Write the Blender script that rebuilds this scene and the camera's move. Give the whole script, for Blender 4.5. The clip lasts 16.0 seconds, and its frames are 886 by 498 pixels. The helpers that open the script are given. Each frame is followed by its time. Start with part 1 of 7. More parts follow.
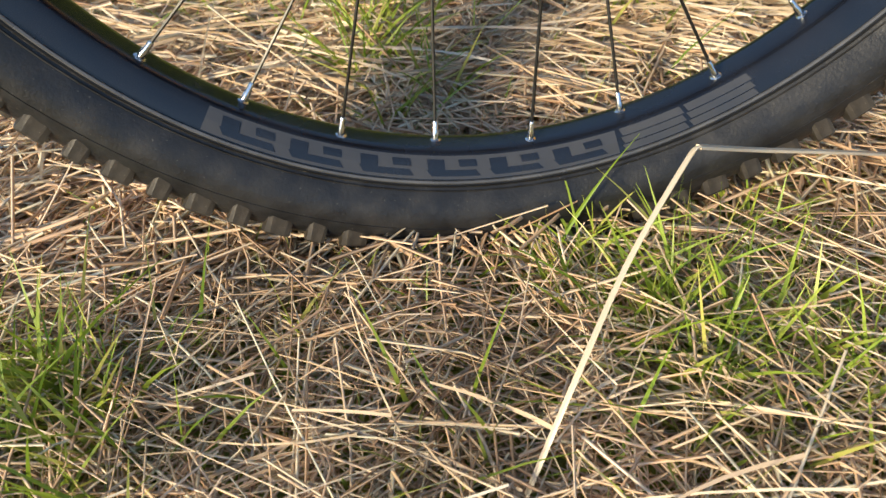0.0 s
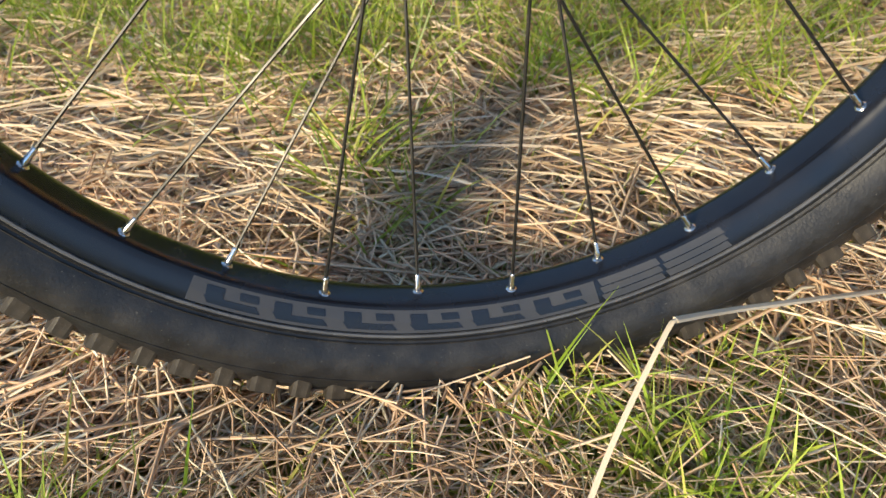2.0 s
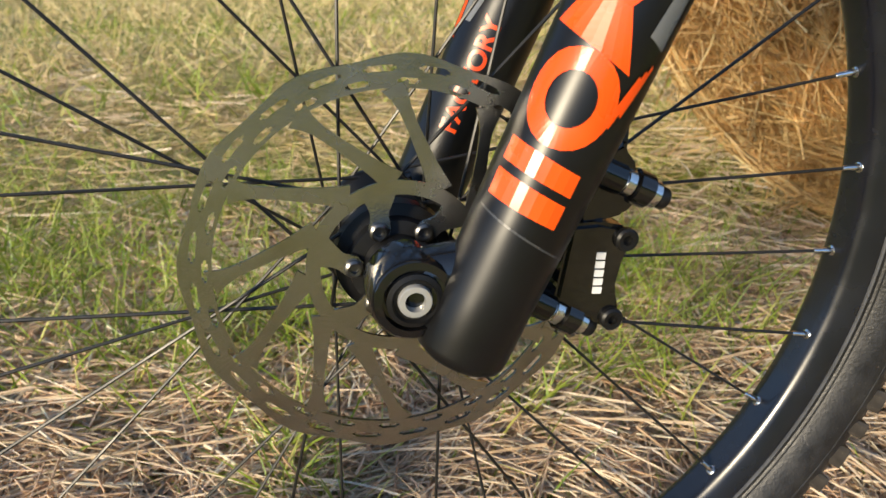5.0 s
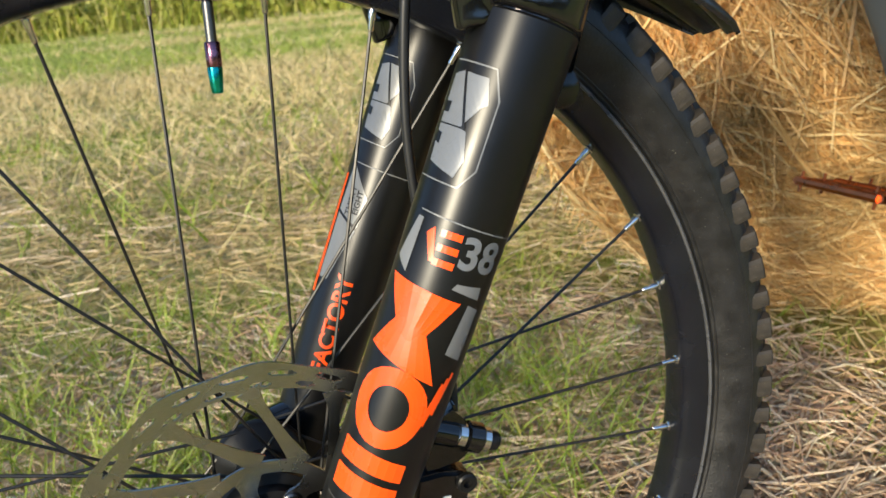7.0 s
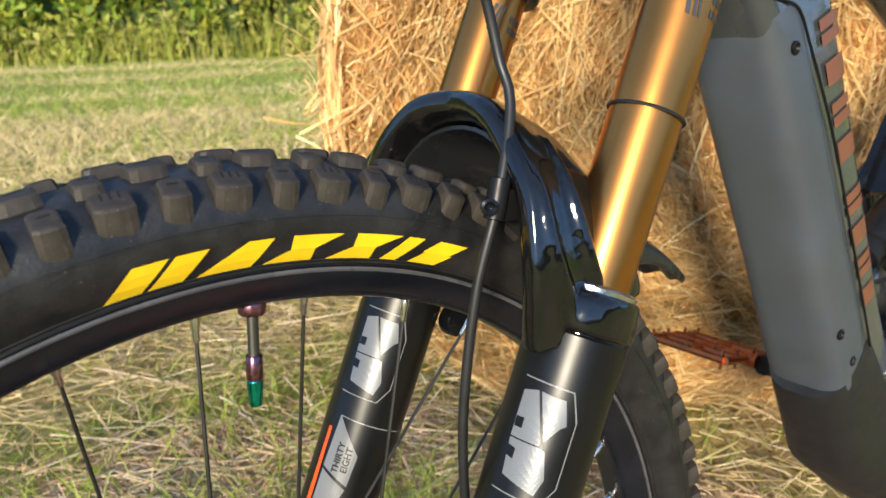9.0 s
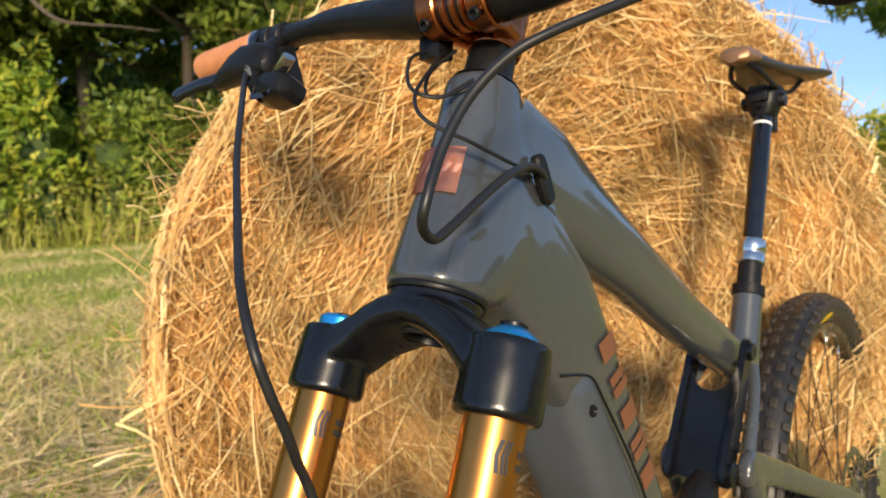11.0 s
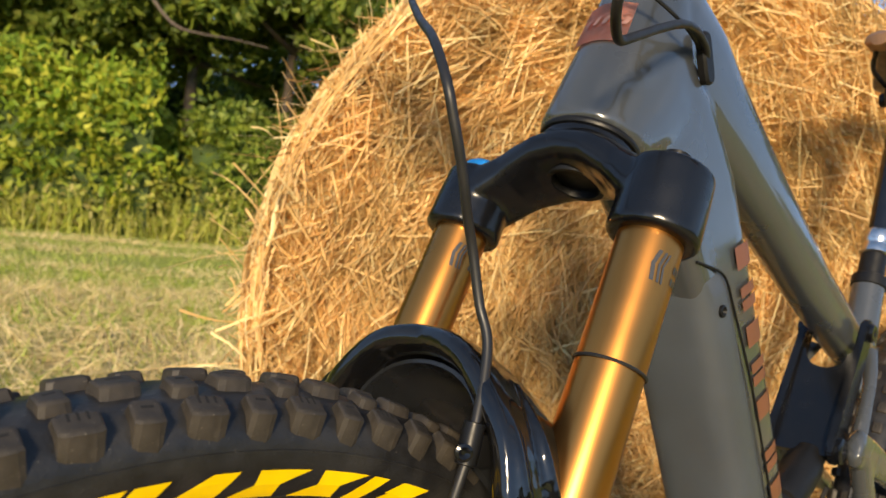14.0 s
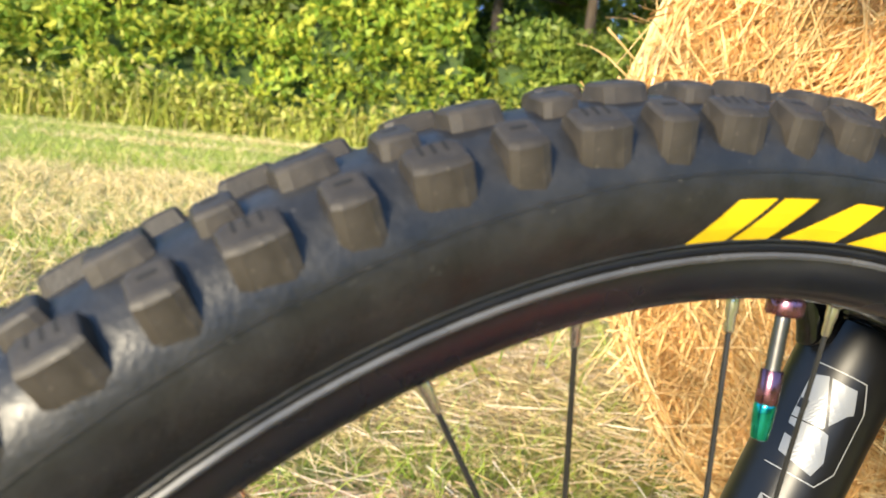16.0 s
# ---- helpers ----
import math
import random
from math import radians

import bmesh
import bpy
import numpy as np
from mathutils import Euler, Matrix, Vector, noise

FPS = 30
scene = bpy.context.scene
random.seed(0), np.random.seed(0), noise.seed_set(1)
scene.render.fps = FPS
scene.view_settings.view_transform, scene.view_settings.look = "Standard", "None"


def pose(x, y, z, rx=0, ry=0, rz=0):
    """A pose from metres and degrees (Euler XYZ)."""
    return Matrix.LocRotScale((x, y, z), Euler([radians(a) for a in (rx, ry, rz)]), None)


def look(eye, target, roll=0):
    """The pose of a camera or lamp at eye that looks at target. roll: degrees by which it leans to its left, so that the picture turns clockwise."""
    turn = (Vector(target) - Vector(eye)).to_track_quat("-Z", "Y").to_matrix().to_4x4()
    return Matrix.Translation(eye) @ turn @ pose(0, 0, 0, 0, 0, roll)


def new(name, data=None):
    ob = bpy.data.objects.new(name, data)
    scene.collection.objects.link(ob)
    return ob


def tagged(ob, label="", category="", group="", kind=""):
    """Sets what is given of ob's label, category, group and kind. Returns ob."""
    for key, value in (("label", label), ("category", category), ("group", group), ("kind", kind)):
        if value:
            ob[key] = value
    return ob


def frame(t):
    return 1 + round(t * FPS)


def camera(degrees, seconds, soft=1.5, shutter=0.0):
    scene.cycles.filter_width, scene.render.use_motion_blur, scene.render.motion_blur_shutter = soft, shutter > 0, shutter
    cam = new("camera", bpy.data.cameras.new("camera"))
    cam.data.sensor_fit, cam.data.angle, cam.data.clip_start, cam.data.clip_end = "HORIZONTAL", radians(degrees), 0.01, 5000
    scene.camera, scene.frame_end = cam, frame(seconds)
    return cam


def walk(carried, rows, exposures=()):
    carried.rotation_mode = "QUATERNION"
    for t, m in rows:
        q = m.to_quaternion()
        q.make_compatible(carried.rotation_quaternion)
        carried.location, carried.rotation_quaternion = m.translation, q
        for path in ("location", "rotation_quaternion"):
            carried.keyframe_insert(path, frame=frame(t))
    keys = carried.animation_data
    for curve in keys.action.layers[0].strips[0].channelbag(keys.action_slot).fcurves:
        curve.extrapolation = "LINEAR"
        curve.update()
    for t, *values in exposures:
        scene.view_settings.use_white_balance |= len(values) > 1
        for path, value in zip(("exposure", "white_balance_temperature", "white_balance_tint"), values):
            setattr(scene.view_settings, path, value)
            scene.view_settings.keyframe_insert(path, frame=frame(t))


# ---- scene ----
cam = camera(62.0, 16.0)
cam.data.dof.use_dof = True               # a small phone lens: the far field goes soft
cam.data.dof.focus_distance = 0.42
cam.data.dof.aperture_fstop = 15.0
PATH = [
    (0, (-0.0675, -0.3947, 0.3030), (0.0377, 1.1322, -0.9845), -3.88),
    (0.5, (-0.0605, -0.3750, 0.3236), (0.0552, 1.1460, -0.9699), -4.05),
    (1, (-0.0622, -0.3635, 0.3408), (0.0810, 1.1639, -0.9423), -3.83),
    (1.5, (-0.0637, -0.3548, 0.3490), (0.0853, 1.1921, -0.9099), -3.93),
    (2, (-0.0601, -0.3545, 0.3623), (0.1052, 1.2220, -0.8571), -3.59),
    (2.5, (-0.0599, -0.3571, 0.3875), (0.1309, 1.2518, -0.7851), -2.84),
    (3, (-0.0619, -0.3539, 0.4233), (0.1547, 1.3010, -0.6788), -2.28),
    (3.2, (-0.0595, -0.3569, 0.4313), (0.1603, 1.3244, -0.6294), -2.29),
    (5.3, (-0.0484, -0.3680, 0.5365), (0.3889, 1.4123, -0.2629), -0.75),
    (5.5, (-0.0505, -0.3710, 0.5519), (0.4140, 1.4112, -0.2278), -0.88),
    (6, (-0.0470, -0.3821, 0.5922), (0.4572, 1.4078, -0.1440), -2.12),
    (6.5, (-0.0282, -0.3944, 0.6187), (0.4902, 1.4038, -0.0867), -4.04),
    (7, (0.0091, -0.3962, 0.6410), (0.5486, 1.4009, -0.0514), -5.45),
    (7.5, (0.0295, -0.3898, 0.6814), (0.6247, 1.3920, -0.0047), -5.89),
    (8, (0.0091, -0.3797, 0.7032), (0.7193, 1.3728, 0.0516), -5.33),
    (8.5, (-0.0393, -0.3439, 0.7359), (0.8727, 1.3188, 0.1008), -3.13),
    (9, (-0.1011, -0.2970, 0.7669), (1.0525, 1.2305, 0.1873), -1.04),
    (9.5, (-0.1081, -0.2772, 0.8166), (1.2036, 1.1456, 0.3115), -0.19),
    (10, (-0.1075, -0.2811, 0.8646), (1.3142, 1.0647, 0.4550), -0.97),
    (10.2, (-0.1044, -0.2879, 0.8897), (1.3423, 1.0420, 0.5175), -1.48),
    (12.3, (-0.0821, -0.3120, 0.9273), (1.5194, 0.8693, 1.1261), -0.28),
    (12.5, (-0.0887, -0.3175, 0.9155), (1.5042, 0.8733, 1.1270), 0.51),
    (13, (-0.1085, -0.3128, 0.8715), (1.4449, 0.9344, 1.0476), 2.67),
    (13.5, (-0.1143, -0.2987, 0.8248), (1.3750, 1.0341, 0.9008), 4.56),
    (14, (-0.1292, -0.2680, 0.7802), (1.2764, 1.1545, 0.7571), 5.78),
    (14.5, (-0.1472, -0.2295, 0.7470), (1.1265, 1.3081, 0.6298), 6.69),
    (15, (-0.1599, -0.1895, 0.7171), (0.9302, 1.4758, 0.5211), 6.88),
    (15.5, (-0.1742, -0.1712, 0.7002), (0.7384, 1.5914, 0.4545), 6.37),
    (16, (-0.1924, -0.1769, 0.6913), (0.5732, 1.6441, 0.3787), 6.14),
]
walk(cam, [(t, look(eye, target, roll)) for t, eye, target, roll in PATH],
     exposures=[(0, 1.38, 7000, 3), (1.0, 1.43, 6900, 4), (2.0, 1.44, 7000, 3), (3.2, 1.44, 6800, 4), (5.3, 1.19, 6700, 5), (8, 1.33, 6300, 2), (9, 1.36, 6300, 5), (9.6, 1.31, 6700, 8), (10.2, 1.17, 6900, 9), (12.3, 0.93, 7450, 8), (13.5, 0.92, 7400, 7), (14.5, 1.33, 7800, 9), (15.0, 1.54, 7700, 9), (15.5, 1.77, 7250, 7), (16, 1.98, 6600, 4)])

# ---- world and sun ----
SUN_DIR = Vector((-0.725, -0.615, 0.31)).normalized()     # towards the low sun
SUN_EL = math.asin(SUN_DIR.z)
SUN_AZ = math.atan2(SUN_DIR.x, SUN_DIR.y)
world = bpy.data.worlds.new("sky")
world.use_nodes = True
scene.world = world
wn, wl = world.node_tree.nodes, world.node_tree.links
wn.clear()
sky = wn.new("ShaderNodeTexSky")
sky.sky_type = "NISHITA"
sky.sun_disc = False
sky.sun_elevation = SUN_EL
sky.sun_rotation = SUN_AZ
sky.air_density = 0.75
sky.dust_density = 0.02
sky.ozone_density = 2.6
bg = wn.new("ShaderNodeBackground")
bg.inputs["Strength"].default_value = 0.165
wout = wn.new("ShaderNodeOutputWorld")
# thin high cloud over the whole sky
wco = wn.new("ShaderNodeTexCoord")
wmap = wn.new("ShaderNodeMapping")
wmap.inputs["Scale"].default_value = (1.0, 1.0, 3.5)
cloud = wn.new("ShaderNodeTexNoise")
cloud.inputs["Scale"].default_value = 2.6
cloud.inputs["Detail"].default_value = 7
cloud.inputs["Roughness"].default_value = 0.55
wl.new(wco.outputs["Generated"], wmap.inputs["Vector"])
wl.new(wmap.outputs[0], cloud.inputs["Vector"])
thin = wn.new("ShaderNodeMapRange")
thin.inputs["From Min"].default_value, thin.inputs["From Max"].default_value = 0.45, 0.75
thin.inputs["To Max"].default_value = 0.24
wl.new(cloud.outputs["Fac"], thin.inputs["Value"])
wmix = wn.new("ShaderNodeMix")
wmix.data_type = "RGBA"
wmix.inputs[7].default_value = (3.3, 3.2, 3.1, 1)
wl.new(thin.outputs[0], wmix.inputs[0])
wl.new(sky.outputs[0], wmix.inputs[6])
# clear dry air: the pale belt of the horizon lies low
lift = wn.new("ShaderNodeVectorMath")
lift.inputs[1].default_value = (0.0, 0.0, 0.22)
wl.new(wco.outputs["Generated"], lift.inputs[0])
unit = wn.new("ShaderNodeVectorMath")
unit.operation = "NORMALIZE"
wl.new(lift.outputs[0], unit.inputs[0])
wl.new(unit.outputs[0], sky.inputs["Vector"])
wl.new(wmix.outputs[2], bg.inputs["Color"])
wl.new(bg.outputs[0], wout.inputs["Surface"])
sun_data = bpy.data.lights.new("sun", "SUN")
sun_data.energy = 3.1
sun_data.angle = radians(11.0)            # veiled by thin haze
sun_data.color = (1.0, 0.84, 0.63)
sun = new("sun", sun_data)
sun.matrix_world = look(SUN_DIR * 30, (0, 0, 0))


# ---- materials ----
def material(name, base, rough=0.5, metal=0.0, vary=0.15, scale=40.0, bump=0.0, bump_scale=200.0, island=0.0,
             dirt=None, dirt_amount=0.0, dirt_scale=8.0, coat=0.0, spec=0.5, rough_vary=0.08, specks=None, speck_scale=300.0):
    """A plain surface with grain, wear and fine relief; dirt is a second colour laid on in patches."""
    m = bpy.data.materials.new(name)
    m.use_nodes = True
    n, l = m.node_tree.nodes, m.node_tree.links
    b = n["Principled BSDF"]
    b.inputs["Metallic"].default_value = metal
    b.inputs["Coat Weight"].default_value = coat
    b.inputs["Coat Roughness"].default_value = 0.03
    b.inputs["Specular IOR Level"].default_value = spec
    co = n.new("ShaderNodeTexCoord")
    fine = n.new("ShaderNodeTexNoise")
    fine.inputs["Scale"].default_value = scale
    fine.inputs["Detail"].default_value = 6
    l.new(co.outputs["Object"], fine.inputs["Vector"])
    ramp = n.new("ShaderNodeMapRange")
    ramp.inputs["From Min"].default_value, ramp.inputs["From Max"].default_value = 0.3, 0.7
    ramp.inputs["To Min"].default_value, ramp.inputs["To Max"].default_value = 1 - vary, 1 + vary
    l.new(fine.outputs["Fac"], ramp.inputs["Value"])
    mul = n.new("ShaderNodeVectorMath")
    mul.operation = "SCALE"
    mul.inputs[0].default_value = base
    l.new(ramp.outputs[0], mul.inputs["Scale"])
    colour = mul.outputs[0]
    if island:
        geo = n.new("ShaderNodeNewGeometry")
        im = n.new("ShaderNodeMapRange")
        im.inputs["To Min"].default_value, im.inputs["To Max"].default_value = 1 - island, 1 + island
        l.new(geo.outputs["Random Per Island"], im.inputs["Value"])
        mul2 = n.new("ShaderNodeVectorMath")
        mul2.operation = "SCALE"
        l.new(colour, mul2.inputs[0])
        l.new(im.outputs[0], mul2.inputs["Scale"])
        colour = mul2.outputs[0]
    if dirt:
        big = n.new("ShaderNodeTexNoise")
        big.inputs["Scale"].default_value = dirt_scale
        big.inputs["Detail"].default_value = 8
        big.inputs["Roughness"].default_value = 0.65
        l.new(co.outputs["Object"], big.inputs["Vector"])
        dr = n.new("ShaderNodeMapRange")
        dr.inputs["From Min"].default_value, dr.inputs["From Max"].default_value = 0.48, 0.72
        dr.inputs["To Max"].default_value = dirt_amount
        l.new(big.outputs["Fac"], dr.inputs["Value"])
        mix = n.new("ShaderNodeMix")
        mix.data_type = "RGBA"
        mix.inputs[7].default_value = (*dirt, 1)
        l.new(dr.outputs[0], mix.inputs[0])
        l.new(colour, mix.inputs[6])
        colour = mix.outputs[2]
    if specks:
        dust = n.new("ShaderNodeTexNoise")
        dust.inputs["Scale"].default_value = speck_scale
        dust.inputs["Detail"].default_value = 3
        l.new(co.outputs["Object"], dust.inputs["Vector"])
        ds = n.new("ShaderNodeMapRange")
        ds.inputs["From Min"].default_value, ds.inputs["From Max"].default_value = 0.68, 0.80
        ds.inputs["To Max"].default_value = 0.5
        l.new(dust.outputs["Fac"], ds.inputs["Value"])
        dm = n.new("ShaderNodeMix")
        dm.data_type = "RGBA"
        dm.inputs[7].default_value = (*specks, 1)
        l.new(ds.outputs[0], dm.inputs[0])
        l.new(colour, dm.inputs[6])
        colour = dm.outputs[2]
    l.new(colour, b.inputs["Base Color"])
    rr = n.new("ShaderNodeMapRange")
    rr.inputs["From Min"].default_value, rr.inputs["From Max"].default_value = 0.3, 0.7
    rr.inputs["To Min"].default_value, rr.inputs["To Max"].default_value = max(0.02, rough - rough_vary), min(1, rough + rough_vary)
    l.new(fine.outputs["Fac"], rr.inputs["Value"])
    l.new(rr.outputs[0], b.inputs["Roughness"])
    if bump:
        grain = n.new("ShaderNodeTexNoise")
        grain.inputs["Scale"].default_value = bump_scale
        grain.inputs["Detail"].default_value = 5
        l.new(co.outputs["Object"], grain.inputs["Vector"])
        bp = n.new("ShaderNodeBump")
        bp.inputs["Strength"].default_value = bump
        bp.inputs["Distance"].default_value = 0.002
        l.new(grain.outputs["Fac"], bp.inputs["Height"])
        l.new(bp.outputs[0], b.inputs["Normal"])
    return m


def blade_material(name, colours, rough=0.6, translucent=0.25, spec=0.3, vary=0.25, scale=9.0):
    """Straw, grass or leaves: each blade has its own tint from a ramp, with streaks along it and light passing through."""
    m = bpy.data.materials.new(name)
    m.use_nodes = True
    n, l = m.node_tree.nodes, m.node_tree.links
    b = n["Principled BSDF"]
    b.inputs["Roughness"].default_value = rough
    b.inputs["Specular IOR Level"].default_value = spec
    geo = n.new("ShaderNodeNewGeometry")
    ramp = n.new("ShaderNodeValToRGB")
    while len(ramp.color_ramp.elements) < len(colours):
        ramp.color_ramp.elements.new(0.5)
    for k, c in enumerate(colours):
        e = ramp.color_ramp.elements[k]
        e.position = k / (len(colours) - 1)
        e.color = (*c, 1)
    l.new(geo.outputs["Random Per Island"], ramp.inputs[0])
    co = n.new("ShaderNodeTexCoord")
    no = n.new("ShaderNodeTexNoise")
    no.inputs["Scale"].default_value = scale
    no.inputs["Detail"].default_value = 5
    l.new(co.outputs["Object"], no.inputs["Vector"])
    mr = n.new("ShaderNodeMapRange")
    mr.inputs["From Min"].default_value, mr.inputs["From Max"].default_value = 0.3, 0.7
    mr.inputs["To Min"].default_value, mr.inputs["To Max"].default_value = 1 - vary, 1 + vary
    l.new(no.outputs["Fac"], mr.inputs["Value"])
    mul = n.new("ShaderNodeVectorMath")
    mul.operation = "SCALE"
    l.new(ramp.outputs[0], mul.inputs[0])
    l.new(mr.outputs[0], mul.inputs["Scale"])
    l.new(mul.outputs[0], b.inputs["Base Color"])
    tr = n.new("ShaderNodeBsdfTranslucent")
    l.new(mul.outputs[0], tr.inputs["Color"])
    mix = n.new("ShaderNodeMixShader")
    mix.inputs[0].default_value = translucent
    l.new(b.outputs[0], mix.inputs[1])
    l.new(tr.outputs[0], mix.inputs[2])
    l.new(mix.outputs[0], n["Material Output"].inputs["Surface"])
    return m


M_RUBBER = material("tyre_rubber", (0.012, 0.012, 0.013), 0.43, vary=0.28, scale=90, bump=0.16, bump_scale=520, dirt=(0.052, 0.049, 0.046), dirt_amount=0.4, dirt_scale=34, spec=0.48, specks=(0.22, 0.20, 0.17), speck_scale=620)
M_KNOB = material("knob_rubber", (0.028, 0.024, 0.020), 0.55, vary=0.3, scale=120, bump=0.10, bump_scale=700, dirt=(0.070, 0.058, 0.045), dirt_amount=0.6, dirt_scale=40, spec=0.4, specks=(0.26, 0.22, 0.17), speck_scale=700)
M_YELLOW = material("yellow_print", (0.91, 0.60, 0.008), 0.55, vary=0.08, scale=90, bump=0.1)
M_RIM = material("rim_black", (0.006, 0.007, 0.011), 0.24, vary=0.2, scale=30, dirt=(0.03, 0.028, 0.026), dirt_amount=0.10, dirt_scale=20, spec=0.55)
# lighter than the rim: the sky's reflection on its edge is put into the colour
M_LIP = material("rim_edge_sheen", (0.075, 0.076, 0.08), 0.28, vary=0.2, scale=60)
M_RIMGREY = material("rim_print_grey", (0.034, 0.036, 0.043), 0.42, vary=0.06, scale=60)
M_SILVER = material("polished_metal", (0.72, 0.71, 0.69), 0.22, 1.0, vary=0.08)
M_STEEL = material("rotor_steel", (0.40, 0.385, 0.355), 0.25, 1.0, vary=0.16, scale=25, bump=0.12, bump_scale=900, dirt=(0.20, 0.18, 0.15), dirt_amount=0.5, dirt_scale=25)
M_WASHER = material("bright_washer", (0.50, 0.50, 0.49), 0.38, 0.6, vary=0.08)
M_BOLT = material("dark_bolt_steel", (0.16, 0.155, 0.15), 0.35, 1.0, vary=0.15)
M_SPOKE = material("spoke_black", (0.018, 0.017, 0.016), 0.42, 0.3, vary=0.15)
M_LEG = material("fork_black_satin", (0.0045, 0.0045, 0.005), 0.35, vary=0.1, scale=30, rough_vary=0.04, spec=0.38)
M_GLOSS = material("black_gloss_plastic", (0.004, 0.004, 0.0045), 0.12, vary=0.1, scale=40, dirt=(0.03, 0.028, 0.024), dirt_amount=0.12, dirt_scale=30, coat=0.4, spec=0.5)
M_GUARD = material("guard_black_satin", (0.011, 0.012, 0.014), 0.27, vary=0.1, scale=40, dirt=(0.03, 0.028, 0.024), dirt_amount=0.15, dirt_scale=30, spec=0.6)
M_CROWN = material("crown_black", (0.004, 0.0045, 0.006), 0.22, vary=0.1, scale=40, dirt=(0.02, 0.019, 0.018), dirt_amount=0.15, dirt_scale=18, spec=0.5)
M_BLACK = material("matt_black_part", (0.007, 0.007, 0.0075), 0.40, vary=0.15, scale=60, bump=0.08, spec=0.28)
M_HOSE = material("hose_black", (0.011, 0.011, 0.012), 0.46, vary=0.1, scale=60)
M_GOLD = material("gold_anodised", (0.56, 0.235, 0.060), 0.30, 1.0, vary=0.05, scale=20, rough_vary=0.03)
M_BLUE = material("blue_anodised", (0.01, 0.30, 0.72), 0.3, 0.7, vary=0.05)
M_COPPER = material("copper_anodised", (0.42, 0.13, 0.05), 0.30, 1.0, vary=0.12, scale=60, bump=0.05)
M_BADGE = material("copper_badge", (0.86, 0.42, 0.28), 0.45, 1.0, vary=0.1, scale=80)
M_FRAME = material("frame_grey_gloss", (0.046, 0.051, 0.056), 0.30, vary=0.06, scale=15, coat=1.0, dirt=(0.055, 0.050, 0.040), dirt_amount=0.30, dirt_scale=9)
M_COVER = material("frame_grey_matt", (0.056, 0.066, 0.080), 0.40, vary=0.08, scale=25, dirt=(0.06, 0.056, 0.05), dirt_amount=0.3, dirt_scale=9)
M_RUST = material("copper_print", (0.18, 0.066, 0.033), 0.40, vary=0.1, scale=40)
M_ORANGE = material("orange_print", (0.95, 0.085, 0.006), 0.30, vary=0.05, scale=40)
M_HEX = material("silver_print", (0.155, 0.165, 0.18), 0.38, 0.1, vary=0.06, scale=30)
M_GREYPRINT = material("grey_print", (0.16, 0.165, 0.17), 0.35, vary=0.08, scale=30)
M_DARKPRINT = material("dark_line_print", (0.045, 0.046, 0.048), 0.32, vary=0.08, scale=30)
M_PINK = material("pink_print", (0.45, 0.05, 0.14), 0.4, vary=0.06)
# near-black in place of the shade inside the tread slits
M_SLITSHADE = material("slit_shade_paint", (0.003, 0.003, 0.003), 0.8, vary=0.1)
M_WHITE = material("white_print", (0.72, 0.72, 0.70), 0.4, vary=0.06)
M_GRIP = material("tan_grip_rubber", (0.55, 0.22, 0.095), 0.6, vary=0.12, scale=80, bump=0.25, bump_scale=600)
M_SADDLE = material("saddle_cover", (0.035, 0.034, 0.036), 0.42, vary=0.15, scale=60, bump=0.15)
M_SADDLENOSE = material("saddle_nose_bronze", (0.26, 0.14, 0.07), 0.38, 0.4, vary=0.15, scale=60)
M_OILSLICK = material("oilslick_pink", (0.26, 0.12, 0.16), 0.25, 1.0, vary=0.35, scale=220)
M_TEAL = material("oilslick_teal", (0.03, 0.42, 0.36), 0.22, 1.0, vary=0.3, scale=150)
M_STRAW = blade_material("straw", [(0.476, 0.295, 0.181), (0.752, 0.526, 0.345), (0.900, 0.714, 0.514), (0.714, 0.476, 0.288), (0.900, 0.827, 0.626), (0.577, 0.357, 0.219)], 0.45, 0.18, 0.4)
M_LONG = blade_material("long_straw", [(0.440, 0.317, 0.211), (0.616, 0.484, 0.352), (0.704, 0.598, 0.475), (0.546, 0.387, 0.238), (0.686, 0.546, 0.387), (0.739, 0.651, 0.528)], 0.45, 0.15, 0.4)
M_WEED = blade_material("tall_weeds", [(0.324, 0.367, 0.054), (0.454, 0.432, 0.086), (0.281, 0.356, 0.043), (0.540, 0.454, 0.173), (0.367, 0.410, 0.065)], 0.55, 0.3, 0.3)
M_DRY = blade_material("dry_grass", [(0.526, 0.395, 0.179), (0.658, 0.517, 0.263), (0.771, 0.639, 0.376), (0.508, 0.432, 0.179), (0.714, 0.573, 0.320)], 0.5, 0.25, 0.35)
M_PALE = blade_material("pale_stalk", [(0.66, 0.55, 0.40), (0.72, 0.61, 0.46)], 0.42, 0.15, 0.4)
M_GRASS = blade_material("grass", [(0.137, 0.227, 0.023), (0.248, 0.340, 0.039), (0.360, 0.432, 0.068), (0.199, 0.295, 0.029), (0.522, 0.487, 0.137)], 0.42, 0.30, 0.4)
M_HAY = blade_material("hay", [(0.552, 0.336, 0.132), (0.720, 0.462, 0.192), (0.876, 0.624, 0.300), (0.648, 0.396, 0.156), (0.880, 0.744, 0.408), (0.768, 0.504, 0.216)], 0.5, 0.2, 0.35)
M_LEAF = blade_material("leaf", [(0.058, 0.098, 0.017), (0.166, 0.232, 0.036), (0.294, 0.354, 0.055), (0.102, 0.159, 0.024), (0.333, 0.354, 0.066)], 0.5, 0.4, 0.35, vary=0.35, scale=0.6)
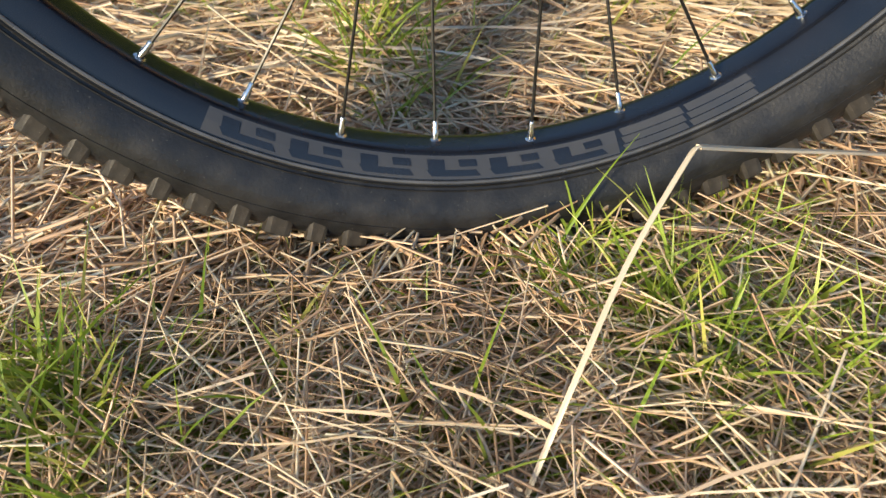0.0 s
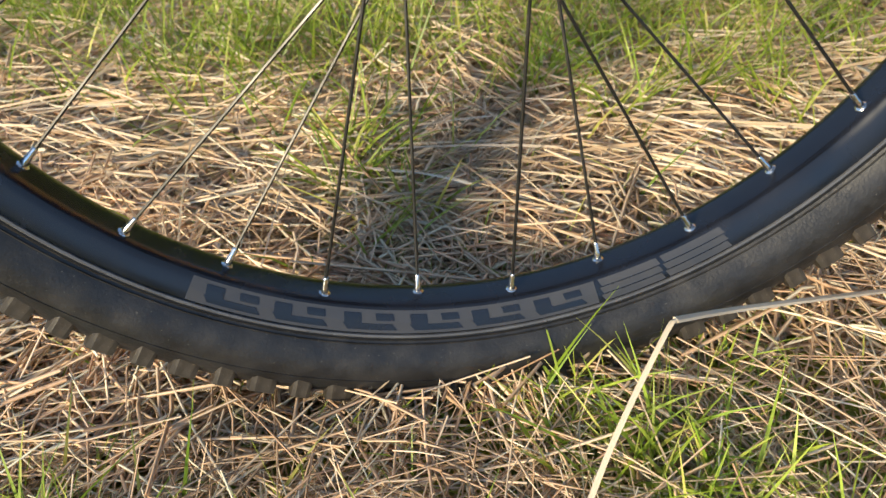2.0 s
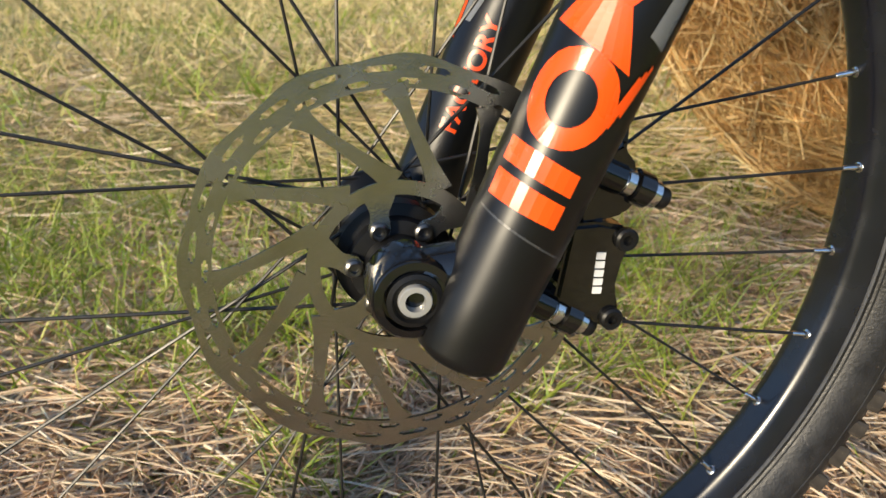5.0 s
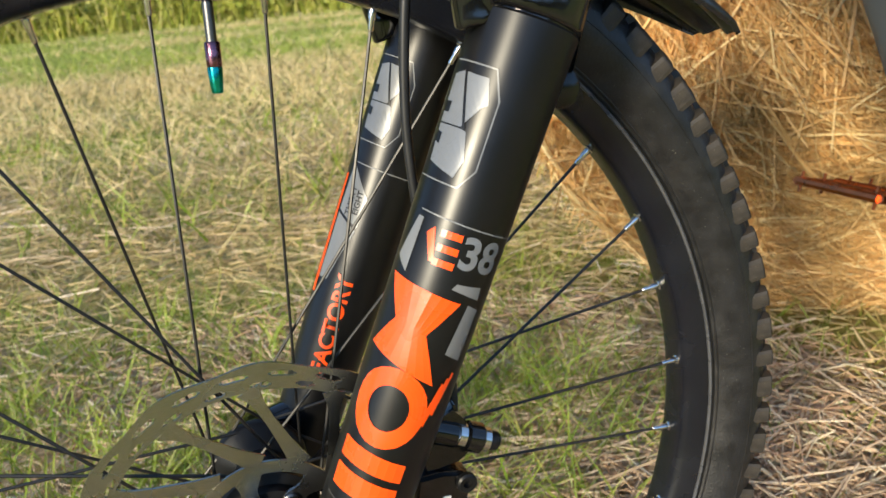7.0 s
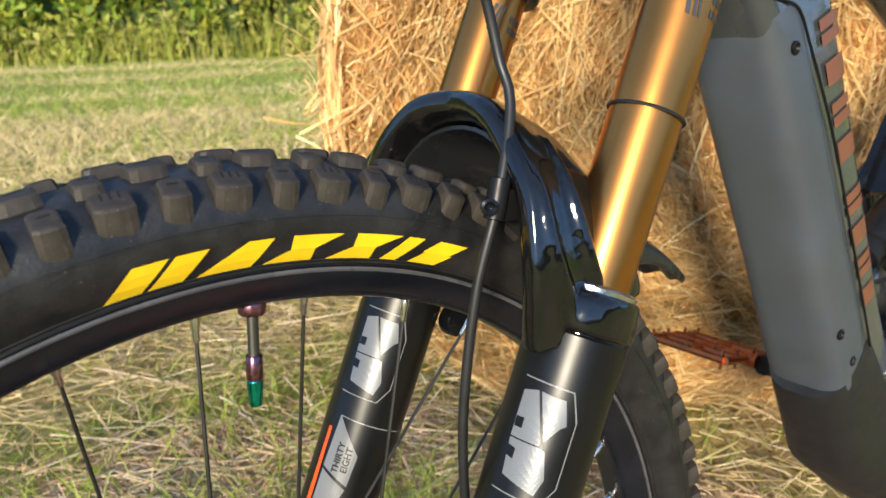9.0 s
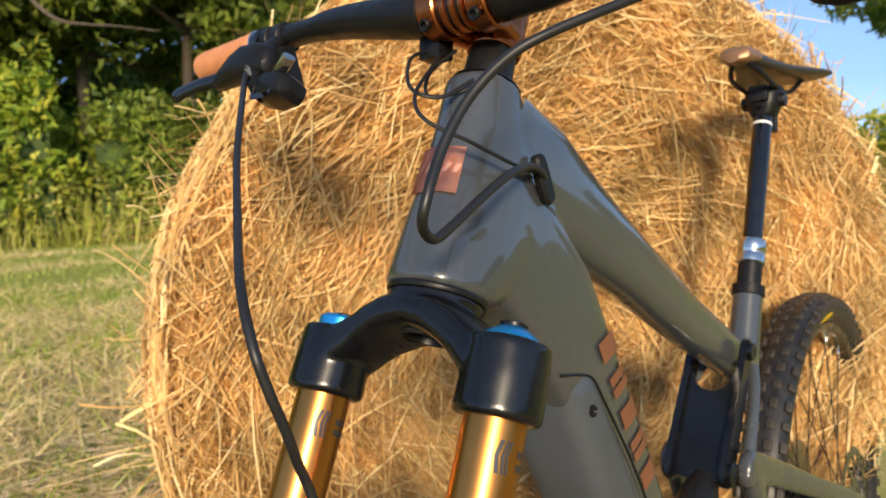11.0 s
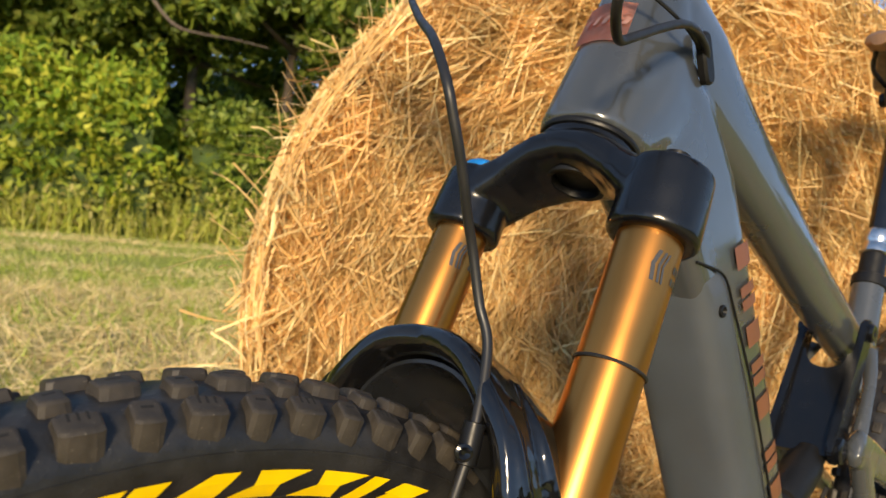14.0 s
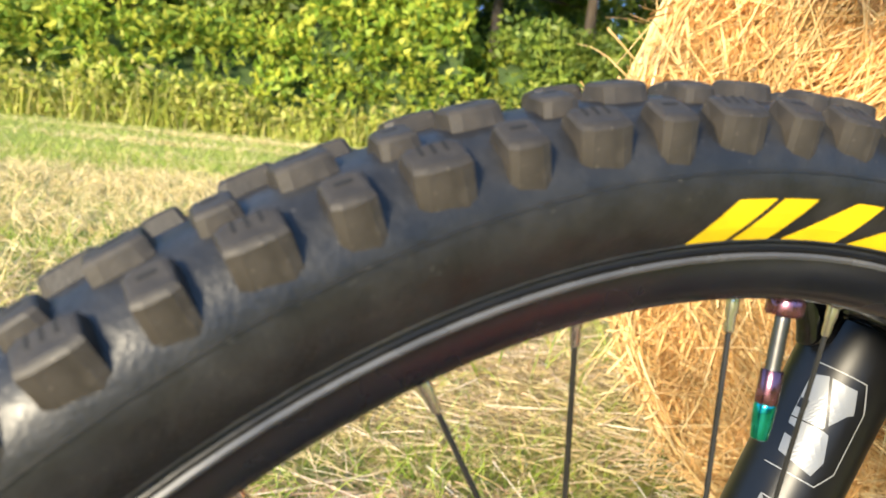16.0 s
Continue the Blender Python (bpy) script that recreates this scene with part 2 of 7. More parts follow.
M_HEDGELEAF = blade_material("hedge_leaf", [(0.102, 0.180, 0.022), (0.192, 0.288, 0.031), (0.324, 0.396, 0.043), (0.480, 0.456, 0.060), (0.144, 0.228, 0.026)], 0.55, 0.35, 0.3, vary=0.35, scale=0.5)
M_TANWEED = blade_material("tan_weeds", [(0.42, 0.29, 0.11), (0.54, 0.39, 0.17), (0.34, 0.27, 0.08), (0.48, 0.35, 0.15), (0.30, 0.30, 0.07)], 0.6, 0.3, 0.2)
M_MEADOW = blade_material("meadow_grass", [(0.23, 0.31, 0.05), (0.32, 0.39, 0.08), (0.44, 0.46, 0.13), (0.28, 0.36, 0.06), (0.54, 0.52, 0.20)], 0.55, 0.3, 0.2)
M_BARK = material("bark", (0.10, 0.075, 0.055), 0.85, vary=0.35, scale=12, bump=0.6, bump_scale=30)
M_CORE = material("hay_core", (0.48, 0.31, 0.12), 0.85, vary=0.4, scale=30, bump=0.8, bump_scale=60, dirt=(0.12, 0.065, 0.02), dirt_amount=0.8, dirt_scale=12)
# dark green that stands for the shaded inside of a hedge
M_HEDGESHADE = material("hedge_shade_core", (0.045, 0.075, 0.014), 0.9, vary=0.4, scale=2)


def ground_material():
    m = bpy.data.materials.new("stubble_field")
    m.use_nodes = True
    n, l = m.node_tree.nodes, m.node_tree.links
    b = n["Principled BSDF"]
    b.inputs["Roughness"].default_value = 0.9
    b.inputs["Specular IOR Level"].default_value = 0.1
    co = n.new("ShaderNodeTexCoord")

    def noise_tex(scale, detail, stretch=(1, 1, 1), turn=0.0):
        mp = n.new("ShaderNodeMapping")
        mp.inputs["Scale"].default_value = stretch
        mp.inputs["Rotation"].default_value = (0, 0, turn)
        l.new(co.outputs["Object"], mp.inputs["Vector"])
        t = n.new("ShaderNodeTexNoise")
        t.inputs["Scale"].default_value = scale
        t.inputs["Detail"].default_value = detail
        t.inputs["Roughness"].default_value = 0.6
        l.new(mp.outputs[0], t.inputs["Vector"])
        return t.outputs["Fac"]

    def ramp(fac, stops):
        r = n.new("ShaderNodeValToRGB")
        while len(r.color_ramp.elements) < len(stops):
            r.color_ramp.elements.new(0.5)
        for k, (p, c) in enumerate(stops):
            r.color_ramp.elements[k].position = p
            r.color_ramp.elements[k].color = (*c, 1)
        l.new(fac, r.inputs[0])
        return r.outputs[0]

    fine = ramp(noise_tex(60, 8), [(0.3, (0.22, 0.155, 0.07)), (0.5, (0.50, 0.37, 0.18)), (0.7, (0.70, 0.56, 0.31))])
    green = ramp(noise_tex(25, 8), [(0.3, (0.17, 0.20, 0.035)), (0.55, (0.33, 0.36, 0.08)), (0.75, (0.54, 0.52, 0.18))])
    # mown swathes lie near the bale, fresh grass along the hedge
    away = n.new("ShaderNodeVectorMath")
    away.operation = "LENGTH"
    l.new(co.outputs["Object"], away.inputs[0])
    far = n.new("ShaderNodeMapRange")
    far.inputs["From Min"].default_value, far.inputs["From Max"].default_value = 6.0, 9.0
    far.inputs["To Min"].default_value, far.inputs["To Max"].default_value = -0.03, 0.24
    l.new(away.outputs["Value"], far.inputs["Value"])
    plus = n.new("ShaderNodeMath")
    l.new(noise_tex(0.35, 6, (1.0, 3.2, 1), radians(-25)), plus.inputs[0])
    l.new(far.outputs[0], plus.inputs[1])
    bands = ramp(plus.outputs[0], [(0.36, (0, 0, 0)), (0.54, (1, 1, 1))])
    mix = n.new("ShaderNodeMix")
    mix.data_type = "RGBA"
    l.new(bands, mix.inputs[0])
    l.new(fine, mix.inputs[6])
    l.new(green, mix.inputs[7])
    l.new(mix.outputs[2], b.inputs["Base Color"])
    bp = n.new("ShaderNodeBump")
    bp.inputs["Strength"].default_value = 0.7
    bp.inputs["Distance"].default_value = 0.02
    l.new(noise_tex(45, 8), bp.inputs["Height"])
    l.new(bp.outputs[0], b.inputs["Normal"])
    return m


M_GROUND = ground_material()


# ---- mesh helpers ----
def part(name, bm, mat, parent=None, label="", smooth=True, angle=40):
    """Links a bmesh as one mesh object under a thing or a part."""
    bmesh.ops.recalc_face_normals(bm, faces=bm.faces)
    me = bpy.data.meshes.new(name)
    bm.to_mesh(me)
    bm.free()
    return linked(name, me, mat, parent, label, smooth, angle)


def linked(name, me, mat, parent=None, label="", smooth=True, angle=40):
    if mat is not None and not me.materials:
        me.materials.append(mat)
    if smooth:
        me.polygons.foreach_set("use_smooth", [True] * len(me.polygons))
        me.set_sharp_from_angle(angle=radians(angle))
    ob = new(name, me)
    if parent:
        ob.parent = parent
    return tagged(ob, label)


def sweep(bm, pts, radius, seg=12, caps=True, flat=1.0, up=None, closed=False):
    """A round or flattened bar along points; radius may be a list. flat scales the second axis."""
    pts = [Vector(p) for p in pts]
    k = len(pts)
    rad = radius if isinstance(radius, (list, tuple)) else [radius] * k
    rings, normal = [], None
    for i, p in enumerate(pts):
        a = pts[(i - 1) % k] if (i or closed) else p
        b = pts[(i + 1) % k] if (i < k - 1 or closed) else p
        d = (b - a).normalized()
        if normal is None:
            ref = Vector(up) if up else (Vector((0, 1, 0)) if abs(d.y) < 0.9 else Vector((1, 0, 0)))
            normal = (ref - ref.dot(d) * d).normalized()
        else:
            ref = Vector(up) if up else normal
            normal = (ref - ref.dot(d) * d).normalized()
        side = d.cross(normal)
        rings.append([bm.verts.new(p + rad[i] * (math.cos(q) * normal + flat * math.sin(q) * side))
                      for q in (2 * math.pi * j / seg for j in range(seg))])
    for i in range(k if closed else k - 1):
        u, v = rings[i], rings[(i + 1) % k]
        for j in range(seg):
            bm.faces.new((u[j], u[(j + 1) % seg], v[(j + 1) % seg], v[j]))
    if caps and not closed:
        bm.faces.new(rings[0][::-1])
        bm.faces.new(rings[-1])
    return bm


def smooth_line(pts, steps=8):
    """A rounded line (Catmull-Rom) through points."""
    p = [Vector(q) for q in pts]
    p = [2 * p[0] - p[1], *p, 2 * p[-1] - p[-2]]
    out = []
    for i in range(1, len(p) - 2):
        a, b, c, d = p[i - 1:i + 3]
        for s in range(steps):
            t = s / steps
            out.append(0.5 * ((2 * b) + (c - a) * t + (2 * a - 5 * b + 4 * c - d) * t * t + (3 * b - a - 3 * c + d) * t ** 3))
    return out + [p[-2]]


def lathe(bm, profile, origin, axis, seg=32, closed=False):
    """Turns (radius, height) pairs round an axis."""
    axis = Vector(axis).normalized()
    u = axis.orthogonal().normalized()
    v = axis.cross(u)
    o = Vector(origin)
    rings = []
    for r, h in profile:
        rings.append([bm.verts.new(o + axis * h + max(r, 1e-5) * (math.cos(q) * u + math.sin(q) * v)) for q in (2 * math.pi * j / seg for j in range(seg))])
    pairs = list(zip(rings, rings[1:])) + ([(rings[-1], rings[0])] if closed else [])
    for a, b in pairs:
        for j in range(seg):
            bm.faces.new((a[j], a[(j + 1) % seg], b[(j + 1) % seg], b[j]))
    if not closed:
        bm.faces.new(rings[0][::-1])
        bm.faces.new(rings[-1])
    return bm


def loft(bm, sections, seg=24, power=2.6, caps=True):
    """Joins rounded-box rings: (centre, first axis, half size, second axis, half size[, power])."""
    rings = []
    for sec in sections:
        c, a, ha, b, hb = sec[:5]
        pw = sec[5] if len(sec) > 5 else power
        c, a, b = Vector(c), Vector(a).normalized(), Vector(b).normalized()
        ring = []
        for j in range(seg):
            q = 2 * math.pi * j / seg
            cs, sn = math.cos(q), math.sin(q)
            ring.append(bm.verts.new(c + a * ha * math.copysign(abs(cs) ** (2 / pw), cs) + b * hb * math.copysign(abs(sn) ** (2 / pw), sn)))
        rings.append(ring)
    for u, v in zip(rings, rings[1:]):
        for j in range(seg):
            bm.faces.new((u[j], u[(j + 1) % seg], v[(j + 1) % seg], v[j]))
    if caps:
        bm.faces.new(rings[0][::-1])
        bm.faces.new(rings[-1])
    return bm


def blended(ob, voxel, rounds):
    """Melts a part's overlapping forms into one smooth skin."""
    m = ob.modifiers.new("skin", "REMESH")
    m.mode, m.voxel_size, m.use_smooth_shade = "VOXEL", voxel, True
    m = ob.modifiers.new("soften", "SMOOTH")
    m.factor, m.iterations = 0.5, rounds
    return ob


def box(bm, centre, half, turn=None, bevel=0.0):
    m = Matrix.Translation(centre) @ (turn.to_4x4() if turn else Matrix.Identity(4)) @ Matrix.Diagonal((2 * half[0], 2 * half[1], 2 * half[2], 1))
    r = bmesh.ops.create_cube(bm, size=1.0, matrix=m)
    if bevel:
        edges = list({e for v in r["verts"] for e in v.link_edges})
        bmesh.ops.bevel(bm, geom=edges, offset=bevel, segments=2, affect="EDGES", profile=0.6)
    return bm


def prism(bm, outline, axis_from, axis_to):
    """A plate: an outline of points in space, pushed along axis_to - axis_from."""
    d = Vector(axis_to) - Vector(axis_from)
    a = [bm.verts.new(Vector(p)) for p in outline]
    b = [bm.verts.new(Vector(p) + d) for p in outline]
    bm.faces.new(a)
    bm.faces.new(b[::-1])
    for i in range(len(a)):
        j = (i + 1) % len(a)
        bm.faces.new((a[i], b[i], b[j], a[j]))
    return bm


def strips(name, mat, verts, quads, parent=None, label="", smooth=False):
    """A mesh from numpy arrays of vertices and quads."""
    me = bpy.data.meshes.new(name)
    me.vertices.add(len(verts))
    me.vertices.foreach_set("co", np.asarray(verts, np.float32).ravel())
    q = np.asarray(quads, np.int32)
    me.loops.add(q.size)
    me.loops.foreach_set("vertex_index", q.ravel())
    me.polygons.add(len(q))
    me.polygons.foreach_set("loop_start", np.arange(0, q.size, q.shape[1], dtype=np.int32))
    me.polygons.foreach_set("loop_total", np.full(len(q), q.shape[1], np.int32))
    me.update(calc_edges=True)
    return linked(name, me, mat, parent, label, smooth)


def blades(rng, base, direction, length, width, droop, segs=3, taper=0.15, twist=None):
    """Arrays for many bent strips: base (n,3), direction (n,3), sizes (n,); droop bends them along the vector given per blade."""
    n = len(base)
    direction = direction / np.linalg.norm(direction, axis=1, keepdims=True)
    ref = rng.normal(size=(n, 3)) if twist is None else twist
    side = np.cross(direction, ref)
    side /= np.linalg.norm(side, axis=1, keepdims=True) + 1e-9
    t = np.linspace(0, 1, segs + 1)
    centre = base[:, None] + direction[:, None] * (length[:, None] * t)[..., None] + droop[:, None] * (t ** 2)[None, :, None]
    w = width[:, None] * (1 - (1 - taper) * t ** 1.5)[None]
    a = centre + side[:, None] * w[..., None] / 2
    b = centre - side[:, None] * w[..., None] / 2
    verts = np.stack([a, b], 2).reshape(-1, 3)
    off = (np.arange(n) * 2 * (segs + 1))[:, None]
    k = np.arange(segs)[None] * 2
    quads = np.stack([off + k, off + k + 1, off + k + 3, off + k + 2], -1).reshape(-1, 4)
    return verts, quads


def rods(rng, base, direction, length, width, droop, segs=2):
    """Arrays for many three-sided stalks."""
    n = len(base)
    direction = direction / np.linalg.norm(direction, axis=1, keepdims=True)
    s1 = np.cross(direction, rng.normal(size=(n, 3)))
    s1 /= np.linalg.norm(s1, axis=1, keepdims=True) + 1e-9
    s2 = np.cross(direction, s1)
    t = np.linspace(0, 1, segs + 1)
    centre = base[:, None] + direction[:, None] * (length[:, None] * t)[..., None] + droop[:, None] * (t ** 2)[None, :, None]
    ring = []
    for q in (0, 2.094, 4.189):
        ring.append(centre + ((s1 * math.cos(q) + s2 * math.sin(q)) * width[:, None] / 2)[:, None])
    verts = np.stack(ring, 2).reshape(-1, 3)
    off = (np.arange(n) * 3 * (segs + 1))[:, None, None]
    k = (np.arange(segs) * 3)[None, :, None]
    j = np.arange(3)[None, None]
    j2 = (j + 1) % 3
    quads = np.stack([off + k + j, off + k + j2, off + k + 3 + j2, off + k + 3 + j], -1).reshape(-1, 4)
    return verts, quads


def add_arrays(groups):
    vs, qs, off = [], [], 0
    for v, q in groups:
        vs.append(v)
        qs.append(q + off)
        off += len(v)
    return np.concatenate(vs), np.concatenate(qs)


def value_noise(x, y, scale, seed=0):
    """Smooth patches between 0 and 1, for where grass grows."""
    g = np.random.default_rng(seed).random((64, 64))
    u, v = x * scale, y * scale
    i, j = np.floor(u).astype(int), np.floor(v).astype(int)
    fu, fv = u - i, v - j
    fu, fv = fu * fu * (3 - 2 * fu), fv * fv * (3 - 2 * fv)
    s = lambda a, b: g[a % 64, b % 64]
    return (s(i, j) * (1 - fu) + s(i + 1, j) * fu) * (1 - fv) + (s(i, j + 1) * (1 - fu) + s(i + 1, j + 1) * fu) * fv


# ---- ground, bale and distance ----
def build_ground():
    """One sheet to the horizon, fine near the bicycle and coarse far off."""
    bm = bmesh.new()
    lines = [-900, -300, -100, -50, -28, -16, -10, -6, -4]
    axis = lines + [-2.5 + 0.125 * k for k in range(65)] + [-v + 3 for v in reversed(lines)]
    grid = []
    for y in axis:
        row = []
        for x in axis:
            d = math.hypot(x, y)
            h = 0.012 * noise.noise((x * 2.2, y * 2.2, 0)) + 0.006 * noise.noise((x * 7, y * 7, 3)) - 0.012
            if d > 6:
                h = 0.10 * noise.noise((x * 0.08, y * 0.08, 5)) * min(1, (d - 6) / 20)
            row.append(bm.verts.new((x, y, h)))
        grid.append(row)
    for a, b in zip(grid, grid[1:]):
        for i in range(len(a) - 1):
            bm.faces.new((a[i], a[i + 1], b[i + 1], b[i]))
    return tagged(part("ground", bm, M_GROUND), "stubble field with mown straw and patchy green grass", "ground", kind="structure")


build_ground()

BALE_C, BALE_R, BALE_AZ, BALE_L = (1.038, 0.334), 0.704, 0.99, 1.22


def bale_frame():
    n = Vector((math.cos(BALE_AZ), math.sin(BALE_AZ), 0))
    s = Vector((-math.sin(BALE_AZ), math.cos(BALE_AZ), 0))
    return Vector((*BALE_C, BALE_R * 0.925)), n, s


def settle(v):
    """The bale has sunk and rounded at its foot: low on its round face it draws back."""
    c, n, s = bale_frame()
    h = (v - np.array(c)) @ np.array(n)
    low = np.clip((0.46 - v[:, 2]) / 0.46, 0, 1) ** 1.5
    return v + np.outer(0.20 * low * np.clip(1 - h / 0.7, 0, 1), np.array(n))


def build_bale():
    """A round bale lying on its side: a lumpy core with rounded rims and tens of thousands of stalks on it."""
    c, n, s = bale_frame()
    root = tagged(new("hay_bale"), "large round golden straw bale lying on stubble", "bale")
    bm = bmesh.new()
    prof = [(0.02, 0.012), (0.2, 0.005), (0.4, 0.0), (BALE_R - 0.10, 0.004), (BALE_R - 0.05, 0.016), (BALE_R - 0.02, 0.04), (BALE_R - 0.004, 0.08)]
    prof += [(BALE_R, 0.15 + 0.15 * k) for k in range(7)] + [(BALE_R - 0.03, BALE_L - 0.03), (BALE_R - 0.1, BALE_L), (0.02, BALE_L)]
    lathe(bm, prof, c, n, 96)
    bmesh.ops.recalc_face_normals(bm, faces=bm.faces)
    bm.normal_update()
    for v in bm.verts:
        w = 0.022 * noise.noise(v.co * 3.2) + 0.012 * noise.noise(v.co * 9.0)
        v.co += v.normal * w
    for v in bm.verts:
        v.co = settle(np.array([v.co]))[0]
    part("straw_core", bm, M_CORE, root)
    rng = np.random.default_rng(7)
    cn, nn, ss = np.array(c), np.array(n), np.array(s)
    up = np.array([0, 0, 1.0])
    groups = []
    # stalks on the round face
    k = 50000
    r = BALE_R * np.sqrt(rng.random(k)) * 0.995
    a = rng.random(k) * 2 * np.pi
    edge = np.clip((r - (BALE_R - 0.10)) / 0.10, 0, 1) ** 2 * 0.06
    p = cn + np.outer(r * np.cos(a), ss) + np.outer(r * np.sin(a), up) + np.outer(-0.004 - rng.random(k) * 0.022 + edge, nn)
    tang = np.outer(-np.sin(a), ss) + np.outer(np.cos(a), up)
    rad = np.outer(np.cos(a), ss) + np.outer(np.sin(a), up)
    d = tang * rng.choice([-1, 1], k)[:, None] * (0.5 + rng.random(k))[:, None] + rad * rng.normal(size=k)[:, None] * 0.75 - nn * (np.abs(rng.normal(size=k)) * 0.10)[:, None]
    ln = rng.uniform(0.04, 0.20, k) * np.where(r > BALE_R - 0.09, 0.55, 1.0)
    groups.append(blades(rng, p - d * 0.05, d, ln, rng.uniform(0.0018, 0.0050, k), rng.normal(size=(k, 3)) * 0.02, 3, 0.5, twist=np.cross(d, -nn + rng.normal(size=(k, 3)) * 0.5)))
    # stalks on the barrel
    k = 15000
    a = rng.random(k) * 2 * np.pi
    h = rng.random(k) ** 1.4 * BALE_L
    rr = BALE_R + 0.004 + rng.random(k) * 0.016 - np.clip((0.08 - h) / 0.08, 0, 1) ** 2 * 0.03
    rad = np.outer(np.cos(a), ss) + np.outer(np.sin(a), up)
    tang = np.outer(-np.sin(a), ss) + np.outer(np.cos(a), up)
    p = cn + rad * rr[:, None] + np.outer(h, nn)
    d = tang * rng.choice([-1, 1], k)[:, None] + nn * rng.normal(size=k)[:, None] * 0.55 + rad * (rng.normal(size=k) * 0.03)[:, None]
    ln = rng.uniform(0.04, 0.13, k)
    groups.append(blades(rng, p, d, ln, rng.uniform(0.0025, 0.005, k), -rad * (0.10 * ln / 0.2)[:, None] * 0.3, 3, 0.5, twist=np.cross(d, rad + rng.normal(size=(k, 3)) * 0.4)))
    # loose ends that stand out round the rim and face
    k = 750
    a = rng.random(k) * 2 * np.pi
    rad = np.outer(np.cos(a), ss) + np.outer(np.sin(a), up)
    tang = np.outer(-np.sin(a), ss) + np.outer(np.cos(a), up)
    p = cn + rad * (BALE_R - rng.random(k) ** 2 * 0.3)[:, None] + np.outer(rng.random(k) * 0.15, nn)
    d = rad * rng.random(k)[:, None] * 0.45 + tang * rng.normal(size=k)[:, None] - nn * rng.random(k)[:, None] * 0.5
    groups.append(blades(rng, p, d, rng.uniform(0.03, 0.11, k), rng.uniform(0.002, 0.0036, k), rng.normal(size=(k, 3)) * 0.03 + np.array([0, 0, -0.02]), 3, 0.4))
    k = 70
    a = rng.choice([0.0, np.pi], k) + rng.normal(size=k) * 0.5
    rad = np.outer(np.cos(a), ss) + np.outer(np.sin(a), up)
    p = cn + rad * (BALE_R - rng.random(k) * 0.03)[:, None] + np.outer(rng.random(k) * 0.12, nn)
    d = rad * rng.uniform(0.15, 0.7, k)[:, None] - up * rng.uniform(-0.5, 1.0, k)[:, None] + nn * rng.normal(size=k)[:, None] * 0.3
    groups.append(blades(rng, p, d, rng.uniform(0.08, 0.20, k), rng.uniform(0.002, 0.0036, k), rng.normal(size=(k, 3)) * 0.03 + np.array([0, 0, -0.04]), 4, 0.4))
    v, q = add_arrays(groups)
    v = settle(v)
    v[:, 2] = np.maximum(v[:, 2], 0.004)
    tagged(strips("loose_straw", M_HAY, v, q, root), kind="stuff")


build_bale()


def keep_clear(x, y):
    """Where the bale stands, no stubble grows."""
    c, n, s = bale_frame()
    dx, dy = x - c.x, y - c.y
    h = dx * n.x + dy * n.y
    w = dx * s.x + dy * s.y
    return ~((h > 0.19) & (h < BALE_L - 0.02) & (np.abs(w) < 0.35))


def fade(x, y, cx, cy, half):
    """How thickly a scattered patch lies: full in its middle, thinning out to nothing at its rim."""
    return np.clip((half - np.hypot(x - cx, y - cy)) / (0.38 * half), 0, 1)


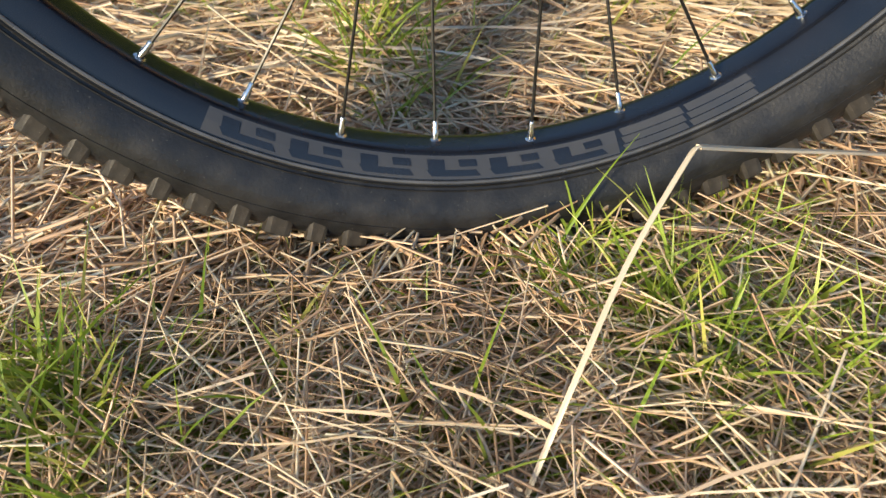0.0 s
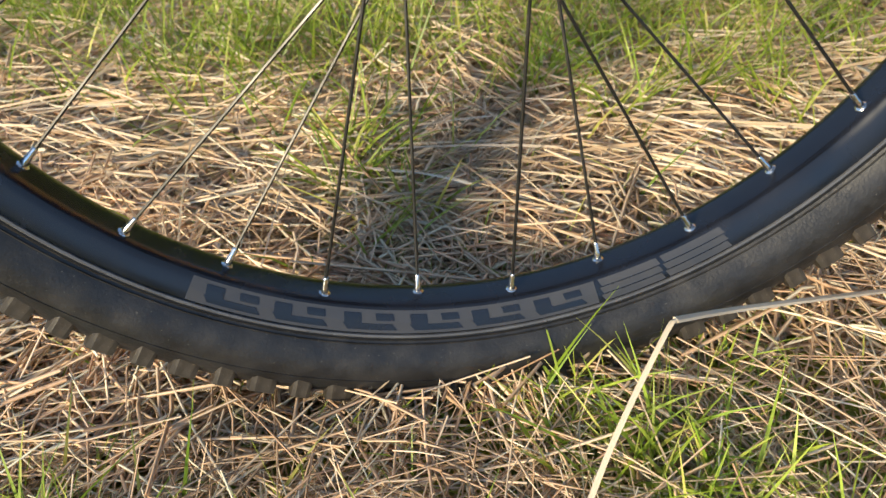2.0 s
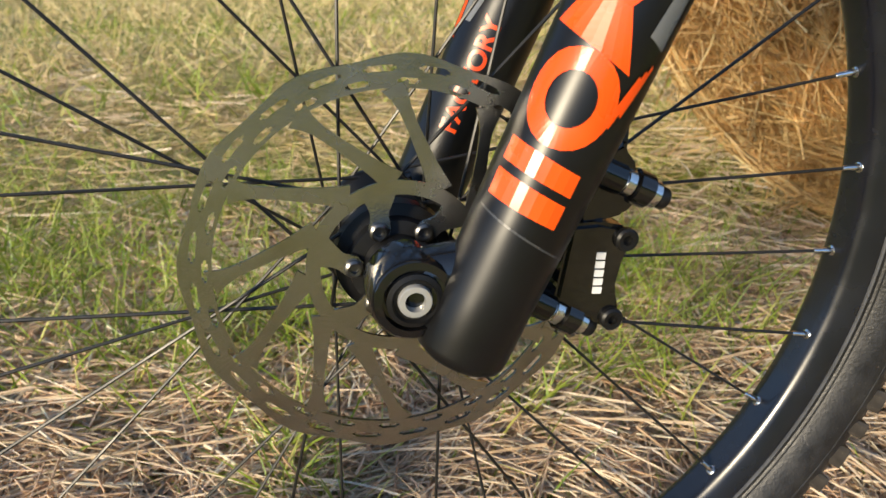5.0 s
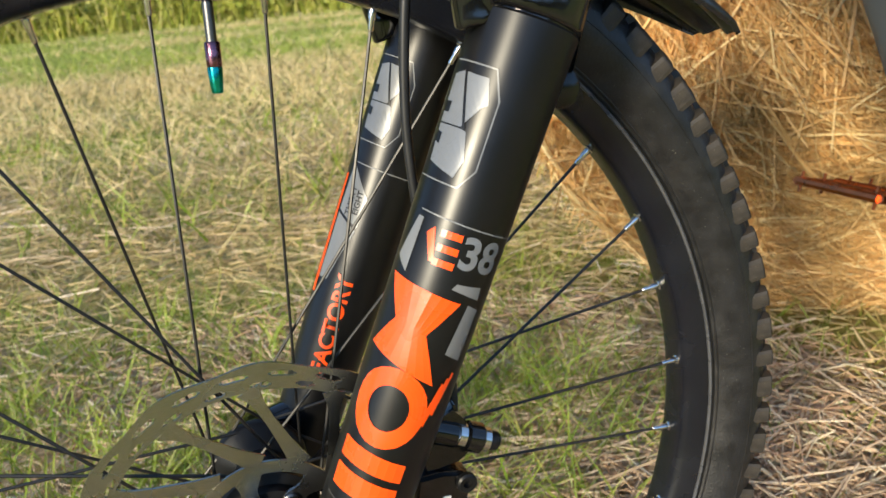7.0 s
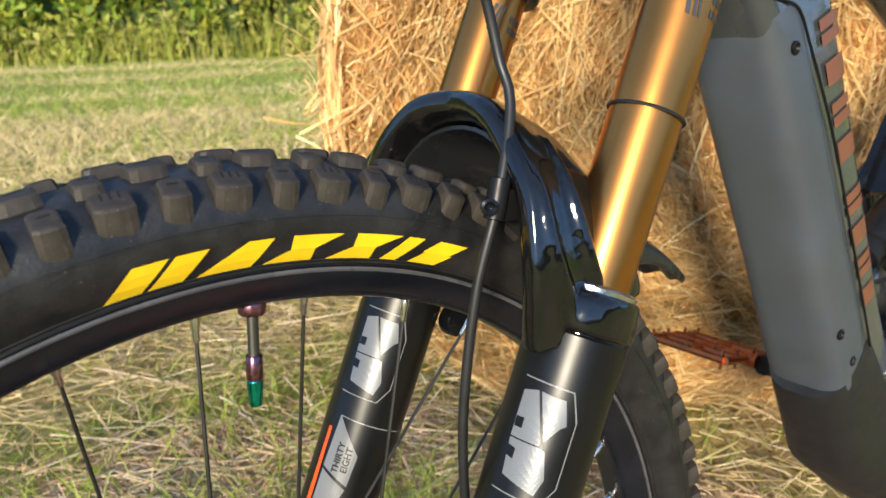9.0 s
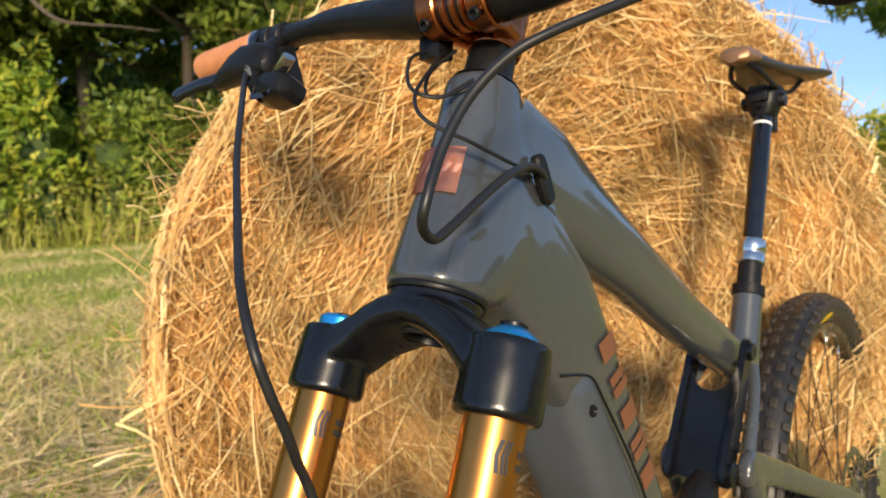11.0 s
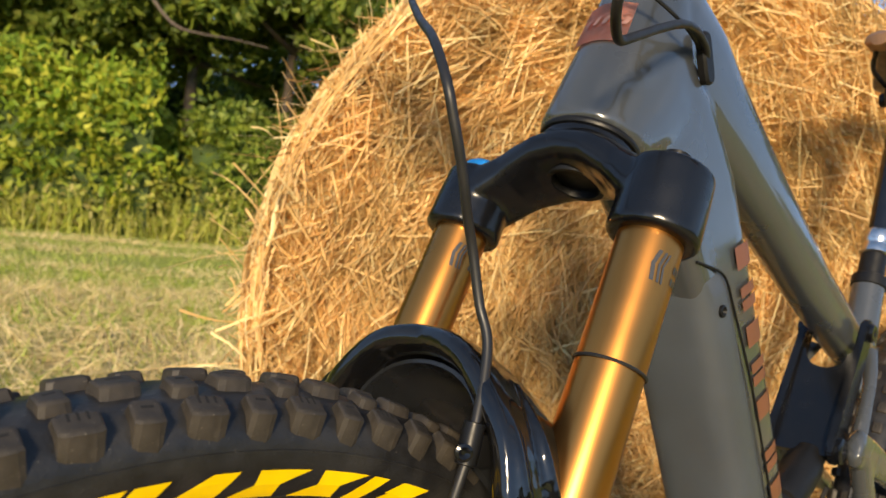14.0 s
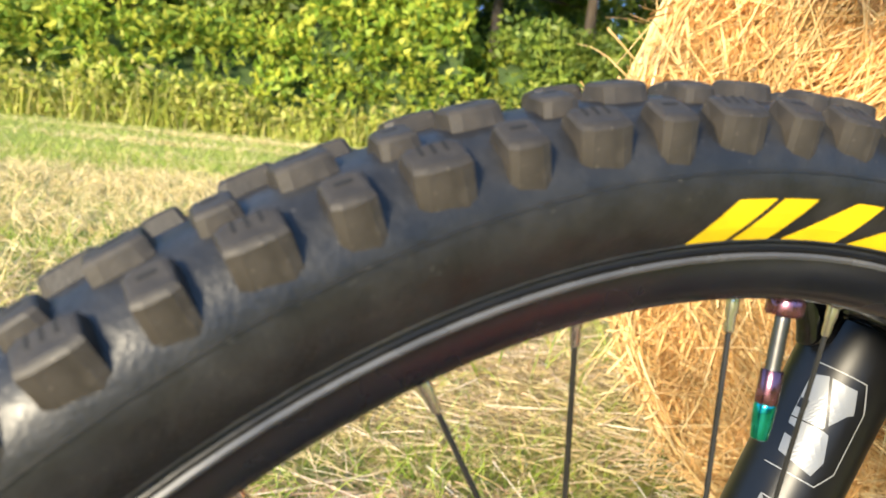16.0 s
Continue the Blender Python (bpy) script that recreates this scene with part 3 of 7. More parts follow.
def build_litter():
    """Cut straw lying on the ground, thick round the wheel and thinner farther off."""
    rng = np.random.default_rng(11)
    groups = []
    for n, half, cx, cy, wmin, wmax, lmin, lmax, hmax in ((88000, 1.00, 0.0, 0.15, 0.0010, 0.0031, 0.03, 0.20, 0.026), (42000, 2.4, 0.3, 1.2, 0.0018, 0.0036, 0.04, 0.17, 0.035),
                                                          (26000, 6.0, 0.5, 4.0, 0.003, 0.007, 0.08, 0.25, 0.05)):
        x, y = cx + rng.uniform(-half, half, n), cy + rng.uniform(-half, half, n)
        keep = keep_clear(x, y) & (value_noise(x + 20, y + 20, 3.1, 4) * 0.6 + rng.random(n) * 0.7 > 0.35)
        keep &= rng.random(n) < fade(x, y, cx, cy, half)
        if half > 2:
            keep &= rng.random(n) > fade(x, y, 0.0, 0.15, 1.0)
        if half > 3:
            keep &= rng.random(n) > fade(x, y, 0.3, 1.2, 2.4)
        x, y = x[keep], y[keep]
        m = len(x)
        z = rng.random(m) ** 1.6 * hmax
        a = rng.random(m) * 2 * np.pi
        d = np.stack([np.cos(a), np.sin(a), rng.normal(size=m) * 0.13], 1)
        ln = rng.uniform(lmin, lmax, m) * rng.random(m) ** 0.4
        droop = rng.normal(size=(m, 3)) * (0.20 * ln)[:, None]
        droop[:, 2] = -np.abs(droop[:, 2]) * 0.5
        groups.append(rods(rng, np.stack([x, y, z], 1) - d * ln[:, None] / 2, d, ln, rng.uniform(wmin, wmax, m) * np.where(y < -0.05, 0.66, np.where(y > 0.25, 1.3, 1.0)), droop))
    fv, fq = add_arrays(groups[1:])
    fv[:, 2] = np.maximum(fv[:, 2], -0.01)
    tagged(strips("field_straw", M_DRY, fv, fq), "pale yellow cut straw lying over the open field", "straw", kind="stuff")
    v, q = groups[0]
    v[:, 2] = np.maximum(v[:, 2], -0.01)
    # long flattened stalks on top
    groups = []
    for n, half, cx, cy, lmax, wide in ((12000, 0.90, 0.0, 0.15, 0.20, 0.0017), (12000, 2.4, 0.3, 1.5, 0.30, 0.0026)):
        x, y = cx + rng.uniform(-half, half, n), cy + rng.uniform(-half, half, n)
        keep = keep_clear(x, y) & (value_noise(x + 30, y + 30, 2.1, 14) + rng.random(n) * 0.6 > 0.62) & ~((np.abs(x) < 0.40) & (np.abs(y) < 0.13)) & (rng.random(n) < fade(x, y, cx, cy, half)) & (y > -0.24)
        x, y = x[keep], y[keep]
        m = len(x)
        z = 0.008 + rng.random(m) ** 1.5 * 0.030
        a = value_noise(x + 10, y + 10, 2.7, 6) * 6.0 + rng.normal(size=m) * 0.5
        d = np.stack([np.cos(a), np.sin(a), rng.normal(size=m) * 0.08], 1)
        ln = rng.uniform(0.06, lmax, m) * np.where(y < -0.05, 0.65, 1.0)
        droop = rng.normal(size=(m, 3)) * (0.10 * ln)[:, None]
        droop[:, 2] = -np.abs(droop[:, 2]) * 0.5
        groups.append(blades(rng, np.stack([x, y, z], 1) - d * ln[:, None] / 2, d, ln, rng.uniform(0.6, 1.5, m) * wide * np.where(y < -0.05, 0.7, 1.0), droop, 4, 0.6, twist=np.stack([-np.sin(a), np.cos(a), rng.normal(size=m) * 0.4], 1)))
    lv, lq = add_arrays(groups)
    lv[:, 2] = np.maximum(lv[:, 2], -0.008)
    tagged(strips("long_straw", M_LONG, lv, lq), "long pale flattened straw stalks lying crosswise", "straw", kind="stuff")
    return tagged(strips("straw_litter", M_STRAW, v, q), "loose pale dry cut straw scattered over the field", "straw", kind="stuff")


def swathe(x, y):
    """How much cut straw lies in the mown rows, which run along the hedge."""
    v = 0.085 * x + 0.996 * y + (value_noise(x + 70, y + 70, 0.5, 31) - 0.5) * 1.1
    rows = [np.exp(-((v - c) / w) ** 2) for c, w in ((2.9, 0.35), (4.0, 0.30), (5.9, 0.75), (9.2, 0.22), (12.8, 0.40), (16.6, 0.45))]
    return np.max(rows, 0)


def build_grass():
    """Green blades in clumps, and upright stubble."""
    rng = np.random.default_rng(23)
    green, dry, tan, meadow = [], [], [], []
    for n, half, cx, cy, hmin, hmax, w, cut in ((20000, 0.95, 0.0, 0.15, 0.02, 0.06, 0.0020, 0.62), (28000, 2.4, 0.2, 1.3, 0.03, 0.10, 0.0032, 0.50),
                                                (32000, 5.0, 0.0, 5.5, 0.06, 0.20, 0.007, 0.42), (28000, 13.0, 2.0, 12.0, 0.06, 0.18, 0.016, 0.36), (20000, 14.0, 17.0, 3.0, 0.06, 0.20, 0.018, 0.36)):
        x, y = cx + rng.uniform(-half, half, n), cy + rng.uniform(-half, half, n)
        p = value_noise(x + 50, y + 50, 2.3 if half < 3 else 0.6, 9) * 0.6 + value_noise(x + 50, y + 50, 7.0, 5) * 0.4
        p = p + np.where(np.hypot(x, y) > 9.0, 0.16, np.where(np.hypot(x, y) > 1.6, -0.02, 0.03))
        p = p + np.where(np.hypot(x, y) > 2.0, 0.12 - 0.28 * swathe(x, y), 0.0)
        there = (rng.random(n) < fade(x, y, cx, cy, half)) & (np.hypot(x, y) > (4.5 if half > 10 else 1.7 if half > 3 else 0.75 if half > 2 else 0.0))
        x, y, p, n = x[there], y[there], p[there], int(there.sum())
        keep = keep_clear(x, y) & (p + rng.normal(size=n) * 0.06 > cut)
        gx, gy = x[keep], y[keep]
        m = len(gx)
        a = rng.random(m) * 2 * np.pi
        d = np.stack([np.cos(a) * 0.45, np.sin(a) * 0.45, np.ones(m)], 1)
        ln = rng.uniform(hmin, hmax, m)
        droop = np.stack([np.cos(a), np.sin(a), -0.5 * np.ones(m)], 1) * (ln * rng.random(m) * 0.5)[:, None]
        (meadow if half > 10 else green).append(blades(rng, np.stack([gx, gy, np.full(m, -0.012)], 1), d, ln, rng.uniform(0.6, 1.2, m) * w, droop, 3, 0.1))
        dx, dy = x[~keep], y[~keep]
        sel = keep_clear(dx, dy) & (rng.random(len(dx)) < (0.25 if half < 3 else 0.9))
        dx, dy = dx[sel], dy[sel]
        m = len(dx)
        d = np.stack([rng.normal(size=m) * 0.5, rng.normal(size=m) * 0.5, np.ones(m)], 1)
        ln = rng.uniform(hmin, hmax, m) * 0.8
        (dry if half < 3 else tan).append(blades(rng, np.stack([dx, dy, np.full(m, -0.012)], 1), d, ln, rng.uniform(0.6, 1.2, m) * w, rng.normal(size=(m, 3)) * (0.25 * ln)[:, None], 3, 0.3))
    # swathes of bleached straw left standing and leaning between here and the hedge
    n = 62000
    y = 1.4 + 16.5 * rng.random(n) ** 1.5
    x = rng.uniform(-5, 6.5, n) + 0.45 * (y - 1.4) * rng.random(n)
    lie = value_noise(x + 40, y * 1.8 + 40, 0.8, 17) * 0.35 + value_noise(x + 40, y + 40, 3.0, 19) * 0.15 + 0.5 * swathe(x, y)
    there = keep_clear(x, y) & (lie + rng.normal(size=n) * 0.08 > np.where(y > 7.5, 0.50, 0.40)) & (np.hypot(x - 1.3, y - 0.8) > 0.9)
    x, y, n = x[there], y[there], int(there.sum())
    a = rng.random(n) * 2 * np.pi
    tilt = rng.uniform(0.3, 1.6, n)
    d = np.stack([np.cos(a) * tilt, np.sin(a) * tilt, np.ones(n)], 1)
    ln = rng.uniform(0.07, 0.24, n)
    droop = np.stack([np.cos(a), np.sin(a), -0.9 * np.ones(n)], 1) * (ln * rng.random(n) * 0.55)[:, None]
    tan.append(blades(rng, np.stack([x, y, -0.012 + 0.07 * swathe(x, y) * rng.random(n)], 1), d, ln, rng.uniform(0.5, 1.1, n) * (0.0048 + 0.0006 * y), droop, 3, 0.3))
    v, q = add_arrays(green)
    tagged(strips("green_grass", M_GRASS, v, q), "fresh green grass blades growing through cut straw", "grass", kind="stuff")
    v, q = add_arrays(meadow)
    tagged(strips("meadow_grass", M_MEADOW, v, q), "yellowing green grass over the far field", "grass", kind="stuff")
    v, q = add_arrays(dry)
    tv, tq = add_arrays(tan)
    tagged(strips("dry_grass", M_DRY, tv, tq), "bleached dry grass standing between mown swathes", "grass", kind="stuff")
    tagged(strips("dry_stubble", M_STRAW, v, q), "short upright dry yellow stubble and stalks", "stubble", kind="stuff")


build_litter()
build_grass()


def bent_stalk():
    bm = bmesh.new()
    sweep(bm, smooth_line([(-0.03, -0.225, 0.005), (0.003, -0.19, 0.055), (0.035, -0.15, 0.080), (0.075, -0.105, 0.098), (0.083, -0.098, 0.100)], 6), 0.0021, 6, flat=0.5)
    sweep(bm, smooth_line([(0.083, -0.098, 0.100), (0.13, -0.075, 0.078), (0.20, -0.05, 0.052), (0.28, -0.02, 0.02)], 6), [0.0022] * 18 + [0.0015], 6, flat=0.5)
    tagged(part("bent_stalk", bm, M_PALE), "long pale dry bent grass stalk beside the wheel", "stalk")


def grass_tuft(name, x, y, rng, n, tall, w, label):
    base = np.stack([x + rng.normal(size=n) * 0.012, y + rng.normal(size=n) * 0.012, np.full(n, -0.005)], 1)
    a = rng.random(n) * 2 * np.pi
    d = np.stack([np.cos(a) * 0.5, np.sin(a) * 0.35, np.ones(n)], 1)
    ln = rng.uniform(0.5, 1.0, n) * tall * 1.2
    dr = np.stack([np.cos(a), np.sin(a), -0.4 * np.ones(n)], 1) * (ln * rng.random(n) * 0.6)[:, None]
    v, q = blades(rng, base, d, ln, rng.uniform(0.8, 1.4, n) * w, dr, 5, 0.05)
    tagged(strips(name, M_GRASS, v, q), label, "grass", group="grass tufts by the wheel")


def near_plants():
    bent_stalk()
    rng = np.random.default_rng(5)
    for x, y, n, tall, w in ((0.035, -0.06, 9, 0.085, 0.0026), (0.075, -0.10, 14, 0.07, 0.0028), (0.10, -0.075, 10, 0.065, 0.0024), (-0.265, -0.135, 18, 0.09, 0.0030), (-0.235, -0.16, 20, 0.06, 0.0028),
                             (-0.30, -0.08, 8, 0.08, 0.0028), (0.07, -0.16, 24, 0.06, 0.003), (0.02, -0.075, 8, 0.04, 0.0026), (0.145, -0.05, 14, 0.06, 0.0024), (-0.07, 0.12, 12, 0.08, 0.003),
                             (-0.02, 0.16, 8, 0.08, 0.003), (0.16, -0.13, 16, 0.05, 0.003),
                             (-0.275, -0.105, 14, 0.08, 0.0028), (-0.245, -0.125, 24, 0.06, 0.0026), (0.079, -0.119, 16, 0.07, 0.0028), (0.092, -0.148, 16, 0.07, 0.0028), (0.045, -0.056, 14, 0.05, 0.0022), (0.142, -0.194, 24, 0.05, 0.0028), (-0.15, -0.125, 6, 0.05, 0.0024), (-0.128, -0.13, 5, 0.06, 0.0026),
                             (-0.071, 0.276, 34, 0.11, 0.0030), (-0.089, 0.204, 30, 0.09, 0.0030), (0.188, 0.276, 34, 0.09, 0.0032), (0.13, 0.36, 34, 0.10, 0.0032), (0.275, 0.31, 30, 0.10, 0.0032), (0.36, 0.266, 30, 0.08, 0.0032), (-0.044, 0.185, 20, 0.08, 0.003)):
        grass_tuft("grass_tuft", x, y, rng, n, tall, w, "small tuft of fresh green grass beside the tyre")
    # taller green patches in the open stubble behind the wheel
    groups = []
    for x, y, spread, n in ((-0.476, 0.725, 0.10, 320), (-0.37, 0.79, 0.09, 300), (-0.22, 0.53, 0.08, 220), (-0.09, 0.483, 0.07, 180), (0.08, 0.72, 0.12, 420), (0.185, 0.417, 0.05, 120), (0.31, 0.57, 0.09, 300), (0.46, 0.55, 0.09, 260), (-0.62, 0.55, 0.10, 240), (-0.275, -0.115, 0.035, 80), (-0.235, -0.155, 0.035, 70), (0.080, -0.130, 0.025, 90), (0.125, -0.175, 0.030, 80), (-0.24, -0.18, 0.030, 60), (-0.08, -0.20, 0.025, 20), (0.06, -0.20, 0.03, 40), (0.050, -0.070, 0.018, 26), (-0.12, 1.0, 0.16, 420), (0.42, 0.98, 0.15, 380), (-0.43, 0.70, 0.09, 110), (-0.27, 0.54, 0.12, 130), (-0.07, 0.51, 0.15, 150), (-0.11, 0.61, 0.09, 170), (0.08, 0.56, 0.12, 110), (0.21, 0.42, 0.15, 130), (0.33, 0.51, 0.09, 150), (0.40, 0.38, 0.12, 170), (0.50, 0.44, 0.15, 110), (0.43, 0.46, 0.09, 130), (-0.62, 1.15, 0.2, 420)):
        p = rng.normal(size=(n, 2)) * spread
        p = p[keep_clear(x + p[:, 0], y + p[:, 1]) & (np.abs(y + p[:, 1]) > 0.045)]
        n = len(p)
        a = rng.random(n) * 2 * np.pi
        d = np.stack([np.cos(a) * 0.4, np.sin(a) * 0.4, np.ones(n)], 1)
        ln = rng.uniform(0.05, 0.14, n) * (0.62 if y < 0 else 1.0)
        dr = np.stack([np.cos(a), np.sin(a), -0.4 * np.ones(n)], 1) * (ln * rng.random(n) * 0.6)[:, None]
        groups.append(blades(rng, np.stack([x + p[:, 0], y + p[:, 1], np.full(n, -0.01)], 1), d, ln, rng.uniform(0.7, 1.2, n) * 0.0032, dr, 4, 0.05))
    v, q = add_arrays(groups)
    tagged(strips("grass_patches", M_GRASS, v, q), "bright green grass patches growing up through straw", "grass", kind="stuff")


near_plants()


def leaf_cloud(rng, centres, radii, per, size, squash=0.8):
    """Small bent leaves in uneven clumps round many centres."""
    c = np.repeat(centres, per, 0)
    r = np.repeat(radii, per)
    n = len(c)
    d = rng.normal(size=(n, 3))
    d /= np.linalg.norm(d, axis=1, keepdims=True)
    p = c + d * (r * (0.45 + 0.6 * rng.random(n)))[:, None] * np.array([1, 1, squash])
    way = rng.normal(size=(n, 3)) + d * 0.6
    return blades(rng, p, way, size * rng.uniform(0.6, 1.3, n), size * rng.uniform(0.45, 0.8, n), rng.normal(size=(n, 3)) * size * 0.2, 2, 0.3)


def tree(x, y, height, spread, seed, label, bare=0.21):
    rng = np.random.default_rng(seed)
    root = tagged(new("tree"), label, "tree", group="trees along the field edge")
    root.location = (x, y, 0)
    bm = bmesh.new()
    h0 = height * 0.3
    sweep(bm, smooth_line([(0, 0, -0.2), (0.1, 0, h0 * 0.5), (-0.1, 0.1, h0), (0.2, 0, height * 0.7)], 4), [0.45 - 0.026 * k for k in range(13)], 10)
    centres, radii = [], []
    for k in range(34):
        a, e = rng.random() * 6.283, rng.uniform(-0.15, 1.2)
        start = np.array([0, 0, rng.uniform(height * bare, height * 0.66)])
        ln = spread * rng.uniform(0.45, 0.95) * (1.0 if e < 0.7 else 0.75)
        way = np.array([math.cos(a) * math.cos(e), math.sin(a) * math.cos(e), math.sin(e)])
        end = start + way * ln
        mid = start + way * ln * 0.5 + rng.normal(size=3) * 0.3
        sweep(bm, smooth_line([start, mid, end], 4), [0.16 - 0.016 * j for j in range(9)], 6)
        for f in (0.55, 1.0):
            for _ in range(2):
                centres.append(start + way * ln * f + rng.normal(size=3) * np.array([0.9, 0.9, 0.6]))
                radii.append(rng.uniform(0.55, 1.0) * min(1.9, spread * 0.26))
    part("trunk", bm, M_BARK, root)
    v, q = leaf_cloud(rng, np.array(centres), np.array(radii), 150 if spread > 5 else 330, 0.34 if spread > 5 else 0.24, 0.6)
    v[:, 2] = np.maximum(v[:, 2], 0.3)
    tagged(strips("crown", M_LEAF, v, q, root), kind="stuff")
    return root


def hedge(a, b, height, depth, seed, name, label, leaf=M_HEDGELEAF, size=0.17, dense=40):
    """A ragged hedge from a to b: a lumpy core, coloured dark for the shade inside, under many leaves."""
    rng = np.random.default_rng(seed)
    a, b = np.array(a), np.array(b)
    ln = np.linalg.norm(b - a)
    along = (b - a) / ln
    across = np.array([-along[1], along[0]])
    root = tagged(new(name), label, "hedge")
    bm = bmesh.new()
    rows = []
    k = int(ln / 0.7)
    for i in range(k + 1):
        t = i / k
        row = []
        for q in np.linspace(0, math.pi, 9):
            hh = height * (0.66 + 0.25 * noise.noise((t * ln * 0.3, seed, 0)))
            o = 0.75 * across * math.cos(q) * depth * (0.8 + 0.3 * noise.noise((t * ln * 0.6, q, seed)))
            p = a + (b - a) * t + o
            row.append(bm.verts.new((p[0], p[1], max(0.0, hh * math.sin(q) ** 0.6 * (0.9 + 0.2 * noise.noise((t * ln, q * 2, seed)))))))
        rows.append(row)
    for u, w in zip(rows, rows[1:]):
        for j in range(8):
            bm.faces.new((u[j], u[j + 1], w[j + 1], w[j]))
    part("hedge_shade_core", bm, M_HEDGESHADE, root)
    n = int(ln * dense)
    t = rng.random(n)
    q = rng.random(n) * math.pi
    hh = height * (0.82 + 0.25 * np.array([noise.noise((u * ln * 0.3, seed, 0)) for u in t]))
    o = np.cos(q) * depth * 0.85
    c = np.stack([a[0] + (b - a)[0] * t + across[0] * o, a[1] + (b - a)[1] * t + across[1] * o, hh * np.sin(q) ** 0.6 * rng.uniform(0.75, 1.05, n)], 1)
    v, f = leaf_cloud(rng, c, rng.uniform(0.25, 0.65, n), 26, size * 1.25)
    v[:, 2] = np.maximum(v[:, 2], 0.02)
    tagged(strips("foliage", leaf, v, f, root), kind="stuff")


hedge((-22, 25), (25, 21), 4.0, 1.8, 3, "hedge", "tall overgrown sunlit green and yellow hedge along the field")
hedge((23, 13), (32, -14), 3.8, 1.5, 5, "far_hedge", "low ragged green hedge at the far field edge")
hedge((-75, -28), (60, -46), 5.0, 2.5, 21, "tall_hedge", "tall dark hedge closing the near side of the field", M_LEAF, 0.45, 9)
hedge((4.4, 22.2), (8.6, 21.0), 5.7, 1.5, 14, "shrub", "bright green bushy shrub standing out of the hedge", dense=55)
hedge((9.8, 21.0), (15.5, 20.0), 4.9, 1.4, 15, "shrub", "dark green shrub filling the gap beside the hedge", M_LEAF, dense=50)
LABEL_TREE = "broad leafy dark green tree behind the hedge"
hedge((-34, 45), (42, 39), 15.0, 2.5, 9, "thicket", "dark shady thicket under the trees", M_LEAF, 0.26, 26)
for az, dist, th, ts, sd in ((101, 35, 15, 7, 1), (91, 35, 15, 7, 2), (82, 35, 17, 7.5, 3), (73, 34, 19, 8, 4), (65, 34, 20.5, 8, 5), (58, 34, 21, 8.5, 6), (51, 34, 20, 8, 7), (45.5, 35, 20, 6.8, 8), (40, 36, 17, 5.2, 9), (36.5, 37, 13, 3.6, 12), (3.0, 31, 12.6, 4.5, 10), (-6.5, 31, 12.0, 3.8, 11)):
    root = tree(dist * math.cos(radians(az)), dist * math.sin(radians(az)), th, ts, sd, LABEL_TREE, {10: 0.44, 11: 0.44, 5: 0.36, 6: 0.40, 7: 0.36}.get(sd, 0.21))
    if sd == 5:
        # a bare branch reaching out of the crown
        spot = lambda a, e, d: Vector((d * math.cos(radians(a)) - root.location.x, d * math.sin(radians(a)) - root.location.y, 0.9 + d * math.tan(radians(e))))
        part("bare_branch", sweep(bmesh.new(), smooth_line([spot(70.0, 17.2, 27), spot(68.5, 14.8, 25.5), spot(66.8, 13.2, 25.0), spot(65.0, 12.9, 25.0), spot(62.7, 12.9, 25.4), spot(60.0, 12.7, 26)], 5), [0.075 - 0.002 * k for k in range(26)], 8), M_BARK, root, "pale bare branch")


def tall_weeds():
    """Dry and yellow-green weeds standing along the feet of the hedges."""
    rng = np.random.default_rng(31)
    for a, b, n, tall, mat, label in (((-22, 22.9), (25, 18.9), 7000, 1.7, M_WEED, "tall dry yellow-green weeds along the hedge foot"), ((20.8, 13), (29.8, -14), 5000, 2.4, M_TANWEED, "tall tan seeding weeds before the far hedge")):
        groups = []
        t = rng.random(n)
        p = np.array(a) + np.outer(t, np.array(b) - np.array(a)) + rng.normal(size=(n, 2)) * 0.75
        d = np.stack([rng.normal(size=n) * 0.25, rng.normal(size=n) * 0.25, np.ones(n)], 1)
        ln = rng.uniform(0.35, 1.0, n) * tall * (0.25 + 0.9 * value_noise(p[:, 0] + 60, p[:, 1] + 60, 0.9, 3))
        groups.append(blades(rng, np.stack([p[:, 0], p[:, 1], np.full(n, -0.05)], 1), d, ln, rng.uniform(0.02, 0.05, n), rng.normal(size=(n, 3)) * (ln * 0.15)[:, None], 3, 0.2))
        m = n // 5
        t = rng.random(m)
        p = np.array(a) + np.outer(t, np.array(b) - np.array(a)) + rng.normal(size=(m, 2)) * 0.5
        z = rng.random(m) * tall * (0.3 + 0.9 * value_noise(p[:, 0] + 60, p[:, 1] + 60, 0.7, 8))
        groups.append(leaf_cloud(rng, np.column_stack([p, z]), rng.uniform(0.2, 0.5, m), 12, 0.16))
        v, q = add_arrays(groups)
        v[:, 2] = np.maximum(v[:, 2], -0.05)
        tagged(strips("tall_weeds", mat, v, q), label, "weeds", kind="stuff")


tall_weeds()


# ---- bicycle: built round the front hub, then leant on its place ----
bike = tagged(new("mountain_bike"), "dark grey electric mountain bike with gold fork leaning by a bale", "bicycle")
bike.matrix_world = Matrix(((0.99383, -0.00498, 0.11080, 0), (0.0, 0.99899, 0.04494, 0), (-0.11091, -0.04466, 0.99283, 0.355), (0, 0, 0, 1)))

LEG_A = Vector((0.3304, 0, 0.9439))          # along the fork, upwards
LEG_REAR = Vector((0.9439, 0, -0.3304))
LEG_X0 = 0.0355
LEG_Y = 0.074


def leg(s, y):
    return Vector((LEG_X0 + LEG_A.x * s, y, LEG_A.z * s))


def steer(s):
    return Vector((LEG_X0 + 0.0111 + LEG_A.x * s, 0, LEG_A.z * s))


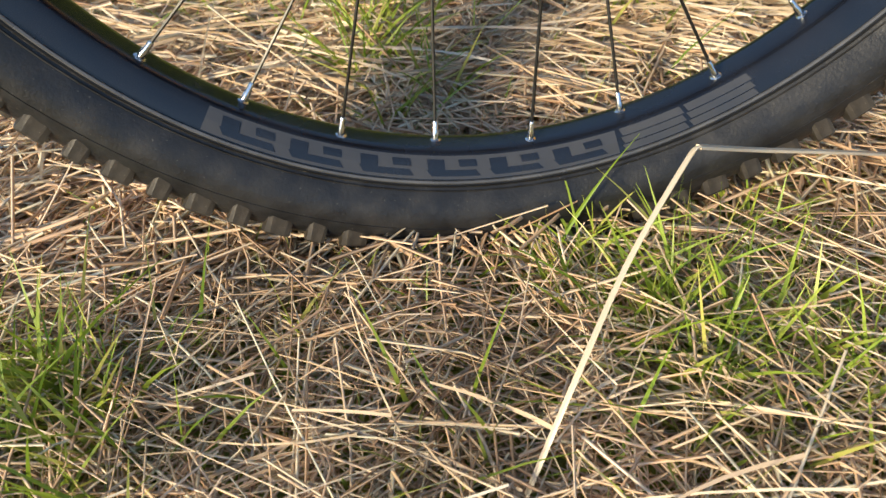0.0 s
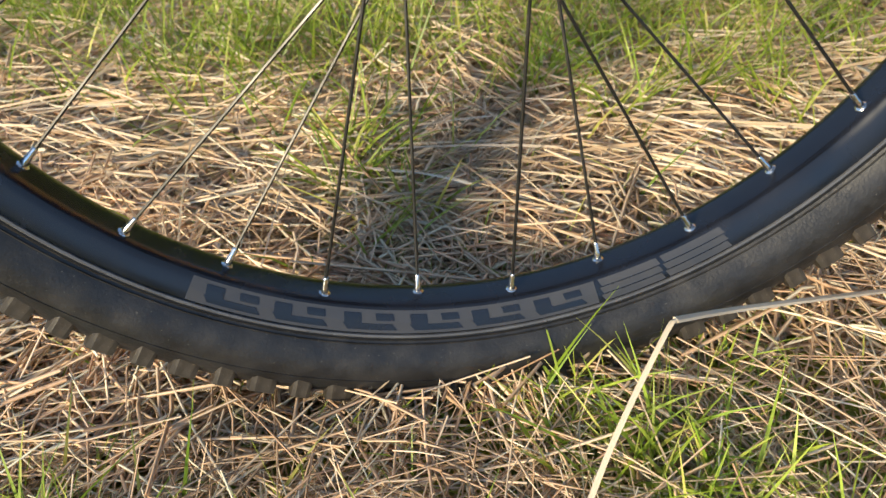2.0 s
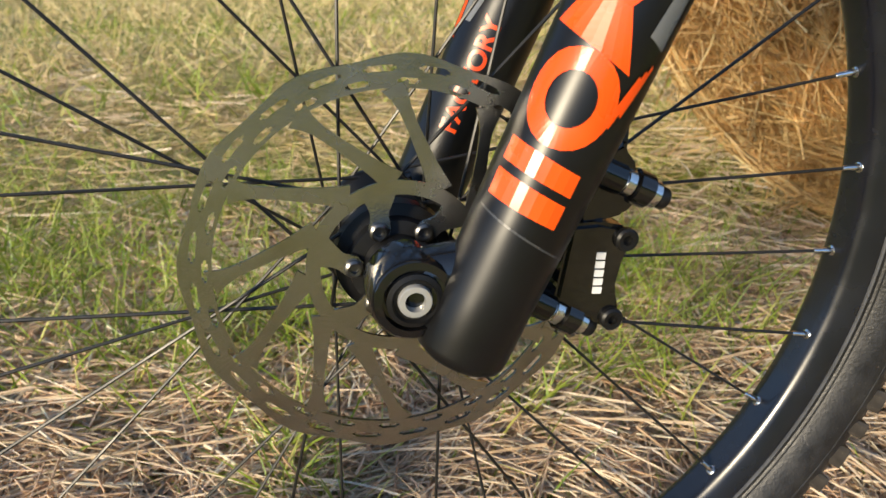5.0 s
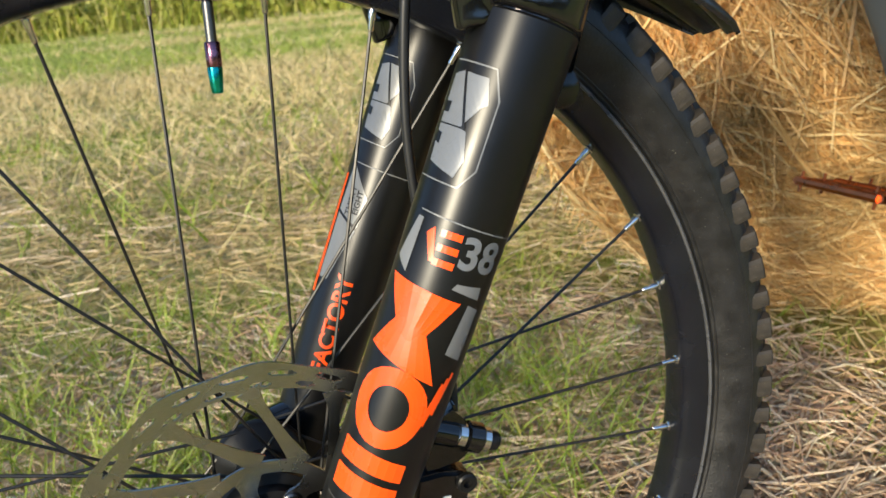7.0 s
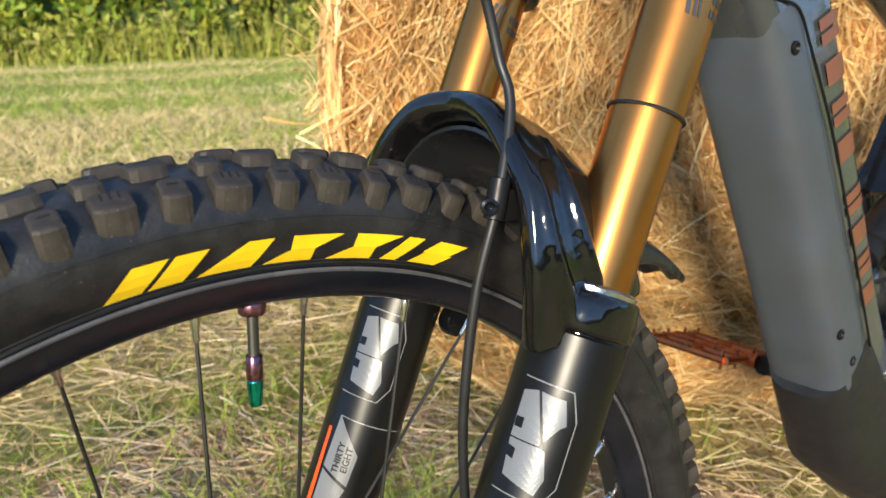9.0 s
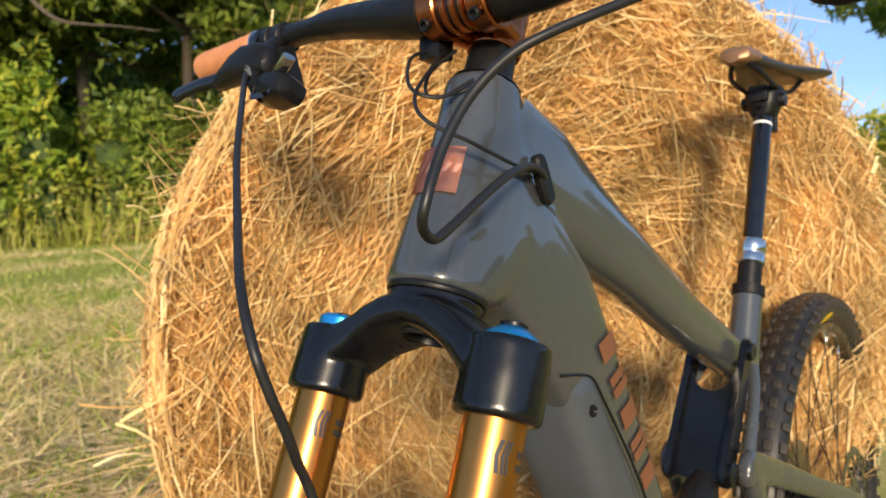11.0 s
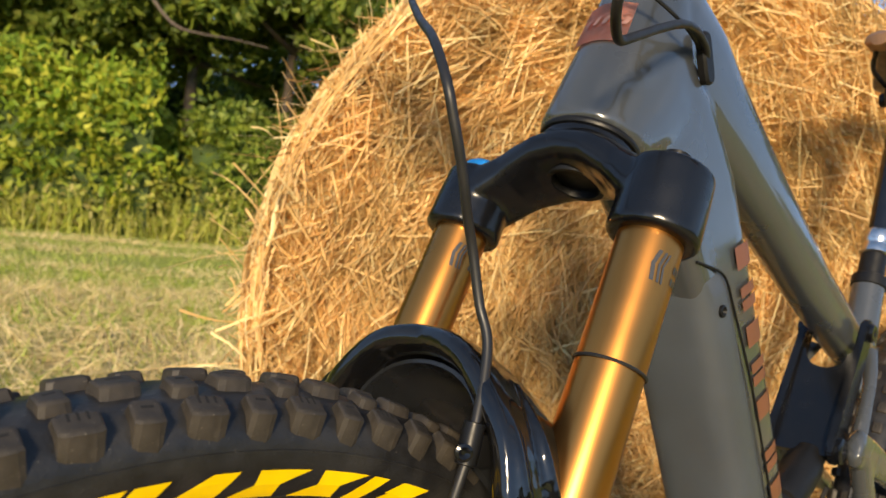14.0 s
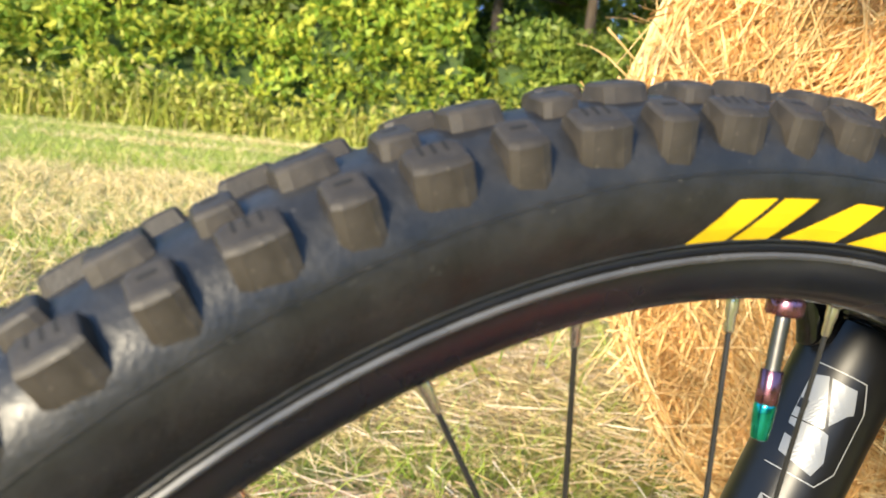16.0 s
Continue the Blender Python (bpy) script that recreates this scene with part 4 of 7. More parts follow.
def leg_r(s):
    return float(np.interp(s, [-0.033, 0.0, 0.05, 0.12, 0.25, 0.30], [0.0225, 0.0228, 0.0236, 0.0246, 0.0258, 0.0262]))


# -- front wheel --
RIM_IN, RIM_OUT, TYRE_R = 0.2925, 0.3105, 0.3665


def tyre_profile(scale=1.0):
    half = [(0.3085, 0.0155), (0.3112, 0.0182), (0.3145, 0.0218), (0.3205, 0.0266), (0.327, 0.0298), (0.334, 0.0311), (0.341, 0.0303), (0.3480, 0.0268), (0.3535, 0.0205), (0.3568, 0.0115), (0.3578, 0.0)]
    return [(r * scale, -y) for r, y in half] + [(r * scale, y) for r, y in reversed(half[:-1])]


def tyre_surface(r):
    pts = [(0.3085, 0.0155), (0.3112, 0.0182), (0.3145, 0.0218), (0.3205, 0.0266), (0.327, 0.0298), (0.334, 0.0311), (0.341, 0.0303)]
    return float(np.interp(r, [p[0] for p in pts], [p[1] for p in pts]))


def knob_mesh(name, lx, ly, h, draft, sipes, skirt=0.0):
    """A tread block: wider at its foot, with worn rims and dark slit blocks on top. x along the tread, z outwards;
    skirt widens its outer foot.
    """
    bm = bmesh.new()
    top = [(-lx, -ly), (-lx * 0.55, -ly - 0.0008), (lx * 0.55, -ly - 0.0008), (lx, -ly), (lx, ly * 0.7), (lx * 0.72, ly), (-lx * 0.72, ly), (-lx, ly * 0.7)]
    rings = []
    for z, grow, shrink in ((-0.0085, 1.0, 0.0), (h - 0.0011, 0.12, 0.0), (h - 0.0003, 0.0, 0.0004), (h, 0.0, 0.0014)):
        ring = []
        for x, y in top:
            gx = (draft * grow - shrink) * (1 if x > 0 else -1)
            gy = (draft * grow - shrink) * (1 if y > 0 else -1) - (skirt * grow if y < 0 else 0)
            ring.append(bm.verts.new((x * (1 - 0.28 * grow * (skirt > 0) * (y < 0)) + gx, y + gy, z)))
        rings.append(ring)
    for u, v in zip(rings, rings[1:]):
        for j in range(8):
            bm.faces.new((u[j], u[(j + 1) % 8], v[(j + 1) % 8], v[j]))
    bm.faces.new(rings[-1])
    # slits are not cut: thin dark blocks stand for the shade in them
    for k in range(sipes):
        if sipes == 1:
            w = [(-lx * 0.42, 0.0004), (lx * 0.42, 0.0004), (lx * 0.42, 0.0016), (-lx * 0.42, 0.0016)]
        else:
            x = (k - (sipes - 1) / 2) * lx * 0.42
            w = [(x - 0.0005, -ly * 0.05), (x + 0.0005, -ly * 0.05), (x + 0.0005, ly * 0.8), (x - 0.0005, ly * 0.8)]
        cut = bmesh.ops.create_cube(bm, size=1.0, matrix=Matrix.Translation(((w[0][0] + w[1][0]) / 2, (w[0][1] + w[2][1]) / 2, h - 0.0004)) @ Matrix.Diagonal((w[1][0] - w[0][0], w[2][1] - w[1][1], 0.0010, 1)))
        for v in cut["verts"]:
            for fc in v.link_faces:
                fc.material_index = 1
    bmesh.ops.recalc_face_normals(bm, faces=bm.faces)
    me = bpy.data.meshes.new(name)
    bm.to_mesh(me)
    bm.free()
    me.materials.append(M_KNOB)
    me.materials.append(M_SLITSHADE)
    me.polygons.foreach_set("use_smooth", [False] * len(me.polygons))
    return me


def knob_pose(theta, y, r, lean, turn=0.0):
    """Pose of a block at an angle of the wheel; lean tips it to the side."""
    out = Vector((math.cos(theta), 0, math.sin(theta)))
    along = Vector((-math.sin(theta), 0, math.cos(theta)))
    side = Vector((0, 1, 0))
    m = Matrix((along, side, out)).transposed().to_4x4()
    m.translation = out * r + side * y
    return m @ Matrix.Rotation(lean, 4, "X") @ Matrix.Rotation(turn, 4, "Z")


bm = lathe(bmesh.new(), tyre_profile(), (0, 0, 0), (0, 1, 0), 160, closed=True)
tyre = part("front_tyre", bm, M_RUBBER, bike, "knobbly black rubber tyre with yellow lettering shapes", angle=60)
for r, thick in ((0.3122, 0.0006), (0.3140, 0.0006), (0.3352, 0.0005)):
    for sgn in (-1, 1):
        bm = bmesh.new()
        y = sgn * (tyre_surface(r) + 0.0001)
        sweep(bm, [(r * math.cos(q), y, r * math.sin(q)) for q in (2 * math.pi * k / 120 for k in range(120))], thick, 5, closed=True)
        part("mould_line", bm, M_RUBBER, tyre)

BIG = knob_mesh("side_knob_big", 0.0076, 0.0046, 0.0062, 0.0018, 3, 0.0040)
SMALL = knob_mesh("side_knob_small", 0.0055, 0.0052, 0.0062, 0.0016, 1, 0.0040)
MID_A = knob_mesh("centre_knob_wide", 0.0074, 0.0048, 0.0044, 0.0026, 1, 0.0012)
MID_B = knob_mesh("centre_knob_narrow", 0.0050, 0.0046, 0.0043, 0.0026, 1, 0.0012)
KNOB_PHASE = radians(117.6)
N_KNOB = 96
for k in range(N_KNOB):
    th = KNOB_PHASE + 2 * math.pi * k / N_KNOB
    for sgn in (-1, 1):
        ob = new("tread_knob", (BIG if k % 2 == 0 else SMALL))
        ob.parent = tyre
        wob = random.uniform(-1, 1)
        ob.matrix_local = knob_pose(th + (0 if sgn < 0 else radians(1.9)), sgn * 0.0243, 0.3490 + 0.0002 * wob, -sgn * radians(31 + wob), (0 if sgn < 0 else math.pi) + radians(4 + wob))
for k in range(N_KNOB):
    th = KNOB_PHASE + 2 * math.pi * k / N_KNOB + radians(0.7)
    wide = k % 2 == 1
    for sgn in (-1, 1):
        ob = new("tread_knob", MID_A if wide else MID_B)
        ob.parent = tyre
        wob = random.uniform(-1, 1)
        ob.matrix_local = knob_pose(th + (radians(1.9) if sgn > 0 else 0), sgn * (0.0072 if wide else 0.0112), 0.3578 if wide else 0.3568, -sgn * radians(8 if wide else 13), (0 if sgn < 0 else math.pi) + radians(2 * wob))


def wheel_patch(bm, corners, surface, n=6, m=3, lift=0.0004, side=-1):
    """A thin printed patch on the wheel's flank: four corners as (degrees, radius)."""
    grid = []
    for i in range(n + 1):
        row = []
        for j in range(m + 1):
            u, v = i / n, j / m
            th = sum(w * c[0] for w, c in zip(((1 - u) * (1 - v), u * (1 - v), u * v, (1 - u) * v), corners))
            r = sum(w * c[1] for w, c in zip(((1 - u) * (1 - v), u * (1 - v), u * v, (1 - u) * v), corners))
            y = side * (surface(r) + lift)
            row.append(bm.verts.new((r * math.cos(radians(th)), y, r * math.sin(radians(th)))))
        grid.append(row)
    for a, b in zip(grid, grid[1:]):
        for j in range(m):
            bm.faces.new((a[j], a[j + 1], b[j + 1], b[j]))
    return bm


# yellow maker's mark on the flank: slanted blocks, no letters
R0, R1 = 0.3138, 0.3272
for left, right, kind in ((104.9, 99.2, "comb"), (98.3, 93.9, "wedge"), (92.8, 88.6, "waist"), (87.2, 82.9, "waist"), (82.0, 80.3, "bar"), (79.0, 75.6, "steps")):
    bm = bmesh.new()
    lean = -1.9

    def flank(u0, u1, h0, v0, v1, h1, lift=0.0004):
        at = lambda u, h: (left + (right - left) * u + lean * h, R0 + (R1 - R0) * h)
        wheel_patch(bm, [at(u0, h0), at(u1, h0), at(v1, h1), at(v0, h1)], tyre_surface, lift=lift)

    if kind == "comb":
        flank(0.0, 0.47, 0.0, 0.06, 0.50, 1.0)
        flank(0.55, 1.0, 0.0, 0.58, 1.0, 1.0)
    elif kind == "wedge":
        flank(0.0, 1.0, 0.0, 0.46, 0.92, 1.0)
    elif kind == "waist":
        flank(-0.06, 0.98, 0.0, 0.24, 0.76, 0.5)
        flank(0.24, 0.76, 0.5, 0.02, 1.06, 1.0)
    elif kind == "bar":
        flank(0.0, 1.0, 0.0, 0.0, 1.0, 1.0)
    else:
        flank(0.0, 0.92, 0.0, 0.10, 1.0, 0.5)
        flank(0.0, 0.90, 0.5, 0.12, 1.04, 1.0)
    part("yellow_mark", bm, M_YELLOW, tyre, "bright yellow slanted print on the tyre wall", smooth=False)

# rim
prof = [(RIM_IN, -0.005), (RIM_IN + 0.0002, -0.0085), (RIM_IN + 0.0014, -0.0116), (0.2975, -0.0142), (0.3030, -0.0168), (0.3075, -0.0188), (0.3098, -0.0194), (0.3105, -0.0186), (0.3105, -0.0170), (0.3060, -0.0165), (0.3040, 0.0)]
prof = prof + [(r, -y) for r, y in reversed(prof[:-1])]
bm = lathe(bmesh.new(), prof, (0, 0, 0), (0, 1, 0), 180, closed=True)
rim = part("front_rim", bm, M_RIM, bike, "satin black aluminium rim with grey print", angle=50)


def rim_surface(r):
    return float(np.interp(r, [0.2939, 0.2975, 0.3030, 0.3075], [0.0116, 0.0142, 0.0168, 0.0188]))


for sgn in (-1, 1):
    bm = sweep(bmesh.new(), [(0.3088 * math.cos(q), sgn * 0.0198, 0.3088 * math.sin(q)) for q in (2 * math.pi * k / 180 for k in range(180))], 0.0012, 6, closed=True)
    part("rim_lip", bm, M_LIP, rim, "grey rim edge with sky sheen in its colour")
    # a solid black ring drawn in for the shade between rim and tyre bead
    bm = sweep(bmesh.new(), [(0.3109 * math.cos(q), sgn * 0.0190, 0.3109 * math.sin(q)) for q in (2 * math.pi * k / 180 for k in range(180))], 0.0013, 6, closed=True)
    part("bead_gap_shade", bm, M_BLACK, rim)
NIP0 = -91.7
# grey maker's mark on the rim: a framed band of blocks, no letters
RA, RB = 0.2946, 0.3070
bm = bmesh.new()


def rim_bar(a, b, h0, h1, slant=0.0, lift=0.0005):
    r0, r1 = RA + (RB - RA) * h0, RA + (RB - RA) * h1
    n = max(2, int(abs(b - a) * 1.2))
    wheel_patch(bm, [(a, r0), (b, r0), (b + slant, r1), (a + slant, r1)], rim_surface, n=n, m=2, lift=lift)


rim_bar(-117.4, -70.9, 0.0, 1.0)
for a, b in ((-70.4, -63.2), (-62.7, -55.2)):
    for h0, h1 in ((0.0, 0.31), (0.36, 0.65), (0.70, 1.0)):
        rim_bar(a, b, h0, h1, 0.3)
part("grey_mark", bm, M_RIMGREY, rim, "grey block print on the black rim", smooth=False)
bm = bmesh.new()
for a in (-115.8, -108.4, -100.6, -93.0, -85.8, -78.4):
    rim_bar(a, a + 5.6, 0.58, 0.86, 0.6, 0.0008)
    rim_bar(a, a + 1.9, 0.14, 0.58, 0.2, 0.0008)
    rim_bar(a + 3.6, a + 5.6, 0.14, 0.44, 0.2, 0.0008)
part("dark_mark", bm, M_RIM, rim, "dark blocks inside the grey rim print", smooth=False)

# spokes and nipples
bm = bmesh.new()
lathe(bm, [(0.0034, 0.0), (0.0036, 0.0006), (0.0030, 0.0012), (0.0022, 0.0014), (0.0021, 0.0060), (0.0017, 0.0068), (0.0017, 0.0120), (0.0012, 0.0128)], (0, 0, 0), (0, 0, 1), 10)
NIPPLE = bpy.data.meshes.new("nipple")
bm.to_mesh(NIPPLE)
bm.free()
NIPPLE.materials.append(M_SILVER)
for k in range(32):
    # the holes crowd a little towards the valve
    th = radians(NIP0 + 11.25 * (k + float(np.interp(k, [0, 12, 13, 14, 15, 19, 23, 28, 32], [0, 0, -0.055, -0.125, -0.145, -0.18, -0.10, 0, 0]))))
    left = k % 2 == 1
    yn = -0.0035 if left else 0.0035
    sgn = 1 if ((k + 1) // 2) % 2 == 1 else -1
    hub_th = th + sgn * radians(72)
    fy, fr = (-0.0245, 0.0275) if left else (0.0335, 0.0270)
    top = Vector((RIM_IN * math.cos(th), yn, RIM_IN * math.sin(th)))
    end = Vector((fr * math.cos(hub_th), fy + (0.002 if sgn > 0 else -0.002), fr * math.sin(hub_th)))
    d = (end - top).normalized()
    ob = linked("nipple", NIPPLE, None, rim, "silver spoke nipple")
    ob.matrix_local = Matrix.Translation(top - d * 0.0006) @ d.to_track_quat("Z", "Y").to_matrix().to_4x4()
    part("spoke", sweep(bmesh.new(), [top + d * 0.011, end], 0.00098, 6), M_SPOKE, rim)

# valve
va = radians(92.2)
vd = Vector((math.cos(va), 0, math.sin(va)))
valve = part("valve", lathe(bmesh.new(), [(0.0062, 0.2925), (0.0066, 0.2915), (0.0066, 0.2870), (0.0060, 0.2860), (0.0030, 0.2858)], (0, 0, 0), vd, 16), M_OILSLICK, bike, "oil-slick anodised valve with teal cap")
part("valve_stem", lathe(bmesh.new(), [(0.0026, 0.2862)] + [(0.0026 + 0.0003 * (k % 2), 0.2855 - 0.0010 * k) for k in range(20)] + [(0.0026, 0.2650)], (0, 0, 0), vd, 14), M_BOLT, valve, "threaded grey valve stem")
part("valve_body", lathe(bmesh.new(), [(0.0036, 0.2660), (0.0040, 0.2655), (0.0040, 0.2545), (0.0037, 0.2535)], (0, 0, 0), vd, 16), M_OILSLICK, valve)
part("valve_cap", lathe(bmesh.new(), [(0.0037, 0.2535), (0.0040, 0.2525), (0.0034, 0.2440), (0.0030, 0.2405), (0.0022, 0.2400)], (0, 0, 0), vd, 16), M_TEAL, valve)

# hub
hub = part("front_hub", lathe(bmesh.new(), [(0.010, -0.050), (0.017, -0.049), (0.017, -0.038), (0.0235, -0.037), (0.024, -0.030), (0.030, -0.0285), (0.031, -0.0225), (0.029, -0.0205), (0.017, -0.014), (0.0155, 0.0), (0.017, 0.022), (0.029, 0.0305), (0.0305, 0.0325),
                                           (0.0305, 0.0365), (0.019, 0.0385), (0.016, 0.050), (0.010, 0.051)], (0, 0, 0), (0, 1, 0), 40), M_BLACK, bike, "black front hub")


# brake rotor
def build_rotor(parent, centre, radius, label, turn=0.0):
    """A disc with two rows of rounded slots, twelve swept arms, an inner web and six bolted legs."""
    bm = bmesh.new()
    seg = 360
    th = 0.0009
    cx, cy, cz = centre
    mm = 0.001 / radius
    inner, mid, outer = 0.862, 0.925, 1.0
    rows = []
    for base, shift, longer in ((inner + 1.6 * mm, 0, 0), (mid + 0.9 * mm, 7, 1)):
        for h, cut in ((0.8, 3), (1.4, 4), (0.8, 3)):
            rows.append((base, base + h * mm, shift, cut + longer))
            base += h * mm
    edges = sorted({inner, outer} | {v for r in rows for v in r[:2]})

    def pt(r, k, y):
        q = 2 * math.pi * k / seg + turn
        return (cx + r * math.cos(q), cy + y, cz + r * math.sin(q))

    def cell(r0, r1, w0, w1, k0, k1):
        a = [bm.verts.new(pt(r, k, y)) for y in (-th, th) for r, k in ((r0, k0), (r1 + w0, k0), (r1 + w1, k1), (r0, k1))]
        for f in ((0, 1, 2, 3), (7, 6, 5, 4), (0, 4, 5, 1), (1, 5, 6, 2), (2, 6, 7, 3), (3, 7, 4, 0)):
            bm.faces.new([a[i] for i in f])

    wave = lambda k: 0.0013 * math.cos(2 * math.pi * k / seg * 12)
    for r0, r1 in zip(edges, edges[1:]):
        slot = next((r for r in rows if abs(r[0] - r0) < 1e-6), None)
        runs, start = [], None
        for k in range(seg + 1):
            solid = k < seg and not (slot and min((k + slot[2]) % 15, 15 - (k + slot[2]) % 15) < slot[3])
            if solid and start is None:
                start = k
            if not solid and start is not None:
                runs.append((start, k))
                start = None
        for a, b in runs:
            for k in range(a, b, 2):
                e = min(k + 2, b)
                rim_edge = abs(r1 - outer) < 1e-6
                cell(radius * r0, radius * r1, wave(k) if rim_edge else 0, wave(e) if rim_edge else 0, k, e)
    bmesh.ops.remove_doubles(bm, verts=bm.verts, dist=0.00002)
    rotor = part("brake_rotor", bm, M_STEEL, parent, label, smooth=False)

    def p(q, r, y=0.0):
        return Vector((cx + r * math.cos(q), cy + y, cz + r * math.sin(q)))

    bm = bmesh.new()
    lathe(bm, [(radius * 0.372, -th), (radius * 0.440, -th), (radius * 0.440, th), (radius * 0.372, th)], centre, (0, 1, 0), 60, closed=True)
    part("rotor_web", bm, M_STEEL, rotor, smooth=False)

    def bar(name, pa, pb, stops, widths, thick, n=10):
        d = (pb - pa).normalized()
        side = Vector((-d.z, 0, d.x))
        left, right = [], []
        for i in range(n + 1):
            f = i / n
            w = float(np.interp(f, stops, widths))
            mid_p = pa.lerp(pb, f) + Vector((0, -thick, 0))
            left.append(mid_p - side * w)
            right.append(mid_p + side * w)
        part(name, prism(bmesh.new(), left + right[::-1], (0, 0, 0), (0, 2 * thick, 0)), M_STEEL, rotor, smooth=False)

    for k in range(12):
        q = turn + radians(64.5 + 30 * k)
        bar("rotor_arm", p(q - radians(29), radius * 0.43), p(q, radius * 0.870), [0, 0.25, 0.6, 0.85, 1.0], [0.0060, 0.0038, 0.0028, 0.0031, 0.0066], th * (0.92 if k % 2 else 0.86))
    for k in range(6):
        q = turn + radians(59.5 + 60 * k)
        bar("rotor_leg", p(q + radians(2), radius * 0.185), p(q - radians(12), radius * 0.38), [0, 0.2, 0.55, 1.0], [0.0040, 0.0056, 0.0042, 0.0080], th * 1.10)
        bolt = lathe(bmesh.new(), [(0.0005, -0.0014), (0.0019, -0.0014), (0.0021, -0.0036), (0.0034, -0.0038), (0.0046, -0.0030), (0.0048, -0.0008)], p(q, radius * 0.215), (0, 1, 0), 14)
        part("rotor_bolt", bolt, M_BOLT, rotor, "grey star-head rotor bolt")
    return rotor


build_rotor(bike, (0, -0.0400, 0), 0.1022, "steel disc brake rotor with slotted ring")


# -- fork --
def leg_lathe(profile, y, seg=40):
    return lathe(bmesh.new(), [(r, s) for r, s in profile], (LEG_X0, y, 0), LEG_A, seg)


def leg_dir(phi):
    """Outwards from a leg's axis: 0 faces the bicycle's left side, plus turns to the rear."""
    return Vector((0, -math.cos(radians(phi)), 0)) + LEG_REAR * math.sin(radians(phi))


def leg_patch(bm, y, corners, n=8, m=6, lift=0.0003, radius=None):
    """A thin print wrapped round a leg: four corners as (degrees round, height along)."""
    grid = []
    for i in range(n + 1):
        row = []
        for j in range(m + 1):
            u, v = i / n, j / m
            w = ((1 - u) * (1 - v), u * (1 - v), u * v, (1 - u) * v)
            ph = sum(a * c[0] for a, c in zip(w, corners))
            s = sum(a * c[1] for a, c in zip(w, corners))
            row.append(bm.verts.new(leg(s, y) + leg_dir(ph) * ((radius or leg_r(s)) + lift)))
        grid.append(row)
    for a, b in zip(grid, grid[1:]):
        for j in range(m):
            bm.faces.new((a[j], a[j + 1], b[j + 1], b[j]))
    return bm


def text_mesh(body, size, weight=0.03):
    """Writing in the built-in font as a fine mesh, centred, in the x-y plane."""
    cu = bpy.data.curves.new("writing", "FONT")
    cu.body, cu.size, cu.align_x, cu.align_y, cu.offset = body, size, "CENTER", "CENTER", size * weight
    tmp = new("writing", cu)
    bpy.context.view_layer.update()
    me = bpy.data.meshes.new_from_object(tmp)
    bpy.data.objects.remove(tmp)
    bm = bmesh.new()
    bm.from_mesh(me)
    bpy.data.meshes.remove(me)
    bmesh.ops.triangulate(bm, faces=bm.faces)
    bmesh.ops.subdivide_edges(bm, edges=[e for e in bm.edges if e.calc_length() > size * 0.2], cuts=2)
    return bm


def leg_text(name, body, size, y, phi, s, along, mat, parent, label, stretch=1.0):
    """Writing wrapped on a leg; along: whether it runs up the leg."""
    bm = text_mesh(body, size)
    for v in bm.verts:
        x, z = v.co.x * (stretch if along else 1), v.co.y
        if along:
            ds, arc = x, -z
            ph, ss = phi - arc / leg_r(s) * 57.3 * -1, s + ds
            ph = phi - z / leg_r(s) * 57.3
        else:
            ph, ss = phi + x / leg_r(s) * 57.3, s + z
        v.co = leg(ss, y) + leg_dir(ph) * (leg_r(ss) + 0.0004)
    return part(name, bm, mat, parent, label, smooth=False)


lowers = []
for y in (-LEG_Y, LEG_Y):
    prof = [(0.010, -0.0345), (0.018, -0.0335), (0.0215, -0.031)] + [(leg_r(s), s) for s in (-0.027, 0.0, 0.03, 0.06, 0.1, 0.15, 0.2, 0.25, 0.290)] + [(0.024, 0.2925)]
    lower = part("fork_lower_leg", leg_lathe(prof, y), M_LEG, bike, "satin black fork lower leg with printed decals")
    lowers.append(lower)
    part("seal_collar", leg_lathe([(0.0250, 0.290), (0.0252, 0.3110), (0.0246, 0.3128), (0.0215, 0.3135)], y), M_GLOSS, lower, "glossy black fork seal collar")
    part("wiper_seal", leg_lathe([(0.0232, 0.3120), (0.0235, 0.3150), (0.0215, 0.3166), (0.0192, 0.3170)], y), M_SILVER if y < 0 else M_BLACK, lower)
    stan = part("stanchion", leg_lathe([(0.0190, 0.290), (0.0190, 0.50)], y, 48), M_GOLD, bike, "polished gold anodised fork stanchion")
    # printed mark on the stanchion: two small chevrons and bars
    bm = bmesh.new()
    for ph, w in ((-42, 7), (-30, 5), (-22, 4)):
        leg_patch(bm, y, [(ph, 0.4560), (ph + w, 0.4560), (ph + w - 4, 0.4655), (ph - 4, 0.4655)], 3, 2, radius=0.0190)
        leg_patch(bm, y, [(ph - 4, 0.4655), (ph + w - 4, 0.4655), (ph + w + 3, 0.4740), (ph + 3, 0.4740)], 3, 2, radius=0.0190)
    for s0 in (0.459, 0.466):
        for ph in range(0, 36, 9):
            leg_patch(bm, y, [(ph, s0), (ph + 6.5, s0), (ph + 6.5, s0 + 0.0042), (ph, s0 + 0.0042)], 2, 1, radius=0.0190)
    part("dark_print", bm, M_DARKPRINT, stan, "small dark print on the gold tube", smooth=False)
    # crown clamp
ring = bmesh.new()
sweep(ring, [leg(0.4075, -LEG_Y) + 0.0196 * leg_dir(k * 7.5) for k in range(48)], 0.0010, 6, closed=True)
part("travel_ring", ring, M_HOSE, bike, "thin black rubber travel ring")

